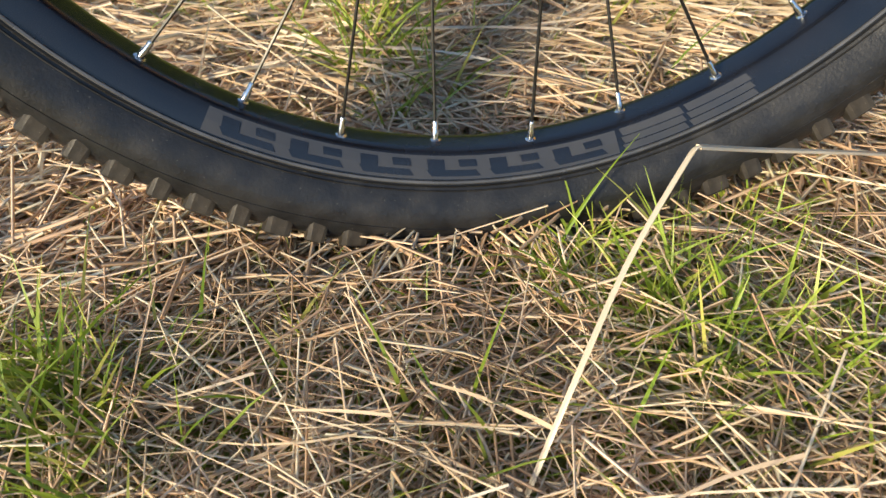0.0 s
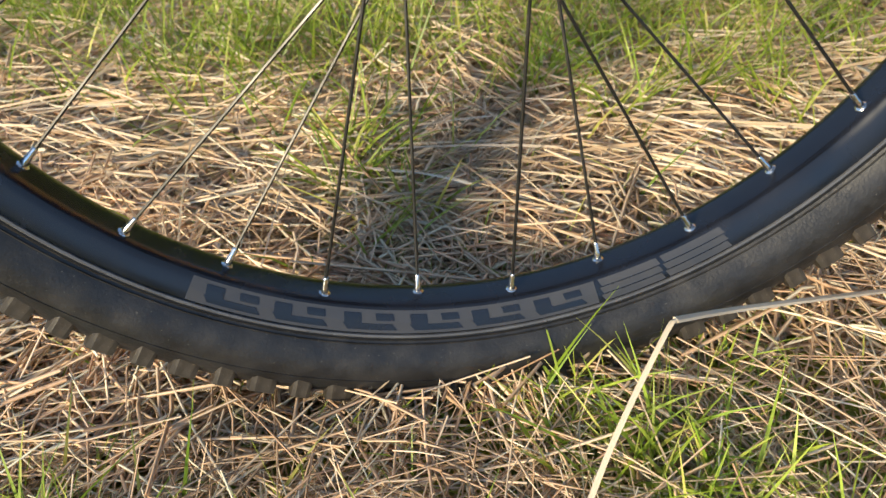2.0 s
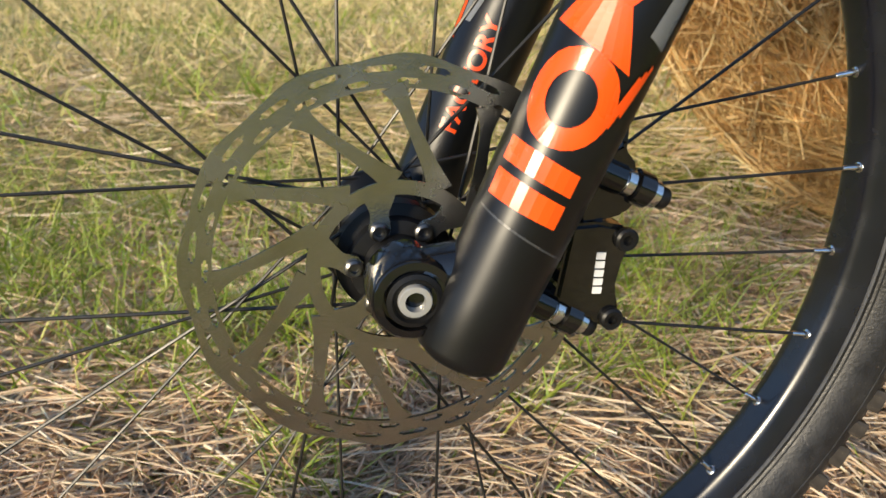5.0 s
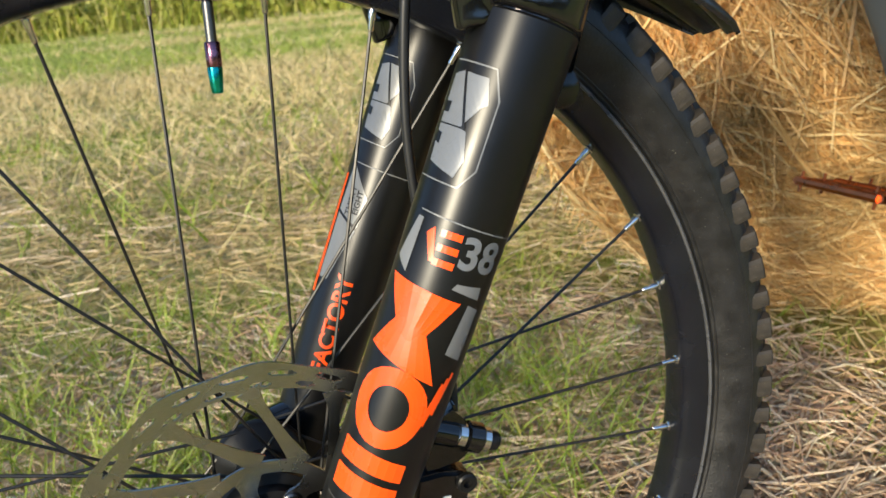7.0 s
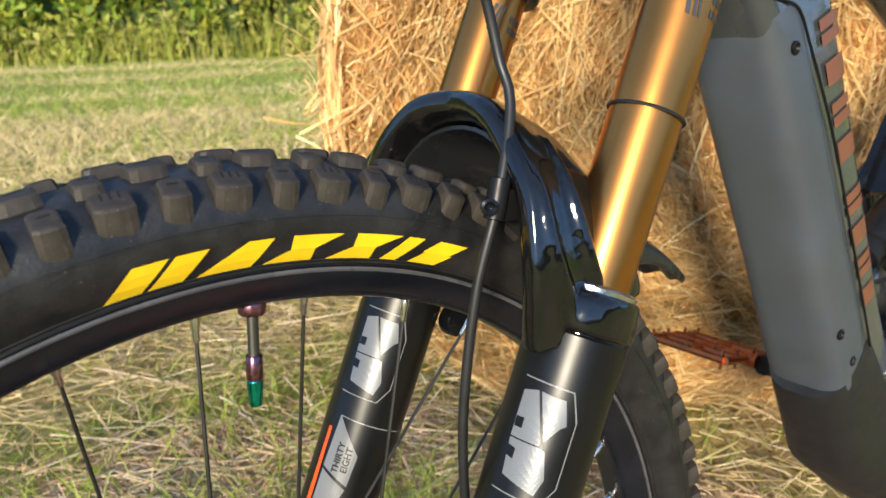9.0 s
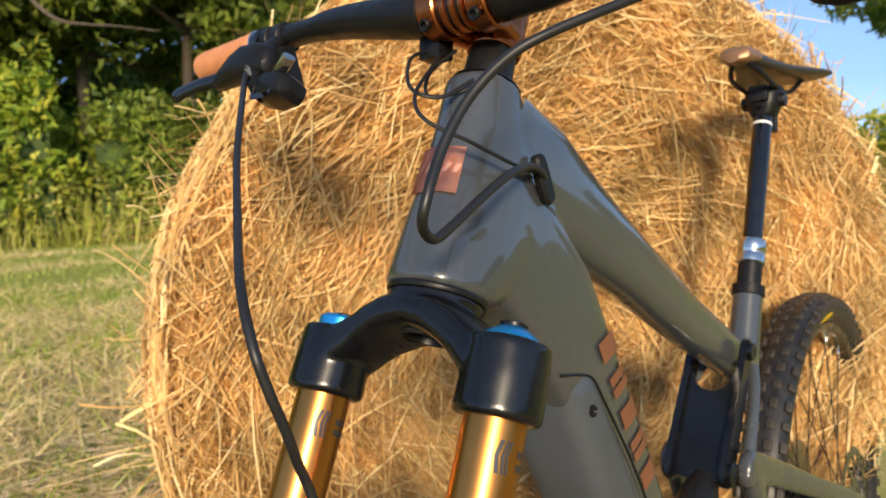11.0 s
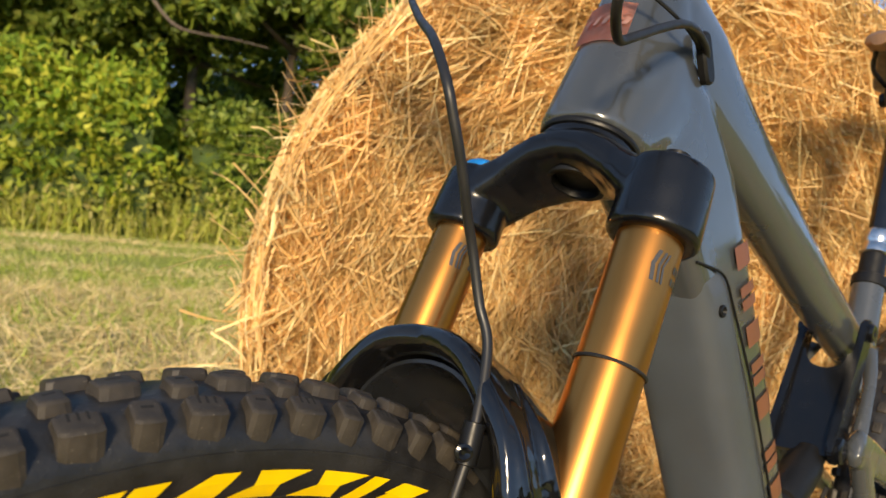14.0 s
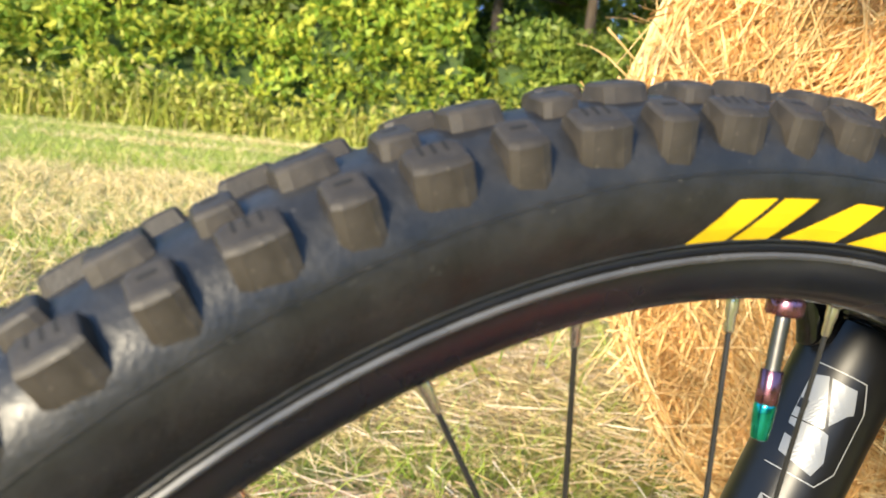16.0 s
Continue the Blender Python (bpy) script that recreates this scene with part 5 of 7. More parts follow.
# prints on the near leg: big orange blocks, silver panels and grey flashes
near, far = lowers
bm = bmesh.new()
Y = -LEG_Y
for c in ([(-76, 0.0470), (11, 0.0440), (11, 0.0550), (-76, 0.0590)], [(-76, 0.0630), (11, 0.0590), (11, 0.0690), (-76, 0.0735)]):
    part("orange_bar", leg_patch(bmesh.new(), Y, c), M_ORANGE, near, "bright orange block print", smooth=False)
for k in range(24):                                 # a broad ring
    a0, a1 = 2 * math.pi * k / 24, 2 * math.pi * (k + 1) / 24
    o, i = (46, 0.0210), (25, 0.0118)
    tip = lambda a, e: (-33 + e[0] * math.cos(a), 0.0960 + e[1] * math.sin(a))
    leg_patch(bm, Y, [tip(a0, o), tip(a1, o), tip(a1, i), tip(a0, i)], 2, 4, lift=0.0004)
for c in ([(-84, 0.1230), (8, 0.1130), (-18, 0.1370), (-58, 0.1400)], [(-58, 0.1400), (-18, 0.1370), (8, 0.1560), (-84, 0.1600)]):
    part("orange_wedge", leg_patch(bmesh.new(), Y, c, lift=0.0005), M_ORANGE, near, "bright orange block print", smooth=False)
bmesh.ops.remove_doubles(bm, verts=bm.verts, dist=0.00005)
part("orange_ring", bm, M_ORANGE, near, "bright orange ring print on the fork leg", smooth=False)
for k in range(3):
    bm = bmesh.new()
    leg_patch(bm, Y, [(2 + 8 * k, 0.086 + 0.006 * k), (6 + 8 * k, 0.085 + 0.006 * k), (24 + 5 * k, 0.114 + 0.003 * k), (20 + 5 * k, 0.115 + 0.003 * k)], lift=0.0005)
    part("orange_streak", bm, M_ORANGE, near, "thin orange streak on the fork leg", smooth=False)
bm = bmesh.new()
for s0 in (0.1705, 0.1775, 0.1845):
    leg_patch(bm, Y, [(-38, s0), (-14, s0), (-14, s0 + 0.0034), (-38, s0 + 0.0034)], 4, 1)
leg_patch(bm, Y, [(-54, 0.1840), (-46, 0.1879), (-36, 0.1715), (-42, 0.1715)], 4, 2)
part("orange_flash", bm, M_ORANGE, near, smooth=False)
leg_text("number_print", "38", 0.0215, Y, 12, 0.1795, False, M_HEX, near, "grey number print")
for y, par in ((Y, near), (LEG_Y, far)):
    sh = -31 if y < 0 else -22
    for c in ([(-58 + sh, 0.2348), (-24 + sh, 0.2348), (-8 + sh, 0.2456), (-24 + sh, 0.2593)], [(-24 + sh, 0.2593), (-8 + sh, 0.2456), (-2 + sh, 0.2477), (-10 + sh, 0.2593)], [(-58 + sh, 0.2348), (-24 + sh, 0.2593), (-40 + sh, 0.2600), (-58 + sh, 0.2578)],
              [(-54 + sh, 0.2161), (-14 + sh, 0.2118), (-8 + sh, 0.2204), (-16 + sh, 0.2334)], [(-54 + sh, 0.2161), (-16 + sh, 0.2334), (-22 + sh, 0.2341), (-58 + sh, 0.2341)]):
        part("silver_panel", leg_patch(bmesh.new(), y, c), M_HEX, par, "silver hexagon panel print", smooth=False)
    bm = bmesh.new()
    for c in ([(-62 + sh, 0.2082), (-6 + sh, 0.2075), (-6 + sh, 0.2082), (-62 + sh, 0.2089)], [(-6 + sh, 0.2075), (8 + sh, 0.2176), (7 + sh, 0.2181), (-7 + sh, 0.2082)], [(8 + sh, 0.2176), (8 + sh, 0.2506), (6.5 + sh, 0.2506), (6.5 + sh, 0.2176)], [(8 + sh, 0.2506), (-4 + sh, 0.2643), (-5 + sh, 0.2636), (6.5 + sh, 0.2499)],
              [(-4 + sh, 0.2643), (-60 + sh, 0.2650), (-60 + sh, 0.2643), (-4 + sh, 0.2636)], [(-70, 0.1930), (72, 0.1905), (72, 0.1912), (-70, 0.1937)]):
        leg_patch(bm, y, c, lift=0.0005)
    part("outline_print", bm, M_GREYPRINT, par, smooth=False)
    bm = bmesh.new()
    for c in ([(-57 + sh, 0.2398), (-47 + sh, 0.2398), (-47 + sh, 0.2449), (-57 + sh, 0.2449)], [(-57 + sh, 0.2255), (-47 + sh, 0.2247), (-47 + sh, 0.2298), (-57 + sh, 0.2305)], [(-40 + sh, 0.2600), (-37 + sh, 0.2600), (-18 + sh, 0.2341), (-21 + sh, 0.2341)]):
        leg_patch(bm, y, c, lift=0.0006)
    part("dark_notch", bm, M_LEG, par, smooth=False)
bm = bmesh.new()
for c in ([(-88, 0.1680), (-66, 0.1620), (-64, 0.1900), (-72, 0.1900)], [(-8, 0.1620), (30, 0.1590), (28, 0.1655), (-4, 0.1650)], [(10, 0.1300), (34, 0.1270), (36, 0.1540), (18, 0.1560)]):
    leg_patch(bm, Y, c)
part("grey_flash", bm, M_GREYPRINT, near, smooth=False)
leg_text("word_print", "FACTORY", 0.0150, LEG_Y, -24, 0.084, True, M_ORANGE, far, "orange printed word running up the leg", 1.05)
bm = bmesh.new()
leg_patch(bm, LEG_Y, [(-90, 0.100), (-80, 0.100), (-82, 0.184), (-88, 0.184)], 2, 10)
part("orange_stripe", bm, M_ORANGE, far, smooth=False)
for k, w in enumerate(("THIRTY", "EIGHT")):
    leg_text("small_print", w, 0.0058, LEG_Y, -56 + 13 * k, 0.168, True, M_LEG, far, "small grey printed words")
bm = bmesh.new()
for c in ([(-78, 0.112), (-58, 0.112), (-34, 0.150), (-76, 0.158)], [(-76, 0.160), (-33, 0.152), (-30, 0.172), (-72, 0.194)]):
    leg_patch(bm, LEG_Y, c)
part("grey_flash", bm, M_GREYPRINT, far, smooth=False)
bm = bmesh.new()
for s0 in (0.0345, 0.0350):
    leg_patch(bm, Y, [(-80, s0 + 0.006), (80, s0 - 0.006), (80, s0 - 0.0055), (-80, s0 + 0.0065)], 20, 1)
part("decal_edge", bm, M_DARKPRINT, near, smooth=False)

# dropouts and axle
for y in (-1, 1):
    bm = bmesh.new()
    loft(bm, [((0.043, y * 0.0720, 0.004), (0.3304, 0, 0.9439), 0.024, (0, 1, 0), 0.014), ((0.022, y * 0.0690, 0.004), (0.2, 0, 0.98), 0.0215, (0, 1, 0), 0.0125), ((0.004, y * 0.0655, 0.0), (0, 0, 1), 0.0195, (0, 1, 0), 0.0115), ((-0.012, y * 0.0640, -0.001), (0, 0, 1), 0.013, (0, 1, 0), 0.0100)], 20, 3.0)
    lathe(bm, [(0.0185, 0.0), (0.0200, 0.0015), (0.0200, 0.0255), (0.0185, 0.0275), (0.0150, 0.0280), (0.0145, 0.0245), (0.004, 0.0245)], (0.001, y * 0.0515, 0), (0, y, 0), 36)
    part("dropout", bm, M_GLOSS, near if y < 0 else far, "glossy black axle dropout")
bm = lathe(bmesh.new(), [(0.0125, 0.0), (0.0130, 0.0035), (0.0108, 0.0042), (0.0098, 0.0020), (0.0062, 0.0018), (0.0060, -0.004), (0.001, -0.004)], (0.001, -0.0760, 0), (0, -1, 0), 30)
part("axle_end", bm, M_BLACK, bike, "black through-axle end")
part("axle_ring", lathe(bmesh.new(), [(0.0046, 0.0), (0.0048, 0.0052), (0.0074, 0.0052), (0.0078, 0.0044), (0.0078, 0.0)], (0.001, -0.0758, 0), (0, -1, 0), 30), M_WASHER, bike, "bright silver axle ring")
part("leg_foot_bolt", lathe(bmesh.new(), [(0.006, -0.038), (0.008, -0.037), (0.008, -0.033)], (LEG_X0, Y, 0), LEG_A, 20), M_BLACK, near)

# crown
bm = bmesh.new()
for y in (-LEG_Y, LEG_Y):
    lathe(bm, [(0.0235, 0.4850), (0.0262, 0.4862), (0.0270, 0.4885), (0.0264, 0.51), (0.0256, 0.5285), (0.0245, 0.5315), (0.0175, 0.5320)], (LEG_X0, y, 0), LEG_A, 40)
secs = []
for k in range(21):
    y = -LEG_Y + 2 * LEG_Y * k / 20
    f = abs(y) / LEG_Y
    mid = float(np.interp(f, [0, 0.25, 0.5, 0.75, 1.0], [0.5435, 0.5415, 0.5335, 0.5200, 0.5100]))
    tall = float(np.interp(f, [0, 0.25, 0.5, 0.75, 1.0], [0.0125, 0.0132, 0.0148, 0.0175, 0.0200]))
    deep = float(np.interp(f, [0, 0.3, 0.6, 1.0], [0.0340, 0.0310, 0.0255, 0.0250]))
    c = Vector((LEG_X0 + 0.0095 * (1 - f) + LEG_A.x * mid, y, LEG_A.z * mid))
    secs.append((c, LEG_REAR, deep, LEG_A, tall, 3.2))
loft(bm, secs, 28)
lathe(bm, [(0.031, 0.548), (0.0335, 0.552), (0.0335, 0.5565), (0.030, 0.558)], steer(0), LEG_A, 36)
crown = blended(part("fork_crown", bm, M_CROWN, bike, "black forged fork crown with rounded shoulders"), 0.0016, 5)
# the steerer bore is cut through the underside of the crown
cutter = new("cutter", bpy.data.meshes.new("cutter"))
bm = lathe(bmesh.new(), [(0.0005, 0.500), (0.0168, 0.500), (0.0168, 0.570), (0.0005, 0.570)], steer(0), LEG_A, 40)
bmesh.ops.holes_fill(bm, edges=[e for e in bm.edges if e.is_boundary])
bmesh.ops.recalc_face_normals(bm, faces=bm.faces)
bm.to_mesh(cutter.data)
cutter.parent = bike
m = crown.modifiers.new("bore", "BOOLEAN")
m.operation, m.object, m.solver = "DIFFERENCE", cutter, "EXACT"
bpy.context.view_layer.update()
bored = bpy.data.meshes.new_from_object(crown.evaluated_get(bpy.context.evaluated_depsgraph_get()))
crown.modifiers.clear()
crown.data = bored
bpy.data.objects.remove(cutter)
part("steerer_hole", lathe(bmesh.new(), [(0.0205, 0.5335), (0.0206, 0.5290), (0.0198, 0.5280), (0.0168, 0.5284), (0.0160, 0.5330), (0.0160, 0.620), (0.0005, 0.620)], steer(0), LEG_A, 32), M_BLACK, crown)
for y in (-LEG_Y, LEG_Y):
    knob = part("adjuster_knob", lathe(bmesh.new(), [(0.0165, 0.5310), (0.0172, 0.5325), (0.0172, 0.5385), (0.0150, 0.5410), (0.0075, 0.5415)] if y > 0 else [(0.0165, 0.5310), (0.0180, 0.5330), (0.0165, 0.5350), (0.0085, 0.5405)], (LEG_X0, y, 0), LEG_A, 36), M_BLUE, crown, "blue anodised fork adjuster knob")
    part("knob_cap", lathe(bmesh.new(), [(0.0085, 0.5405), (0.0088, 0.5425), (0.0060, 0.5438), (0.002, 0.5438)], (LEG_X0, y, 0), LEG_A, 20), M_BLACK, crown)

# arch and mudguard
bm = bmesh.new()
arch = smooth_line([(0.134, -0.0760, 0.282), (0.126, -0.0750, 0.310), (0.1220, -0.0670, 0.338), (0.1190, -0.0530, 0.358), (0.1190, -0.0310, 0.3750), (0.1220, 0, 0.3805), (0.1210, 0.0290, 0.375), (0.1200, 0.0490, 0.357), (0.1220, 0.0620, 0.336), (0.118, 0.0745, 0.310), (0.130, 0.0760, 0.280)], 5)
secs = []
for i, p in enumerate(arch):
    a, b = arch[max(0, i - 1)], arch[min(len(arch) - 1, i + 1)]
    d = (b - a).normalized()
    fore = Vector((0.93, 0, -0.36))
    fore = (fore - fore.dot(d) * d).normalized()
    f = abs(i / (len(arch) - 1) * 2 - 1)
    secs.append((p, fore, 0.0235 + 0.017 * f, d.cross(fore), 0.0080 + 0.002 * f ** 2, 3.4))
loft(bm, secs, 24)
for y in (-1, 1):
    loft(bm, [(leg(s, y * LEG_Y) + LEG_REAR * sh, LEG_REAR, a, (0, 1, 0), b, 2.5) for s, sh, a, b in ((0.2915, -0.001, 0.0255, 0.0255), (0.2935, -0.002, 0.0270, 0.0268), (0.300, -0.003, 0.0272, 0.0268), (0.308, -0.003, 0.0268, 0.0262), (0.3125, -0.001, 0.0250, 0.0250))], 28)
    for off in (-0.018, 0.004):
        sweep(bm, smooth_line([(0.130 + off, y * 0.0855, 0.290), (0.118 + off, y * 0.0825, 0.322), (0.114 + off * 0.9, y * 0.0735, 0.350), (0.119 + off * 0.8, y * 0.0510, 0.3715)], 5), [0.0058 - 0.00028 * k for k in range(16)], 8)
blended(part("fork_arch", bm, M_GLOSS, near, "glossy black ribbed fork arch over the tyre"), 0.0017, 3)

bm = bmesh.new()
outer, inner = [], []
for i in range(22):
    f = i / 21
    th = radians(73.5 - 31.2 * f)
    wide = float(np.interp(f, [0, 0.35, 0.55, 0.8, 0.95, 1.0], [0.050, 0.051, 0.048, 0.040, 0.030, 0.022]))
    crown_r = float(np.interp(f, [0, 0.3, 0.545, 0.79, 1.0], [0.3910, 0.3900, 0.3890, 0.3975, 0.4070]))
    drop = float(np.interp(f, [0, 0.2, 0.45, 0.7, 1.0], [0.044, 0.056, 0.040, 0.017, 0.004]))
    ro, ri = [], []
    for j in range(17):
        q = math.pi * (j / 16 - 0.5)
        y = wide * math.sin(q)
        r = crown_r - drop * (1 - math.cos(q) ** 0.8) + 0.0025 * math.cos(q * 6) * (1 if abs(q) < 0.9 else 0) * min(1, f * 4)
        ro.append(bm.verts.new((r * math.cos(th), y, r * math.sin(th))))
        ri.append(bm.verts.new(((r - 0.0022) * math.cos(th), y * 0.962, (r - 0.0022) * math.sin(th))))
    outer.append(ro)
    inner.append(ri)
for rows, flip in ((outer, 1), (inner, -1)):
    for a, b in zip(rows, rows[1:]):
        for j in range(16):
            bm.faces.new((a[j], a[j + 1], b[j + 1], b[j])[::flip])
for a, b in ((outer[0], inner[0]), (outer[-1], inner[-1])):
    for j in range(16):
        bm.faces.new((a[j], a[j + 1], b[j + 1], b[j]))
for e in (0, 16):
    for i in range(21):
        bm.faces.new((outer[i][e], outer[i + 1][e], inner[i + 1][e], inner[i][e]))
guard = part("mudguard", bm, M_GUARD, bike, "glossy black moulded front mudguard with tail")
for y in (-1, 1):
    bm = sweep(bmesh.new(), smooth_line([(0.172, y * 0.050, 0.312), (0.170, y * 0.058, 0.285), (0.162, y * 0.062, 0.252)], 4), [0.004] * 9, 8, flat=0.5)
    lathe(bm, [(0.0095, 0.0), (0.0105, 0.002), (0.0105, 0.010), (0.008, 0.012)], (0.158, y * 0.052, 0.243), (0, y, 0), 20)
    part("guard_stay", bm, M_CROWN, guard, "black stay with round bolt")

# caliper
bm = bmesh.new()


def plate_y(pts, y0, y1):
    prism(bm, [(x, y0, z) for x, z in pts], (0, y0, 0), (0, y1, 0))


plate_y([(0.079, 0.030), (0.094, 0.0315), (0.1085, 0.0295), (0.1135, 0.022), (0.108, 0.010), (0.1045, -0.001), (0.1125, -0.016), (0.1085, -0.0265), (0.098, -0.0225), (0.088, -0.013), (0.076, -0.010)], -0.062, -0.046)
plate_y([(0.080, 0.046), (0.095, 0.0645), (0.1025, 0.072), (0.106, 0.060), (0.112, 0.056), (0.116, 0.044), (0.108, 0.034), (0.085, 0.028)], -0.058, -0.030)
plate_y([(0.084, 0.030), (0.104, 0.032), (0.112, 0.010), (0.110, -0.026), (0.090, -0.020)], -0.036, -0.020)
plate_y([(0.070, -0.006), (0.088, -0.010), (0.090, -0.026), (0.074, -0.021)], -0.060, -0.040)
bmesh.ops.bevel(bm, geom=list(bm.edges), offset=0.0022, segments=2, affect="EDGES")
cal = part("brake_caliper", bm, M_GLOSS, bike, "glossy black brake caliper with silver mounting washers")
for a, b in (((0.086, -0.056, 0.058), (0.1265, -0.056, 0.0430)), ((0.060, -0.056, -0.008), (0.0985, -0.056, -0.0265))):
    a, b = Vector(a), Vector(b)
    d = (b - a).normalized()
    ln = (b - a).length
    for k, (f0, f1, r, mat, nm) in enumerate(((0.0, 0.42, 0.0080, M_GLOSS, "mount_post"), (0.42, 0.56, 0.0074, M_SILVER, "washer"), (0.56, 0.80, 0.0090, M_GLOSS, "mount_ear"), (0.80, 0.92, 0.0072, M_SILVER, "washer"), (0.92, 1.06, 0.0056, M_BLACK, "mount_bolt"))):
        part(nm, lathe(bmesh.new(), [(r * 0.9, ln * f0), (r, ln * f0 + 0.0008), (r, ln * f1 - 0.0008), (r * 0.9, ln * f1)], a, d, 20), mat, cal)
for x, z in ((0.1080, 0.0235), (0.1075, -0.0195)):
    part("caliper_bolt", lathe(bmesh.new(), [(0.0060, 0.0), (0.0060, 0.003), (0.0048, 0.004), (0.0026, 0.0038), (0.0024, 0.001), (0.001, 0.001)], (x, -0.0615, z), (0, -1, 0), 18), M_BLACK, cal)
bm = bmesh.new()
for k in range(5):
    box(bm, (0.0965 + 0.0002 * k, -0.0623, 0.0145 - 0.0046 * k), (0.0024, 0.0003, 0.0018))
part("white_mark", bm, M_WHITE, cal, "white block print", smooth=False)

# front brake hose and its clip
hose_r = 0.0026
front_hose = part("front_brake_hose", sweep(bmesh.new(), smooth_line([(0.254, 0.246, 0.724), (0.243, 0.240, 0.727), (0.1737, 0.1473, 0.6617), (0.1402, 0.1021, 0.6185), (0.1005, 0.0427, 0.5744), (0.0613, -0.0174, 0.5355), (0.0512, -0.0421, 0.5077), (0.0561, -0.0462, 0.4894), (0.0687, -0.0447, 0.4668), (0.0794, -0.0415, 0.4485), (0.0891, -0.0395, 0.4324), (0.0963, -0.0421, 0.4077), (0.098, -0.050, 0.386), (0.0862, -0.0585, 0.344), (0.0780, -0.0560, 0.300), (0.0770, -0.0520, 0.245), (0.0810, -0.0500, 0.200), (0.092, -0.048, 0.140), (0.104, -0.048, 0.080), (0.104, -0.050, 0.038)], 8), hose_r, 10), M_HOSE, bike, "thin black brake hose")
bm = lathe(bmesh.new(), [(0.0030, -0.010), (0.0052, -0.0095), (0.0054, 0.0), (0.0052, 0.0095), (0.0030, 0.010)], (0.0850, -0.0588, 0.3430), (0.16, 0.02, 0.98), 16)
box(bm, (0.0980, -0.0580, 0.3400), (0.010, 0.004, 0.0075), bevel=0.001)
clip = part("hose_clip", bm, M_BLACK, bike, "black plastic hose clip")
part("clip_screw", lathe(bmesh.new(), [(0.0040, 0), (0.0042, 0.003), (0.0028, 0.0036), (0.001, 0.002)], (0.0780, -0.0610, 0.3400), (-0.5, -0.85, 0), 16), M_CROWN, clip)


# -- cockpit --
BAR = [(0.304, -0.400, 0.757), (0.299, -0.300, 0.757), (0.293, -0.225, 0.757), (0.282, -0.155, 0.751), (0.267, -0.085, 0.7405), (0.2615, -0.040, 0.7365), (0.2615, 0.0, 0.7380), (0.2615, 0.040, 0.7400), (0.266, 0.085, 0.7490), (0.280, 0.155, 0.7650), (0.292, 0.225, 0.7740), (0.298, 0.300, 0.7760), (0.303, 0.400, 0.7760)]
line = smooth_line(BAR, 6)
rad = [float(np.interp(abs(p.y), [0, 0.06, 0.17, 0.20, 0.4], [0.0175, 0.0174, 0.0135, 0.0112, 0.0112])) for p in line]
bar = part("handlebar", sweep(bmesh.new(), line, rad, 24), M_BLACK, bike, "matt black carbon riser handlebar")


def bar_at(y):
    ys = [p.y for p in line]
    return Vector((float(np.interp(y, ys, [p.x for p in line])), y, float(np.interp(y, ys, [p.z for p in line]))))


def bar_ring(y0, y1, r, bm=None, n=24):
    a, b = bar_at(y0), bar_at(y1)
    d = (b - a).normalized()
    ln = (b - a).length
    e = min(0.0012, ln * 0.2)
    return lathe(bm or bmesh.new(), [(r * 0.9, 0.0), (r, e), (r, ln - e), (r * 0.9, ln)], a, d, n)


for sgn in (-1, 1):
    inb = 0.279 if sgn > 0 else 0.296
    a, b = bar_at(sgn * (inb + 0.011)), bar_at(sgn * 0.403)
    d = (b - a).normalized()
    ln = (b - a).length
    prof = [(0.0150, 0.0)] + [(0.0162 + 0.0006 * (k % 2), 0.002 + (ln - 0.010) * k / 12) for k in range(13)] + [(0.0158, ln - 0.003), (0.0120, ln)]
    grip = part("grip", lathe(bmesh.new(), prof, a, d, 32), M_GRIP, bar, "tan brown ribbed rubber grip")
    part("grip_lock_ring", bar_ring(sgn * inb, sgn * (inb + 0.0105), 0.0172), M_GLOSS, bar, "black grip lock ring")
    part("lock_ring_edge", bar_ring(sgn * (inb + 0.0095), sgn * (inb + 0.0120), 0.0176), M_SILVER, bar)
bm = bmesh.new()
for k in range(5):
    c = bar_at(-0.185 + 0.010 * k)
    box(bm, c + Vector((-0.0122, 0, 0.0015)), (0.0004, 0.0036, 0.0036), Matrix.Rotation(radians(-8), 3, "Z"))
part("faint_mark", bm, M_DARKPRINT, bar, "faint grey block print", smooth=False)

# stem
bm = bmesh.new()
for y in (-0.0225, 0.0225):
    c = bar_at(y)
    lathe(bm, [(0.0205, -0.0085), (0.0218, -0.0070), (0.0218, 0.0070), (0.0205, 0.0085)], c, (0, 1, 0), 36)
    loft(bm, [(c + Vector((0.010, 0, 0.0)), (0, 0, 1), 0.020, (0, 1, 0), 0.0085, 4), (steer(0.778) + Vector((-0.006, y * 0.62, 0)), (0, 0, 1), 0.019, (0, 1, 0), 0.010, 4)], 20)
lathe(bm, [(0.0200, 0.752), (0.0212, 0.754), (0.0212, 0.798), (0.0198, 0.800), (0.014, 0.8005)], steer(0), LEG_A, 36)
stem = part("stem", bm, M_COPPER, bike, "copper anodised handlebar stem")
for y in (-0.0085, 0.0, 0.0085):
    c = bar_at(y)
    part("stem_rib", lathe(bmesh.new(), [(0.0178, -0.0028), (0.0196, -0.0016), (0.0196, 0.0016), (0.0178, 0.0028)], c, (0, 1, 0), 36), M_COPPER, stem)
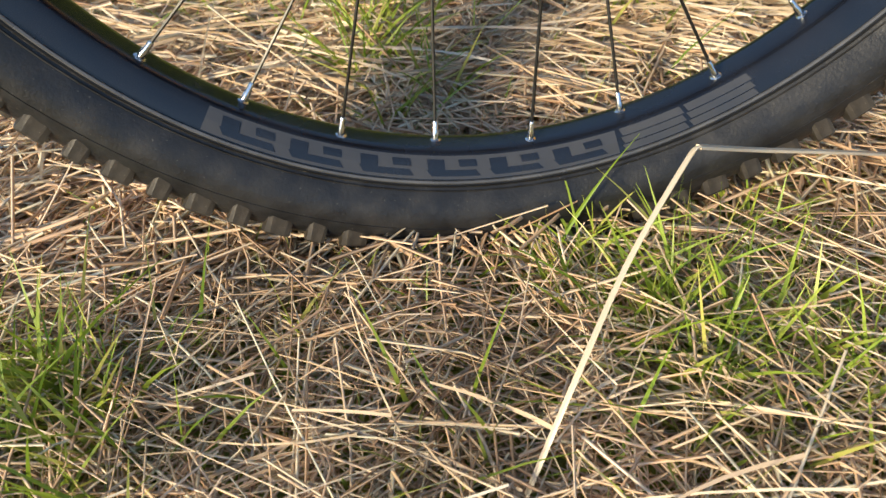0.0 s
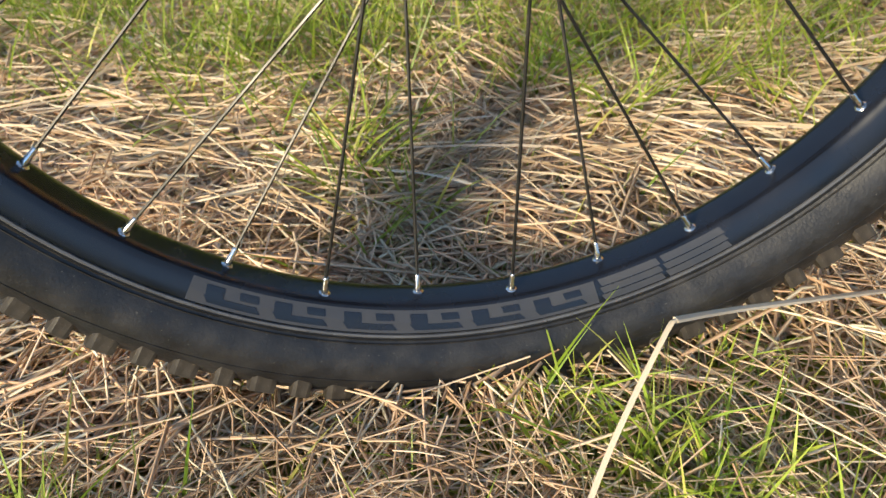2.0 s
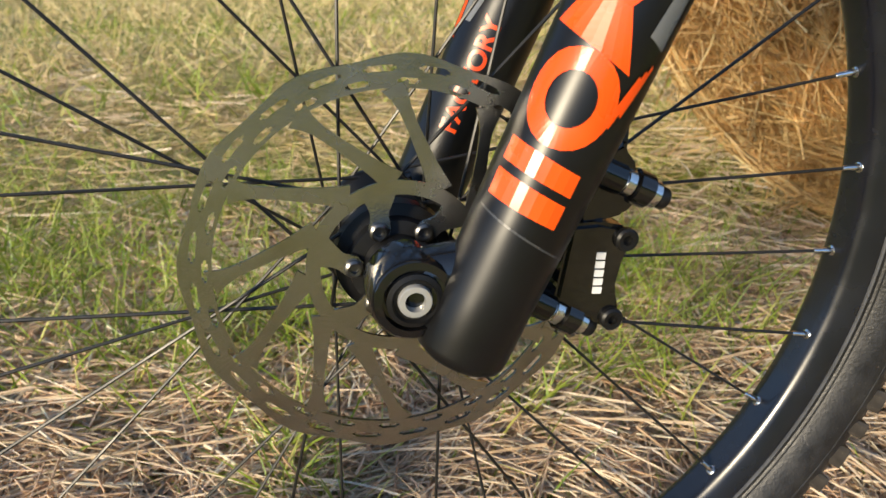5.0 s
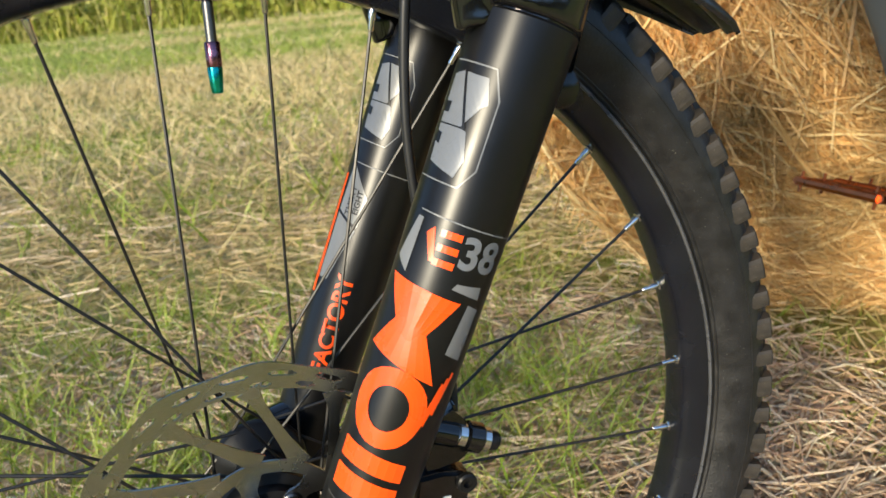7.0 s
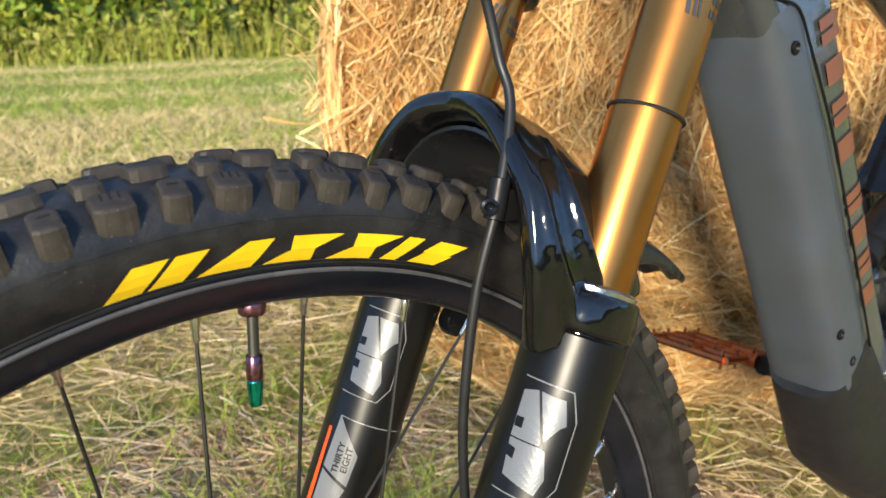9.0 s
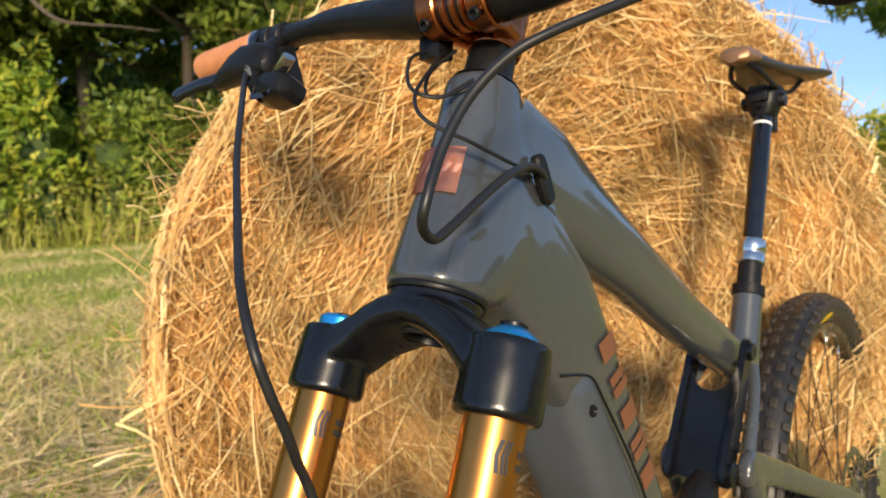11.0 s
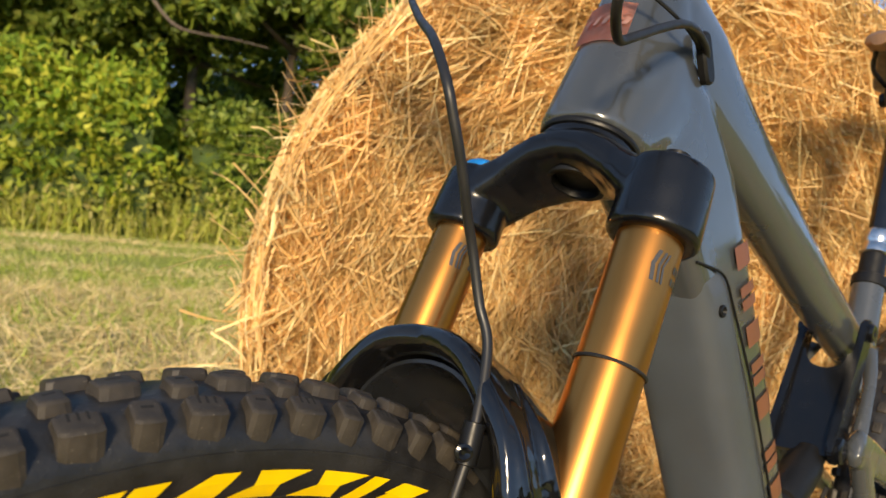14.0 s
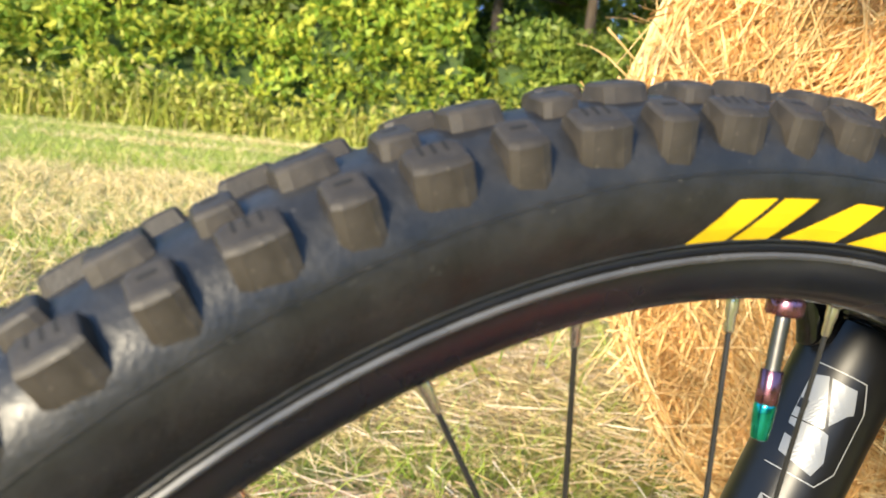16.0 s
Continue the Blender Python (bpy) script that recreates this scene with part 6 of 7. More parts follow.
for y in (-0.0225, 0.0225):
    c = bar_at(y)
    for dx, dz, d in ((-0.0170, -0.0150, (-0.95, 0, -0.30)), (-0.006, 0.0215, (-0.35, 0, 0.94))):
        part("stem_bolt", lathe(bmesh.new(), [(0.0046, 0.0), (0.0048, 0.0036), (0.0040, 0.0046), (0.0024, 0.0042), (0.0022, 0.002), (0.0005, 0.002)], c + Vector((dx, 0, dz)), d, 16), M_BLACK, stem, "black stem bolt")
part("bar_shim", bar_ring(0.032, 0.046, 0.0186), M_BLACK, bar)
part("headset_spacer", lathe(bmesh.new(), [(0.0272, 0.7215), (0.0262, 0.7232), (0.0190, 0.7240), (0.0182, 0.7520)], steer(0), LEG_A, 36), M_BLACK, bike, "black headset cover and spacer")
part("top_cap_bolt", lathe(bmesh.new(), [(0.016, 0.8005), (0.0155, 0.8035), (0.004, 0.8045)], steer(0), LEG_A, 24), M_BLACK, stem)


# brake levers and controls
def brake_lever(sgn, label):
    yc = sgn * 0.2500
    c = bar_at(yc)
    lev = part("brake_lever", bar_ring(yc - 0.007, yc + 0.007, 0.0150), M_BLACK, bar, label)
    bm = bmesh.new()
    fwd = Vector((-0.036, 0, -0.034))
    a = c + fwd + (Vector((0, 0.082, -0.010)) if sgn < 0 else Vector((-0.012, -0.028, -0.034)))
    b = c + fwd + Vector((0.006, sgn * 0.010, 0.006))
    loft(bm, [(a + (b - a) * f, (0.5, 0, 0.86), h, (0.86, 0.1, -0.5), h2, 2.6) for f, h, h2 in ((0.0, 0.0080, 0.0080), (0.02, 0.0088, 0.0088), (0.18, 0.0092, 0.0090), (0.20, 0.0118, 0.0108), (0.45, 0.0148, 0.0122), (0.7, 0.0150, 0.0125), (0.9, 0.0130, 0.0120), (1.0, 0.0085, 0.009))], 20)
    if sgn > 0:
        # the cylinder lies close along the bar, with a stout rounded body
        loft(bm, [(Vector((0.262 - 0.004 * f, y, z)), (0.3, 0, 0.95), h, (0.95, 0, -0.3), h * 0.85, 2.8) for f, y, z, h in ((0, 0.220, 0.7385, 0.009), (0.1, 0.224, 0.7390, 0.0150), (0.4, 0.240, 0.7420, 0.0175), (0.7, 0.262, 0.7430, 0.0178), (0.9, 0.278, 0.7410, 0.0150), (1, 0.296, 0.7360, 0.0110), (1, 0.306, 0.7340, 0.0080))], 22)
    loft(bm, [(c + Vector((-0.010, 0, -0.008)), (0, 1, 0), 0.011, (0.7, 0, -0.7), 0.008, 3), (c + fwd * 0.9, (0, 1, 0), 0.014, (0.7, 0, -0.7), 0.009, 3)], 16)
    part("lever_body", bm, M_BLACK, bar, "black brake master cylinder")
    bm = bmesh.new()
    p = smooth_line([(0.256, 0.296, 0.7350), (0.250, 0.318, 0.7330), (0.247, 0.342, 0.7300), (0.245, 0.366, 0.7255)] if sgn > 0 else [c + fwd + Vector((0, sgn * 0.004, 0.0)), c + fwd + Vector((-0.014, sgn * 0.030, -0.008)), c + fwd + Vector((-0.014, sgn * 0.062, -0.018)), c + fwd + Vector((-0.022, sgn * 0.092, -0.028))], 5)
    sweep(bm, p, [0.0075, 0.0072, 0.0070, 0.0068, 0.0068, 0.0068, 0.0068, 0.0068, 0.0068, 0.0068, 0.0068, 0.0070, 0.0072, 0.0074, 0.0074, 0.0060], 12, flat=0.55, up=(0, 0, 1))
    part("lever_blade", bm, M_GLOSS, bar, "glossy black brake lever blade")
    bm = bmesh.new()
    for k in range(5):
        box(bm, a.lerp(b, 0.30 + 0.075 * k) + Vector((-0.0102, 0, 0.0062)), (0.0010, 0.0022, 0.0016), Matrix.Rotation(radians(-35), 3, "Y"))
    for k in range(14):
        box(bm, a.lerp(b, 0.32 + 0.032 * k) + Vector((-0.0118, 0, 0.0012)), (0.0008, 0.0007, 0.0014), Matrix.Rotation(radians(-20), 3, "Y"))
    part("pale_mark", bm, M_HEX, bar, "pale grey block print", smooth=False)
    if sgn > 0:
        return None
    part("clamp_bolt", lathe(bmesh.new(), [(0.0056, 0.0), (0.0060, 0.003), (0.0050, 0.0046), (0.0030, 0.0050), (0.0028, 0.0030), (0.001, 0.0030)], c + Vector((-0.009, 0, 0.0125)), (-0.5, 0, 0.86), 14), M_SILVER, bar)
    bm = bmesh.new()
    for e in (-0.0075, 0.0075):
        box(bm, c + Vector((-0.006, e, 0.0140)), (0.008, 0.0024, 0.0115), Matrix.Rotation(radians(-30), 3, "Y"), bevel=0.0012)
    box(bm, c + Vector((-0.006, 0, 0.010)), (0.008, 0.0085, 0.004), Matrix.Rotation(radians(-30), 3, "Y"), bevel=0.001)
    part("clamp_bracket", bm, M_BLACK, bar)
    return a


left_end = brake_lever(-1, "black left brake lever on the bar")
brake_lever(1, "black right brake lever on the bar")


def shifter_pod():
    """The pod under the right side of the bar: a faceted body, a dark glossy face and a silver paddle."""
    bm = bmesh.new()
    loft(bm, [((0.256 + dx, y, z), (0.35, 0, 0.94), h, (0.94, 0, -0.35), w, 4.0) for dx, y, z, h, w in ((0.004, 0.186, 0.707, 0.006, 0.009), (0.0, 0.191, 0.7075, 0.0115, 0.015), (0.0, 0.212, 0.7090, 0.0135, 0.018), (0.002, 0.232, 0.7115, 0.0115, 0.015), (0.006, 0.240, 0.7135, 0.0060, 0.009))], 20)
    part("remote_body", bm, M_BLACK, bar, "angular black shifter pod under the bar")
    bm = bmesh.new()
    loft(bm, [((0.2390, y, z), (0, 1, 0), h, (0.35, 0, 0.94), w, 3.4) for y, z, h, w in ((0.2120, 0.7060, 0.0150, 0.0080), (0.2122, 0.7062, 0.0120, 0.0060))], 18)
    part("remote_face", bm, M_GLOSS, bar, "glossy dark pod face")
    part("remote_paddle", sweep(bmesh.new(), smooth_line([(0.258, 0.212, 0.722), (0.250, 0.200, 0.7235), (0.245, 0.188, 0.7255), (0.243, 0.178, 0.7310)], 5), 0.0062, 12, flat=0.6), M_SILVER, bar, "silver edged thumb paddle")
    bm = bmesh.new()
    box(bm, (0.280, 0.232, 0.738), (0.010, 0.012, 0.020), Matrix.Rotation(radians(-20), 3, "Y"), bevel=0.003)
    part("remote_arm", bm, M_BLACK, bar)
    part("remote_clamp", bar_ring(0.262, 0.273, 0.0155), M_BLACK, bar)


def control_box(sgn):
    c = bar_at(sgn * 0.256)
    o = c + Vector((-0.010, 0, -0.052))
    bm = bmesh.new()
    rim = [(-0.040, 0.004), (-0.034, -0.006), (-0.020, -0.011), (0.012, -0.009), (0.027, 0.004), (0.022, 0.012), (-0.030, 0.009)]
    for x, grow in ((-0.021, 0.72), (-0.015, 1.0), (0.010, 1.0), (0.016, 0.8)):
        ring = [bm.verts.new(o + Vector((x, sgn * y * grow, z * grow - (0.004 if x > 0 else 0.0)))) for y, z in rim]
        if x == -0.021:
            bm.faces.new(ring)
        else:
            for k in range(7):
                bm.faces.new((last[k], last[(k + 1) % 7], ring[(k + 1) % 7], ring[k]))
        last = ring
    bm.faces.new(last[::-1])
    bmesh.ops.recalc_face_normals(bm, faces=bm.faces)
    bmesh.ops.bevel(bm, geom=list(bm.edges), offset=0.0012, segments=2, affect="EDGES")
    part("remote_body", bm, M_BLACK, bar, "angular black thumb remote under the bar", angle=25)
    edge = [o + Vector((-0.022, sgn * y, z)) for y, z in ((-0.006, 0.0125), (0.004, 0.0115), (0.016, 0.0150), (0.024, 0.0200), (0.026, 0.0260))]
    part("paddle_rim", sweep(bmesh.new(), smooth_line(edge, 4), 0.0021, 8), M_SILVER, bar, "bright silver paddle rim")
    bm = bmesh.new()
    loft(bm, [(o + Vector((-0.014, sgn * y, z)), (1, 0, 0), 0.010, (0, 0, 1), h, 3.0) for y, z, h in ((-0.012, 0.014, 0.003), (0.004, 0.0165, 0.0055), (0.018, 0.021, 0.0065), (0.028, 0.025, 0.004))], 14)
    part("remote_paddle", bm, M_GLOSS, bar, "dark thumb paddle")
    part("pod_screw", lathe(bmesh.new(), [(0.0045, 0.0), (0.0045, 0.004), (0.0032, 0.0050), (0.0020, 0.0050), (0.0018, 0.0030), (0.0008, 0.0030)], o + Vector((-0.016, sgn * 0.006, 0.024)), (-0.8, 0, 0.6), 12), M_BOLT, bar)
    part("remote_clamp", bar_ring(sgn * 0.2655, sgn * 0.2755, 0.0152), M_BLACK, bar)
    bm = bmesh.new()
    box(bm, bar_at(sgn * 0.2705) + Vector((-0.004, 0, 0.018)), (0.010, 0.006, 0.008), Matrix.Rotation(radians(-20), 3, "Y"), bevel=0.002)
    box(bm, bar_at(sgn * 0.2705) + Vector((-0.006, 0, -0.026)), (0.008, 0.006, 0.018), bevel=0.002)
    part("remote_arm", bm, M_BLACK, bar)


control_box(-1)
shifter_pod()

PORT = Vector((0.3080, -0.0370, 0.6130))
part("rear_brake_hose", sweep(bmesh.new(), smooth_line([left_end, left_end + Vector((-0.016, 0.010, -0.008)), (0.2120, -0.1460, 0.6890), (0.1800, -0.1220, 0.6700), (0.1640, -0.1050, 0.6560), (0.1480, -0.0920, 0.6336), (0.1320, -0.0870, 0.6055), (0.1190, -0.0870, 0.5760), (0.1250, -0.0800, 0.5640), (0.1480, -0.0680, 0.5600), (0.1650, -0.0660, 0.5680), (0.2000, -0.0610, 0.5880), (0.2400, -0.0550, 0.6080), (0.2800, -0.0450, 0.6180), PORT, PORT + Vector((0.02, 0.02, -0.02))], 8), 0.0029, 10), M_HOSE, bike, "black brake hose looping before the head tube")
for k, pts in enumerate(([(0.272, 0.030, 0.715), (0.245, 0.018, 0.692), (0.2140, 0.006, 0.664), (0.2010, -0.014, 0.642), (0.2250, -0.034, 0.628), (0.2600, -0.044, 0.617), PORT + Vector((0.004, 0.004, 0.004))],
                         [(0.275, 0.020, 0.712), (0.250, 0.024, 0.690), (0.2350, 0.012, 0.668), (0.2500, -0.008, 0.672), (0.2750, -0.018, 0.690)],
                         [(0.270, 0.040, 0.716), (0.240, 0.034, 0.700), (0.2200, 0.016, 0.672), (0.2300, -0.002, 0.664), (0.2550, -0.012, 0.680)])):
    part("control_cable", sweep(bmesh.new(), smooth_line(pts, 8), 0.0014, 8), M_HOSE, bike, "thin black control cable")
bm = bmesh.new()
box(bm, (0.2700, 0.0350, 0.7140), (0.009, 0.010, 0.008), bevel=0.002)
part("cable_joiner", bm, M_BLACK, bike)

# -- frame --
YV = Vector((0, 1, 0))
DT_D = Vector((0.537, 0, -0.843))
DT_N = Vector((0.843, 0, 0.537))
bm = bmesh.new()
loft(bm, [(steer(s) + LEG_REAR * sh, LEG_REAR, a, YV, b, 2.3) for s, a, b, sh in ((0.5590, 0.0345, 0.0345, 0), (0.5640, 0.0400, 0.0362, 0.004), (0.590, 0.056, 0.0365, 0.020), (0.62, 0.0640, 0.0355, 0.030), (0.65, 0.0600, 0.0330, 0.028), (0.68, 0.0450, 0.0305, 0.015), (0.705, 0.0310, 0.0285, 0.002), (0.7190, 0.0285, 0.0280, 0), (0.7215, 0.0275, 0.0270, 0))], 32)
DT = [((0.258, 0.590), 0.046, 0.0335), ((0.295, 0.566), 0.054, 0.0345), ((0.347, 0.522), 0.052, 0.0350), ((0.398, 0.454), 0.0465, 0.0355), ((0.448, 0.3795), 0.0460, 0.0360), ((0.508, 0.288), 0.0475, 0.0360), ((0.5665, 0.1965), 0.0490, 0.0370), ((0.628, 0.102), 0.048, 0.0400)]
loft(bm, [((x, 0, z), DT_N, a, YV, b, 6.0) for (x, z), a, b in DT], 32)
TT_D = Vector((0.926, 0, -0.377))
TT_N = Vector((0.377, 0, 0.926))
TT = [((0.262, 0.650), 0.030, 0.028), ((0.300, 0.640), 0.046, 0.030), ((0.350, 0.622), 0.050, 0.0295), ((0.420, 0.593), 0.040, 0.0280), ((0.52, 0.553), 0.0330, 0.0260), ((0.66, 0.497), 0.0290, 0.0230), ((0.80, 0.447), 0.0265, 0.0215), ((0.862, 0.432), 0.0260, 0.0215)]
loft(bm, [((x, 0, z), TT_N, a, YV, b, 2.5) for (x, z), a, b in TT], 28)
ST_D = Vector((0.2965, 0, 0.955))
ST_N = Vector((0.955, 0, -0.2965))


def seat(h):
    return Vector((0.8877, 0, 0.5270)) + ST_D * h


loft(bm, [(seat(h), ST_N, r, YV, r) for h, r in ((-0.15, 0.0215), (-0.10, 0.0210), (-0.03, 0.0195), (0.0, 0.0195))], 24, 2.0)
frame_body = blended(part("frame", bm, M_FRAME, bike, "dark grey glossy carbon frame with dusty smears", angle=50), 0.0030, 4)
bm = bmesh.new()
CV = [((0.3800, 0.4765), 0.010, 0.030), ((0.3825, 0.4722), 0.0225, 0.0362), ((0.3905, 0.4592), 0.0255, 0.0378), ((0.444, 0.377), 0.0255, 0.0382), ((0.503, 0.285), 0.0255, 0.0382), ((0.561, 0.193), 0.0260, 0.0392), ((0.594, 0.143), 0.0240, 0.0392)]
CV = [((x - DT_N.x * o, z - DT_N.z * o), a + 0.0215 - o, b) for ((x, z), a, b), o in zip(CV, (0.0220, 0.0215, 0.0205, 0.0185, 0.0155, 0.0135, 0.0135))]
loft(bm, [((x, 0, z), DT_N, a, YV, b, 3.6) for (x, z), a, b in CV], 32)
cover = part("battery_cover", bm, M_COVER, bike, "matt dark grey battery cover on the down tube", angle=50)
seam = smooth_line([(0.335, -0.0345, 0.4672), (0.360, -0.0372, 0.4660), (0.3735, -0.0378, 0.4640), (0.3830, -0.0380, 0.4580), (0.3950, -0.0382, 0.4445), (0.4500, -0.0384, 0.3800), (0.5130, -0.0386, 0.2900), (0.5720, -0.0392, 0.2010), (0.5850, -0.0392, 0.1810)], 6)
part("cover_seam", sweep(bmesh.new(), seam, 0.0011, 8), M_BLACK, cover, "dark gap round the battery cover")
for x, z in ((0.3780, 0.4360), (0.5520, 0.1720), (0.5200, 0.2020)):
    part("cover_bolt", lathe(bmesh.new(), [(0.0050, 0.0), (0.0050, 0.002), (0.0036, 0.0026), (0.0018, 0.0005)], (x, -0.0378, z), (0, -1, 0), 16), M_BLACK, cover)
bm = bmesh.new()
MT = [((0.566, 0.170), 0.0495, 0.0398), ((0.635, 0.085), 0.062, 0.044), ((0.705, 0.052), 0.080, 0.052), ((0.770, 0.060), 0.082, 0.054), ((0.830, 0.085), 0.060, 0.048), ((0.850, 0.095), 0.030, 0.040)]
secs = [((x, 0, z), (0.60, 0, 0.80) if i < 2 else (0.1, 0, 1), a, YV, b, 2.8) for i, ((x, z), a, b) in enumerate(MT)]
loft(bm, secs[:3], 28)
part("motor_guard", bm, M_HOSE, bike, "black rubbery motor guard", angle=50)
bm = bmesh.new()
loft(bm, secs[2:], 28)
for y in (-1, 1):
    loft(bm, [((0.640, y * 0.036, 0.165), (0.6, 0, 0.8), 0.030, YV, 0.010, 2.6), ((0.715, y * 0.042, 0.160), (0.2, 0, 1), 0.040, YV, 0.012, 2.6), ((0.772, y * 0.042, 0.172), (0, 0, 1), 0.052, YV, 0.012, 2.6), ((0.812, y * 0.040, 0.150), (0, 0, 1), 0.040, YV, 0.010, 2.6)], 22)
motor = blended(part("motor_housing", bm, M_FRAME, bike, "glossy grey frame cradle round the motor", angle=50), 0.0032, 4)
for x, z in ((0.700, 0.098), (0.790, 0.070), (0.735, 0.150), (0.800, 0.135)):
    part("motor_bolt", lathe(bmesh.new(), [(0.0060, 0.0), (0.0062, 0.003), (0.0044, 0.0038), (0.0020, 0.001)], (x, -0.0545, z), (0, -1, 0), 16), M_BOLT, motor)
# copper maker's mark along the down tube: a row of blocks, no letters
bm = bmesh.new()
c0, c1 = Vector((0.4020, 0, 0.4950)), Vector((0.5840, 0, 0.2090))
for k in range(9):
    bm = bmesh.new()
    p = c0.lerp(c1, (k + (0.5 if k > 4 else 0)) / 9.7)
    for u0, u1, v0, v1 in ((0.0, 0.36, 0.10, 0.46), (0.46, 0.82, 0.56, 0.92)) if k % 2 else ((0.0, 0.76, 0.12, 0.90),):
        rows = []
        for j in range(7):
            w = j / 6
            nn = 0.0135 + 0.030 * w
            y = -0.0016 - 0.0360 * (1 - min(0.97, abs(nn - 0.004) / 0.0470) ** 6.0) ** (1 / 6.0)
            rows.append([bm.verts.new(p + DT_D * 0.026 * (e0 + (e1 - e0) * w) + DT_N * (nn - 0.0285) + Vector((0, y - p.y, 0))) for e0, e1 in ((u0, v0), (u1, v1))])
        for r0, r1 in zip(rows, rows[1:]):
            bm.faces.new((r0[0], r0[1], r1[1], r1[0]))
    part("copper_mark", bm, M_RUST, frame_body, "copper coloured block print along the tube", smooth=False)


def head_patch(bm, corners, r, n=10, m=4):
    grid = []
    for i in range(n + 1):
        row = []
        for j in range(m + 1):
            u, v = i / n, j / m
            w = ((1 - u) * (1 - v), u * (1 - v), u * v, (1 - u) * v)
            ph = sum(a * c[0] for a, c in zip(w, corners))
            s = sum(a * c[1] for a, c in zip(w, corners))
            rr = r(s)
            row.append(bm.verts.new(steer(s) + leg_dir(ph) * rr))
        grid.append(row)
    for a, b in zip(grid, grid[1:]):
        for j in range(m):
            bm.faces.new((a[j], a[j + 1], b[j + 1], b[j]))
    return bm


head_r = lambda s: float(np.interp(s, [0.564, 0.60, 0.65, 0.70], [0.0372, 0.0364, 0.0332, 0.0304]))
bm = head_patch(bmesh.new(), [(-124, 0.6215), (-54, 0.6215), (-54, 0.6570), (-124, 0.6570)], head_r, 16, 4)
bmesh.ops.solidify(bm, geom=bm.faces[:], thickness=0.0008)
badge = part("head_badge", bm, M_BADGE, frame_body, "rectangular copper head badge")
bm = bmesh.new()
for k in range(5):
    head_patch(bm, [(-112 + 12 * k, 0.636), (-106 + 12 * k, 0.636), (-102 + 12 * k, 0.643), (-108 + 12 * k, 0.643)], lambda s: head_r(s) + 0.0010, 2, 2)
part("badge_relief", bm, M_BADGE, frame_body, smooth=False)
bm = bmesh.new()
loft(bm, [(PORT + Vector((0, 0.004, 0)), (0.45, 0, -0.89), 0.019, (0.89, 0, 0.45), 0.0066, 4), (PORT + Vector((0, -0.0010, 0)), (0.45, 0, -0.89), 0.0195, (0.89, 0, 0.45), 0.0070, 4), (PORT + Vector((0, -0.0030, 0)), (0.45, 0, -0.89), 0.0175, (0.89, 0, 0.45), 0.0052, 4)], 20)
part("cable_port", bm, M_BLACK, frame_body, "black rubber cable port")
part("head_bearing_cup", lathe(bmesh.new(), [(0.0345, 0.5560), (0.0352, 0.5575), (0.0352, 0.5590), (0.0345, 0.5600)], steer(0), LEG_A, 36), M_BLACK, frame_body)

# seatpost and saddle
post = part("seatpost", lathe(bmesh.new(), [(0.0158, -0.02), (0.0158, 0.0400)], seat(0), ST_D, 28), M_BLACK, bike, "black dropper seatpost")
part("seat_clamp", lathe(bmesh.new(), [(0.0200, -0.006), (0.0215, -0.005), (0.0215, 0.008), (0.0200, 0.009), (0.0165, 0.0095)], seat(0), ST_D, 28), M_BLACK, post)
part("dropper_collar", lathe(bmesh.new(), [(0.0160, 0.040), (0.0188, 0.042), (0.0188, 0.052), (0.0180, 0.053), (0.0180, 0.056), (0.0188, 0.057), (0.0188, 0.072), (0.0165, 0.075)], seat(0), ST_D, 28), M_SILVER, post, "bright silver dropper collar")
part("dropper_tube", lathe(bmesh.new(), [(0.0132, 0.074), (0.0132, 0.2800)], seat(0), ST_D, 28), M_GLOSS, post)
part("white_band", lathe(bmesh.new(), [(0.0133, 0.252), (0.0134, 0.2525), (0.0134, 0.2555), (0.0133, 0.256)], seat(0), ST_D, 28), M_WHITE, post)
bm = bmesh.new()
loft(bm, [(seat(h), ST_N, a, YV, b, 3.0) for h, a, b in ((0.266, 0.014, 0.014), (0.276, 0.020, 0.020), (0.292, 0.026, 0.024), (0.304, 0.024, 0.027), (0.310, 0.018, 0.026))], 22)
box(bm, seat(0.300) + Vector((-0.026, 0, 0.0)), (0.008, 0.013, 0.012), bevel=0.003)
lathe(bm, [(0.0095, -0.030), (0.0105, -0.028), (0.0105, 0.028), (0.0095, 0.030)], seat(0.292), YV, 18)
box(bm, seat(0.268) + Vector((0.026, -0.004, -0.004)), (0.007, 0.008, 0.016), bevel=0.002)
sweep(bm, [seat(0.276) + Vector((-0.026, 0, 0.006)), seat(0.276) + Vector((0.030, 0, -0.006))], 0.004, 10)
part("seat_clamp_head", bm, M_BLACK, post, "black saddle clamp head")
saddle = part("saddle", loft(bmesh.new(), [((x, 0.0, z), (0, 1, 0), w, (0.1, 0, 1), h, 2.4) for x, z, w, h in ((0.838, 0.840, 0.008, 0.007), (0.846, 0.844, 0.019, 0.011), (0.870, 0.848, 0.022, 0.012), (0.92, 0.850, 0.026, 0.009), (0.97, 0.851, 0.038, 0.0085), (1.02, 0.855, 0.056, 0.009), (1.06, 0.860, 0.067, 0.009), (1.09, 0.864, 0.068, 0.009), (1.105, 0.866, 0.054, 0.007), (1.110, 0.866, 0.034, 0.004))], 28), M_SADDLE, bike, "slim black saddle with bronze worn nose")
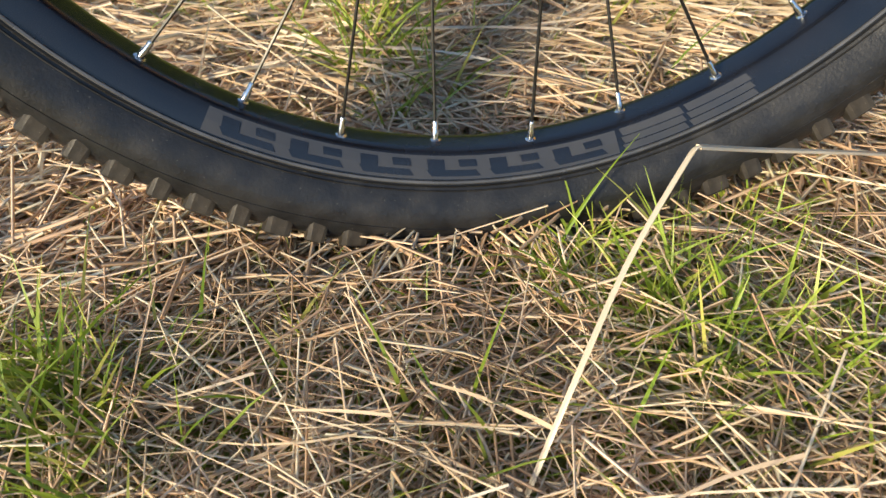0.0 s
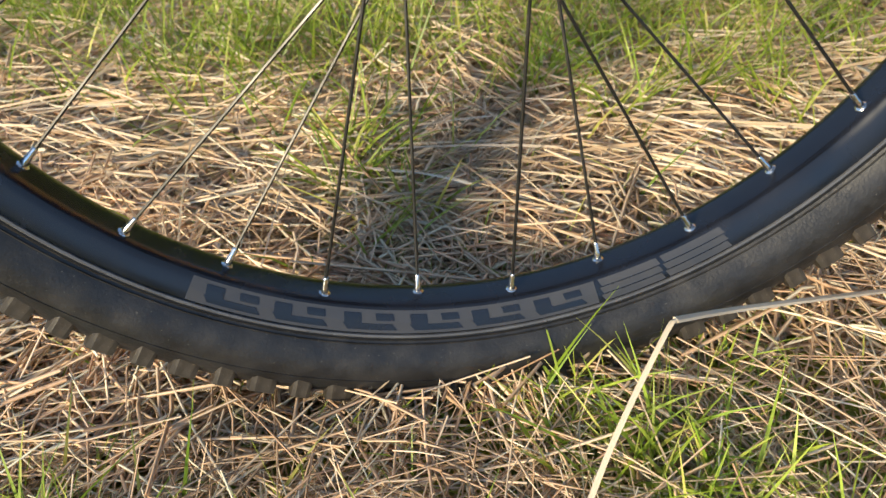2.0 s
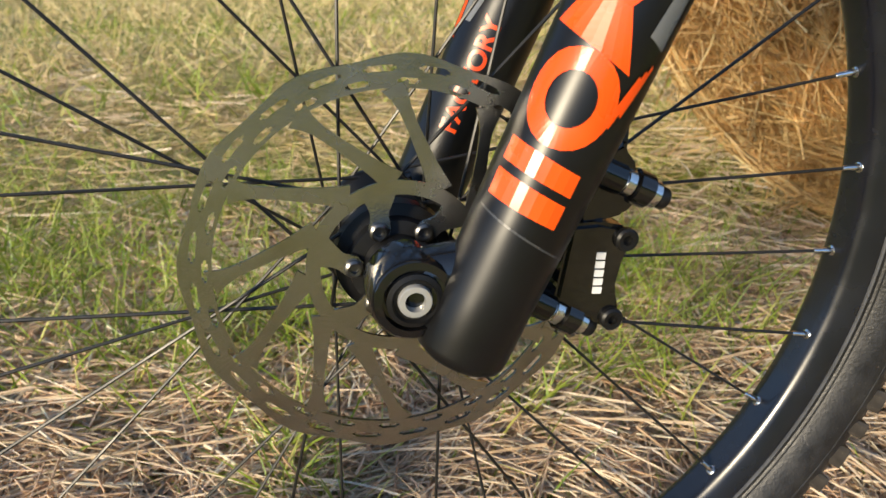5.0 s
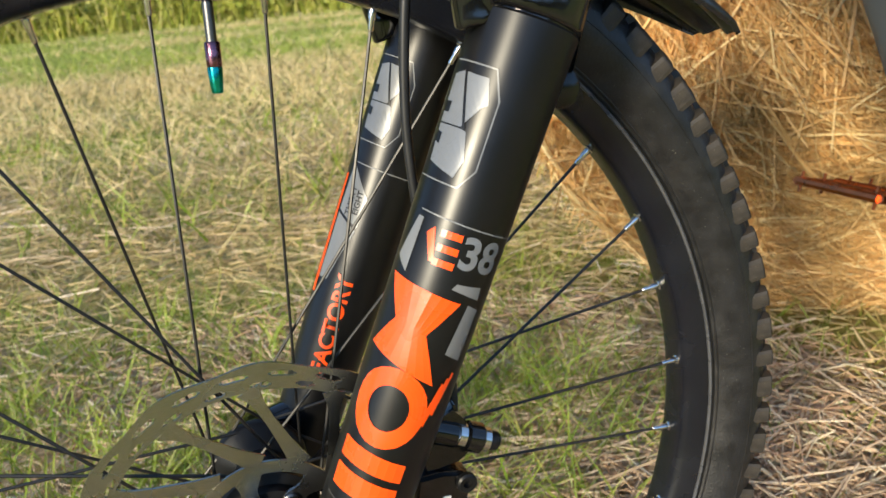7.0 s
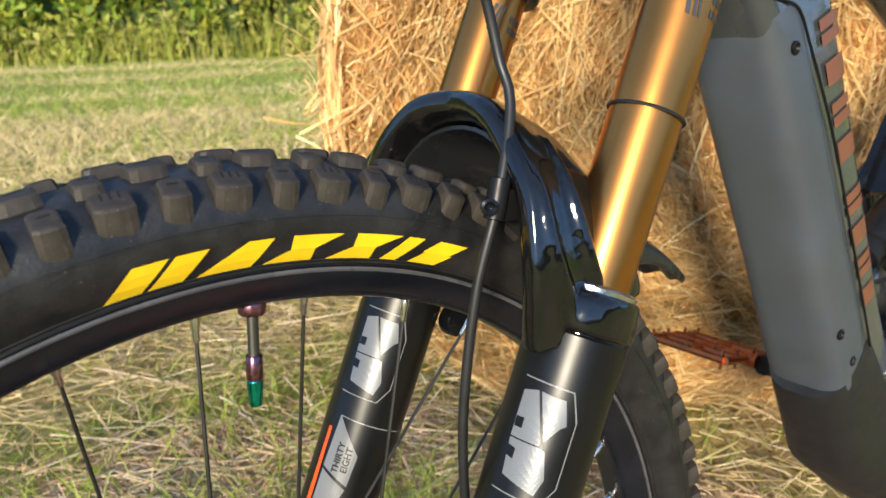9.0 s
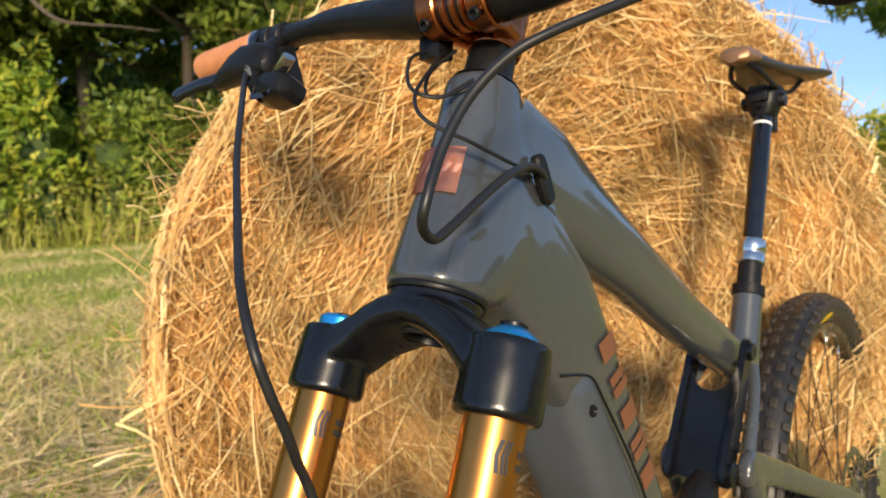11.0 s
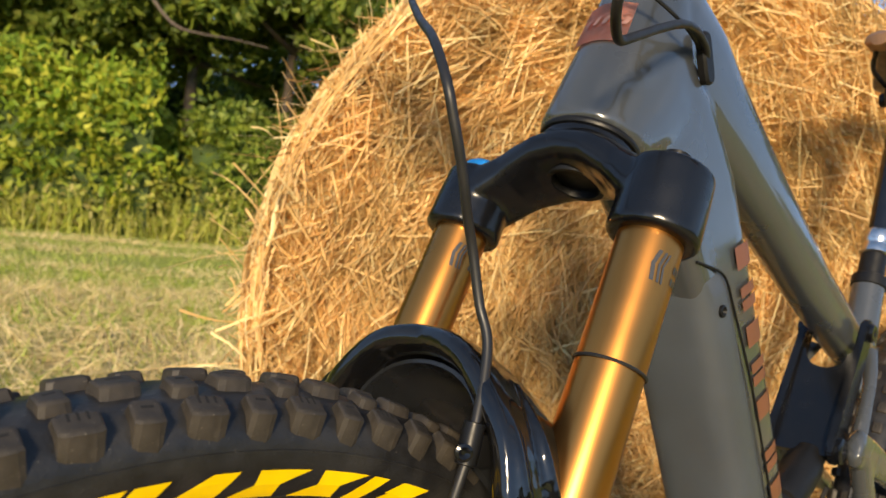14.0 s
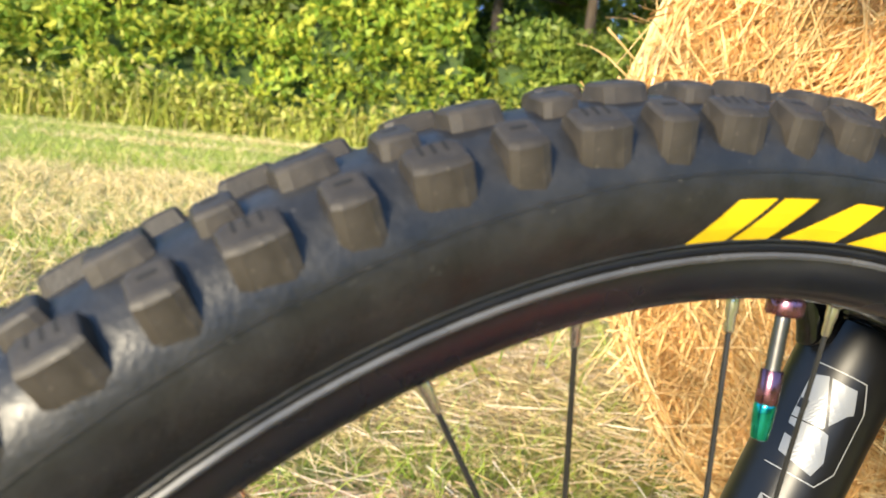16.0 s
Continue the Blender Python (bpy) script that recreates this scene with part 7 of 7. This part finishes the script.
part("saddle_nose", loft(bmesh.new(), [((x, 0.0, z), (0, 1, 0), w, (0.1, 0, 1), h, 2.4) for x, z, w, h in ((0.8365, 0.840, 0.0085, 0.0075), (0.8445, 0.844, 0.0197, 0.0116), (0.870, 0.8485, 0.0226, 0.0125), (0.890, 0.8495, 0.0238, 0.0112))], 28), M_SADDLENOSE, saddle, "bronze sheen on the saddle nose")
for y in (-0.022, 0.022):
    part("saddle_rail", sweep(bmesh.new(), smooth_line([(0.868, y * 0.5, 0.838), (0.900, y, 0.826), (0.950, y, 0.822), (1.02, y, 0.826), (1.060, y * 1.4, 0.852)], 5), 0.0035, 8), M_BLACK, saddle)

# rear suspension
LK0, LK1 = Vector((0.777, 0, 0.456)), Vector((0.700, 0, 0.318))
LK_D = (LK1 - LK0).normalized()
LK_N = Vector((LK_D.z, 0, -LK_D.x))
bm = bmesh.new()
for y in (-1, 1):
    rim_pts = []
    for u, w in ((-0.014, -0.006), (-0.014, 0.008), (-0.004, 0.015), (0.030, 0.013), (0.090, 0.016), (0.150, 0.020), (0.165, 0.016), (0.170, 0.004), (0.166, -0.008), (0.150, -0.014), (0.060, -0.011), (0.010, -0.010)):
        rim_pts.append(LK0 + LK_D * u + LK_N * w + Vector((0, y * 0.0275, 0)))
    prism(bm, rim_pts, (0, 0, 0), (0, y * 0.0085, 0))
bmesh.ops.bevel(bm, geom=list(bm.edges), offset=0.0016, segments=2, affect="EDGES")
web = [(-0.0275, 0.165), (0.0275, 0.165), (0.0275, 0.034)] + [(0.0225 * math.cos(q), 0.036 + 0.022 * math.sin(q)) for q in (math.pi * k / 12 for k in range(13))] + [(-0.0275, 0.034)]
prism(bm, [LK0 + LK_D * v + LK_N * 0.002 + Vector((0, u, 0)) for u, v in web], (0, 0, 0), LK_N * 0.007)
link = part("rocker_link", bm, M_CROWN, bike, "black forged suspension rocker link")
for p, r in ((LK0, 0.011), (LK0 + LK_D * 0.152, 0.014)):
    for y in (-1, 1):
        part("pivot_bolt", lathe(bmesh.new(), [(0.0005, 0.0042), (0.0035, 0.0042), (0.0040, 0.0062), (r * 0.86, 0.0064), (r, 0.0050), (r, -0.006)], p + Vector((0, y * 0.0345, 0)), (0, y, 0), 20), M_CROWN, link, "dark hollow pivot bolt")
for y in (-1, 1):
    part("frame_strut", sweep(bmesh.new(), smooth_line([(0.800, y * 0.030, 0.436), (0.772, y * 0.041, 0.400), (0.735, y * 0.044, 0.335)], 4), [0.009, 0.0085, 0.008, 0.0075, 0.007, 0.007, 0.0075, 0.008, 0.009], 12, flat=0.7), M_FRAME, bike, "slim grey frame strut beside the link")
shock = part("rear_shock", lathe(bmesh.new(), [(0.010, -0.012), (0.016, -0.010), (0.016, 0.006), (0.0195, 0.008), (0.0205, 0.020), (0.0205, 0.060), (0.0195, 0.072), (0.0165, 0.074), (0.0160, 0.086), (0.0125, 0.088), (0.0125, 0.120), (0.010, 0.121)], (0.632, -0.004, 0.262), (0.80, -0.05, 0.60), 26), M_BLACK, bike, "black rear shock absorber in the frame")
part("shock_can", lathe(bmesh.new(), [(0.004, 0.0), (0.0145, 0.001), (0.0160, 0.004), (0.0160, 0.050), (0.0145, 0.054), (0.006, 0.056)], (0.668, -0.018, 0.250), (0.95, -0.05, 0.06), 24), M_GLOSS, shock, "glossy black piggyback can")
part("shock_dial", lathe(bmesh.new(), [(0.0165, 0.014), (0.0172, 0.015), (0.0172, 0.020), (0.0165, 0.021)], (0.668, -0.018, 0.250), (0.95, -0.05, 0.06), 24), M_SILVER, shock, "silver ring on the shock can")
part("shock_mark", sweep(bmesh.new(), smooth_line([(0.655, -0.024, 0.276), (0.664, -0.026, 0.262), (0.668, -0.027, 0.246)], 4), 0.0011, 8), M_PINK, shock, "small pink dial mark")
for pts in ([(0.640, -0.026, 0.222), (0.668, -0.032, 0.216), (0.705, -0.036, 0.232), (0.740, -0.038, 0.262), (0.752, -0.040, 0.300)], [(0.652, 0.010, 0.238), (0.690, 0.004, 0.222), (0.735, -0.004, 0.236), (0.760, -0.010, 0.275)]):
    part("control_cable", sweep(bmesh.new(), smooth_line(pts, 6), 0.0026, 8), M_HOSE, bike, "thin black control cable")
bm = bmesh.new()
for y in (-1, 1):
    secs = [((0.716, y * 0.046, 0.330), 0.012, 0.008), ((0.724, y * 0.046, 0.328), 0.022, 0.0095), ((0.765, y * 0.046, 0.320), 0.021, 0.010), ((0.830, y * 0.047, 0.303), 0.018, 0.010), ((0.96, y * 0.060, 0.262), 0.015, 0.010), ((1.12, y * 0.072, 0.214), 0.0145, 0.010), ((1.245, y * 0.078, 0.165), 0.018, 0.009)]
    loft(bm, [(c, (0.36, 0, 0.93), a, YV, b, 2.8) for c, a, b in secs], 18)
    secs = [((0.790, y * 0.042, 0.095), 0.024, 0.012), ((0.860, y * 0.050, 0.110), 0.020, 0.011), ((0.98, y * 0.064, 0.122), 0.016, 0.011), ((1.12, y * 0.074, 0.130), 0.015, 0.010), ((1.240, y * 0.079, 0.138), 0.018, 0.009)]
    loft(bm, [(c, (-0.1, 0, 1), a, YV, b, 2.8) for c, a, b in secs], 18)
    secs = [((0.738, y * 0.046, 0.326), 0.020, 0.010), ((0.790, y * 0.046, 0.240), 0.019, 0.010), ((0.885, y * 0.052, 0.112), 0.020, 0.011)]
    loft(bm, [(c, (0.97, 0, 0.2), a, YV, b, 2.8) for c, a, b in secs], 18)
blended(part("swingarm", bm, M_FRAME, bike, "grey carbon rear triangle", angle=50), 0.0035, 4)

# cranks and pedals
bm = bmesh.new()
for y in (-1, 1):
    px, pz = (0.625, 0.118) if y > 0 else (0.935, 0.022)
    loft(bm, [((0.780, y * 0.066, 0.070), (0, 0, 1), 0.017, YV, 0.009, 3), ((0.780 + (px - 0.780) * 0.5, y * 0.076, 0.070 + (pz - 0.070) * 0.5), (0, 0, 1), 0.012, YV, 0.008, 3), ((px, y * 0.082, pz), (0, 0, 1), 0.013, YV, 0.009, 3)], 16)
lathe(bm, [(0.014, -0.075), (0.014, 0.075)], (0.780, 0, 0.070), (0, 1, 0), 20)
crank = part("crank", bm, M_BLACK, bike, "black crank arms")


def pedal(px, pz, sgn, tilt):
    t = Matrix.Rotation(tilt, 3, "Y")
    o = Vector((px, sgn * 0.150, pz))
    p = part("pedal", sweep(bmesh.new(), [o + Vector((0, -sgn * 0.062, 0)), o + Vector((0, sgn * 0.045, 0))], 0.008, 12), M_COPPER, bike, "copper anodised flat pedal with pins")
    for x in (-0.048, -0.016, 0.018, 0.048):
        part("pedal_bar", sweep(bmesh.new(), [o + t @ Vector((x, -0.050, 0)), o + t @ Vector((x * 0.96, 0.050, 0))], 0.0055, 8, flat=0.9), M_COPPER, p)
    for y in (-0.050, 0.0, 0.050):
        part("pedal_bar", sweep(bmesh.new(), [o + t @ Vector((-0.050, y, 0)), o + t @ Vector((0.050, y, 0))], 0.0060, 8, flat=0.8), M_COPPER, p)
    for x in (-0.048, -0.018, 0.018, 0.048):
        for y in (-0.046, 0.046):
            bm = bmesh.new()
            sweep(bm, [o + t @ Vector((x, y, -0.011)), o + t @ Vector((x, y, 0.011))], 0.0018, 6)
            part("pedal_pin", bm, M_COPPER, p)
    return p


pedal(0.625, 0.118, 1, radians(8))
pedal(0.935, 0.022, -1, radians(8))

# -- rear wheel --
RW = Vector((1.252, 0.0, 0.165))
bm = lathe(bmesh.new(), tyre_profile(), RW, (0, 1, 0), 96, closed=True)
rear_tyre = part("rear_tyre", bm, M_RUBBER, bike, "knobbly black rear tyre with yellow mark", angle=60)
for sgn in (-1, 1):
    for k in range(72):
        th = 2 * math.pi * k / 72
        for me, y, r, lean in ((BIG if k % 2 else SMALL, sgn * 0.0265, 0.3465, -sgn * radians(40)), (MID_A, sgn * 0.0095, 0.3556, -sgn * radians(8))):
            ob = new("tread_knob", me)
            ob.parent = rear_tyre
            m = knob_pose(th + (0.02 if y > 0 else 0), y, r, lean)
            m.translation += RW
            ob.matrix_local = m
bm = bmesh.new()
for a, b in ((108, 105.6), (105, 103), (102.4, 100.2), (99.6, 97.4), (96.8, 96), (95.4, 93.4)):
    wheel_patch(bm, [(a, R0), (b, R0), (b - 1.2, R1), (a - 1.2, R1)], tyre_surface)
bm.transform(Matrix.Translation(RW))
part("yellow_mark", bm, M_YELLOW, rear_tyre, smooth=False)
bm = lathe(bmesh.new(), [(RIM_IN, -0.006), (RIM_IN + 0.0045, -0.0165), (0.3086, -0.0196), (0.3105, -0.0170), (0.3040, 0.0), (0.3105, 0.0170), (0.3086, 0.0196), (RIM_IN + 0.0045, 0.0165), (RIM_IN, 0.006)], RW, (0, 1, 0), 120, closed=True)
rear_rim = part("rear_rim", bm, M_RIM, bike, "satin black rear rim", angle=50)
for k in range(32):
    th = radians(11.25 * k + 4)
    left = k % 2 == 1
    sgn = 1 if ((k + 1) // 2) % 2 == 1 else -1
    hub_th = th + sgn * radians(72)
    top = RW + Vector((RIM_IN * math.cos(th), -0.0035 if left else 0.0035, RIM_IN * math.sin(th)))
    end = RW + Vector((0.028 * math.cos(hub_th), -0.032 if left else 0.026, 0.028 * math.sin(hub_th)))
    d = (end - top).normalized()
    ob = linked("nipple", NIPPLE, None, rear_rim)
    ob.matrix_local = Matrix.Translation(top - d * 0.0006) @ d.to_track_quat("Z", "Y").to_matrix().to_4x4()
    part("spoke", sweep(bmesh.new(), [top + d * 0.011, end], 0.00098, 6), M_SPOKE, rear_rim)
part("rear_hub", lathe(bmesh.new(), [(0.010, -0.072), (0.017, -0.070), (0.018, -0.046), (0.030, -0.036), (0.030, -0.028), (0.017, -0.020), (0.017, 0.015), (0.030, 0.024), (0.030, 0.030), (0.022, 0.040), (0.022, 0.070), (0.010, 0.072)], RW, (0, 1, 0), 30), M_BLACK, bike, "black rear hub")
build_rotor(bike, (RW.x, -0.052, RW.z), 0.100, "steel rear brake rotor", 0.4)
bm = bmesh.new()
for k, r in enumerate((0.100, 0.088, 0.076, 0.066, 0.056, 0.047, 0.040)):
    n = int(r * 500)
    lathe(bm, [(r - 0.010, 0.034 + 0.0042 * k), (r, 0.0342 + 0.0042 * k), (r, 0.0358 + 0.0042 * k), (r - 0.010, 0.036 + 0.0042 * k)], RW, (0, 1, 0), 40)
part("cassette", bm, M_STEEL, bike, "steel gear cassette")
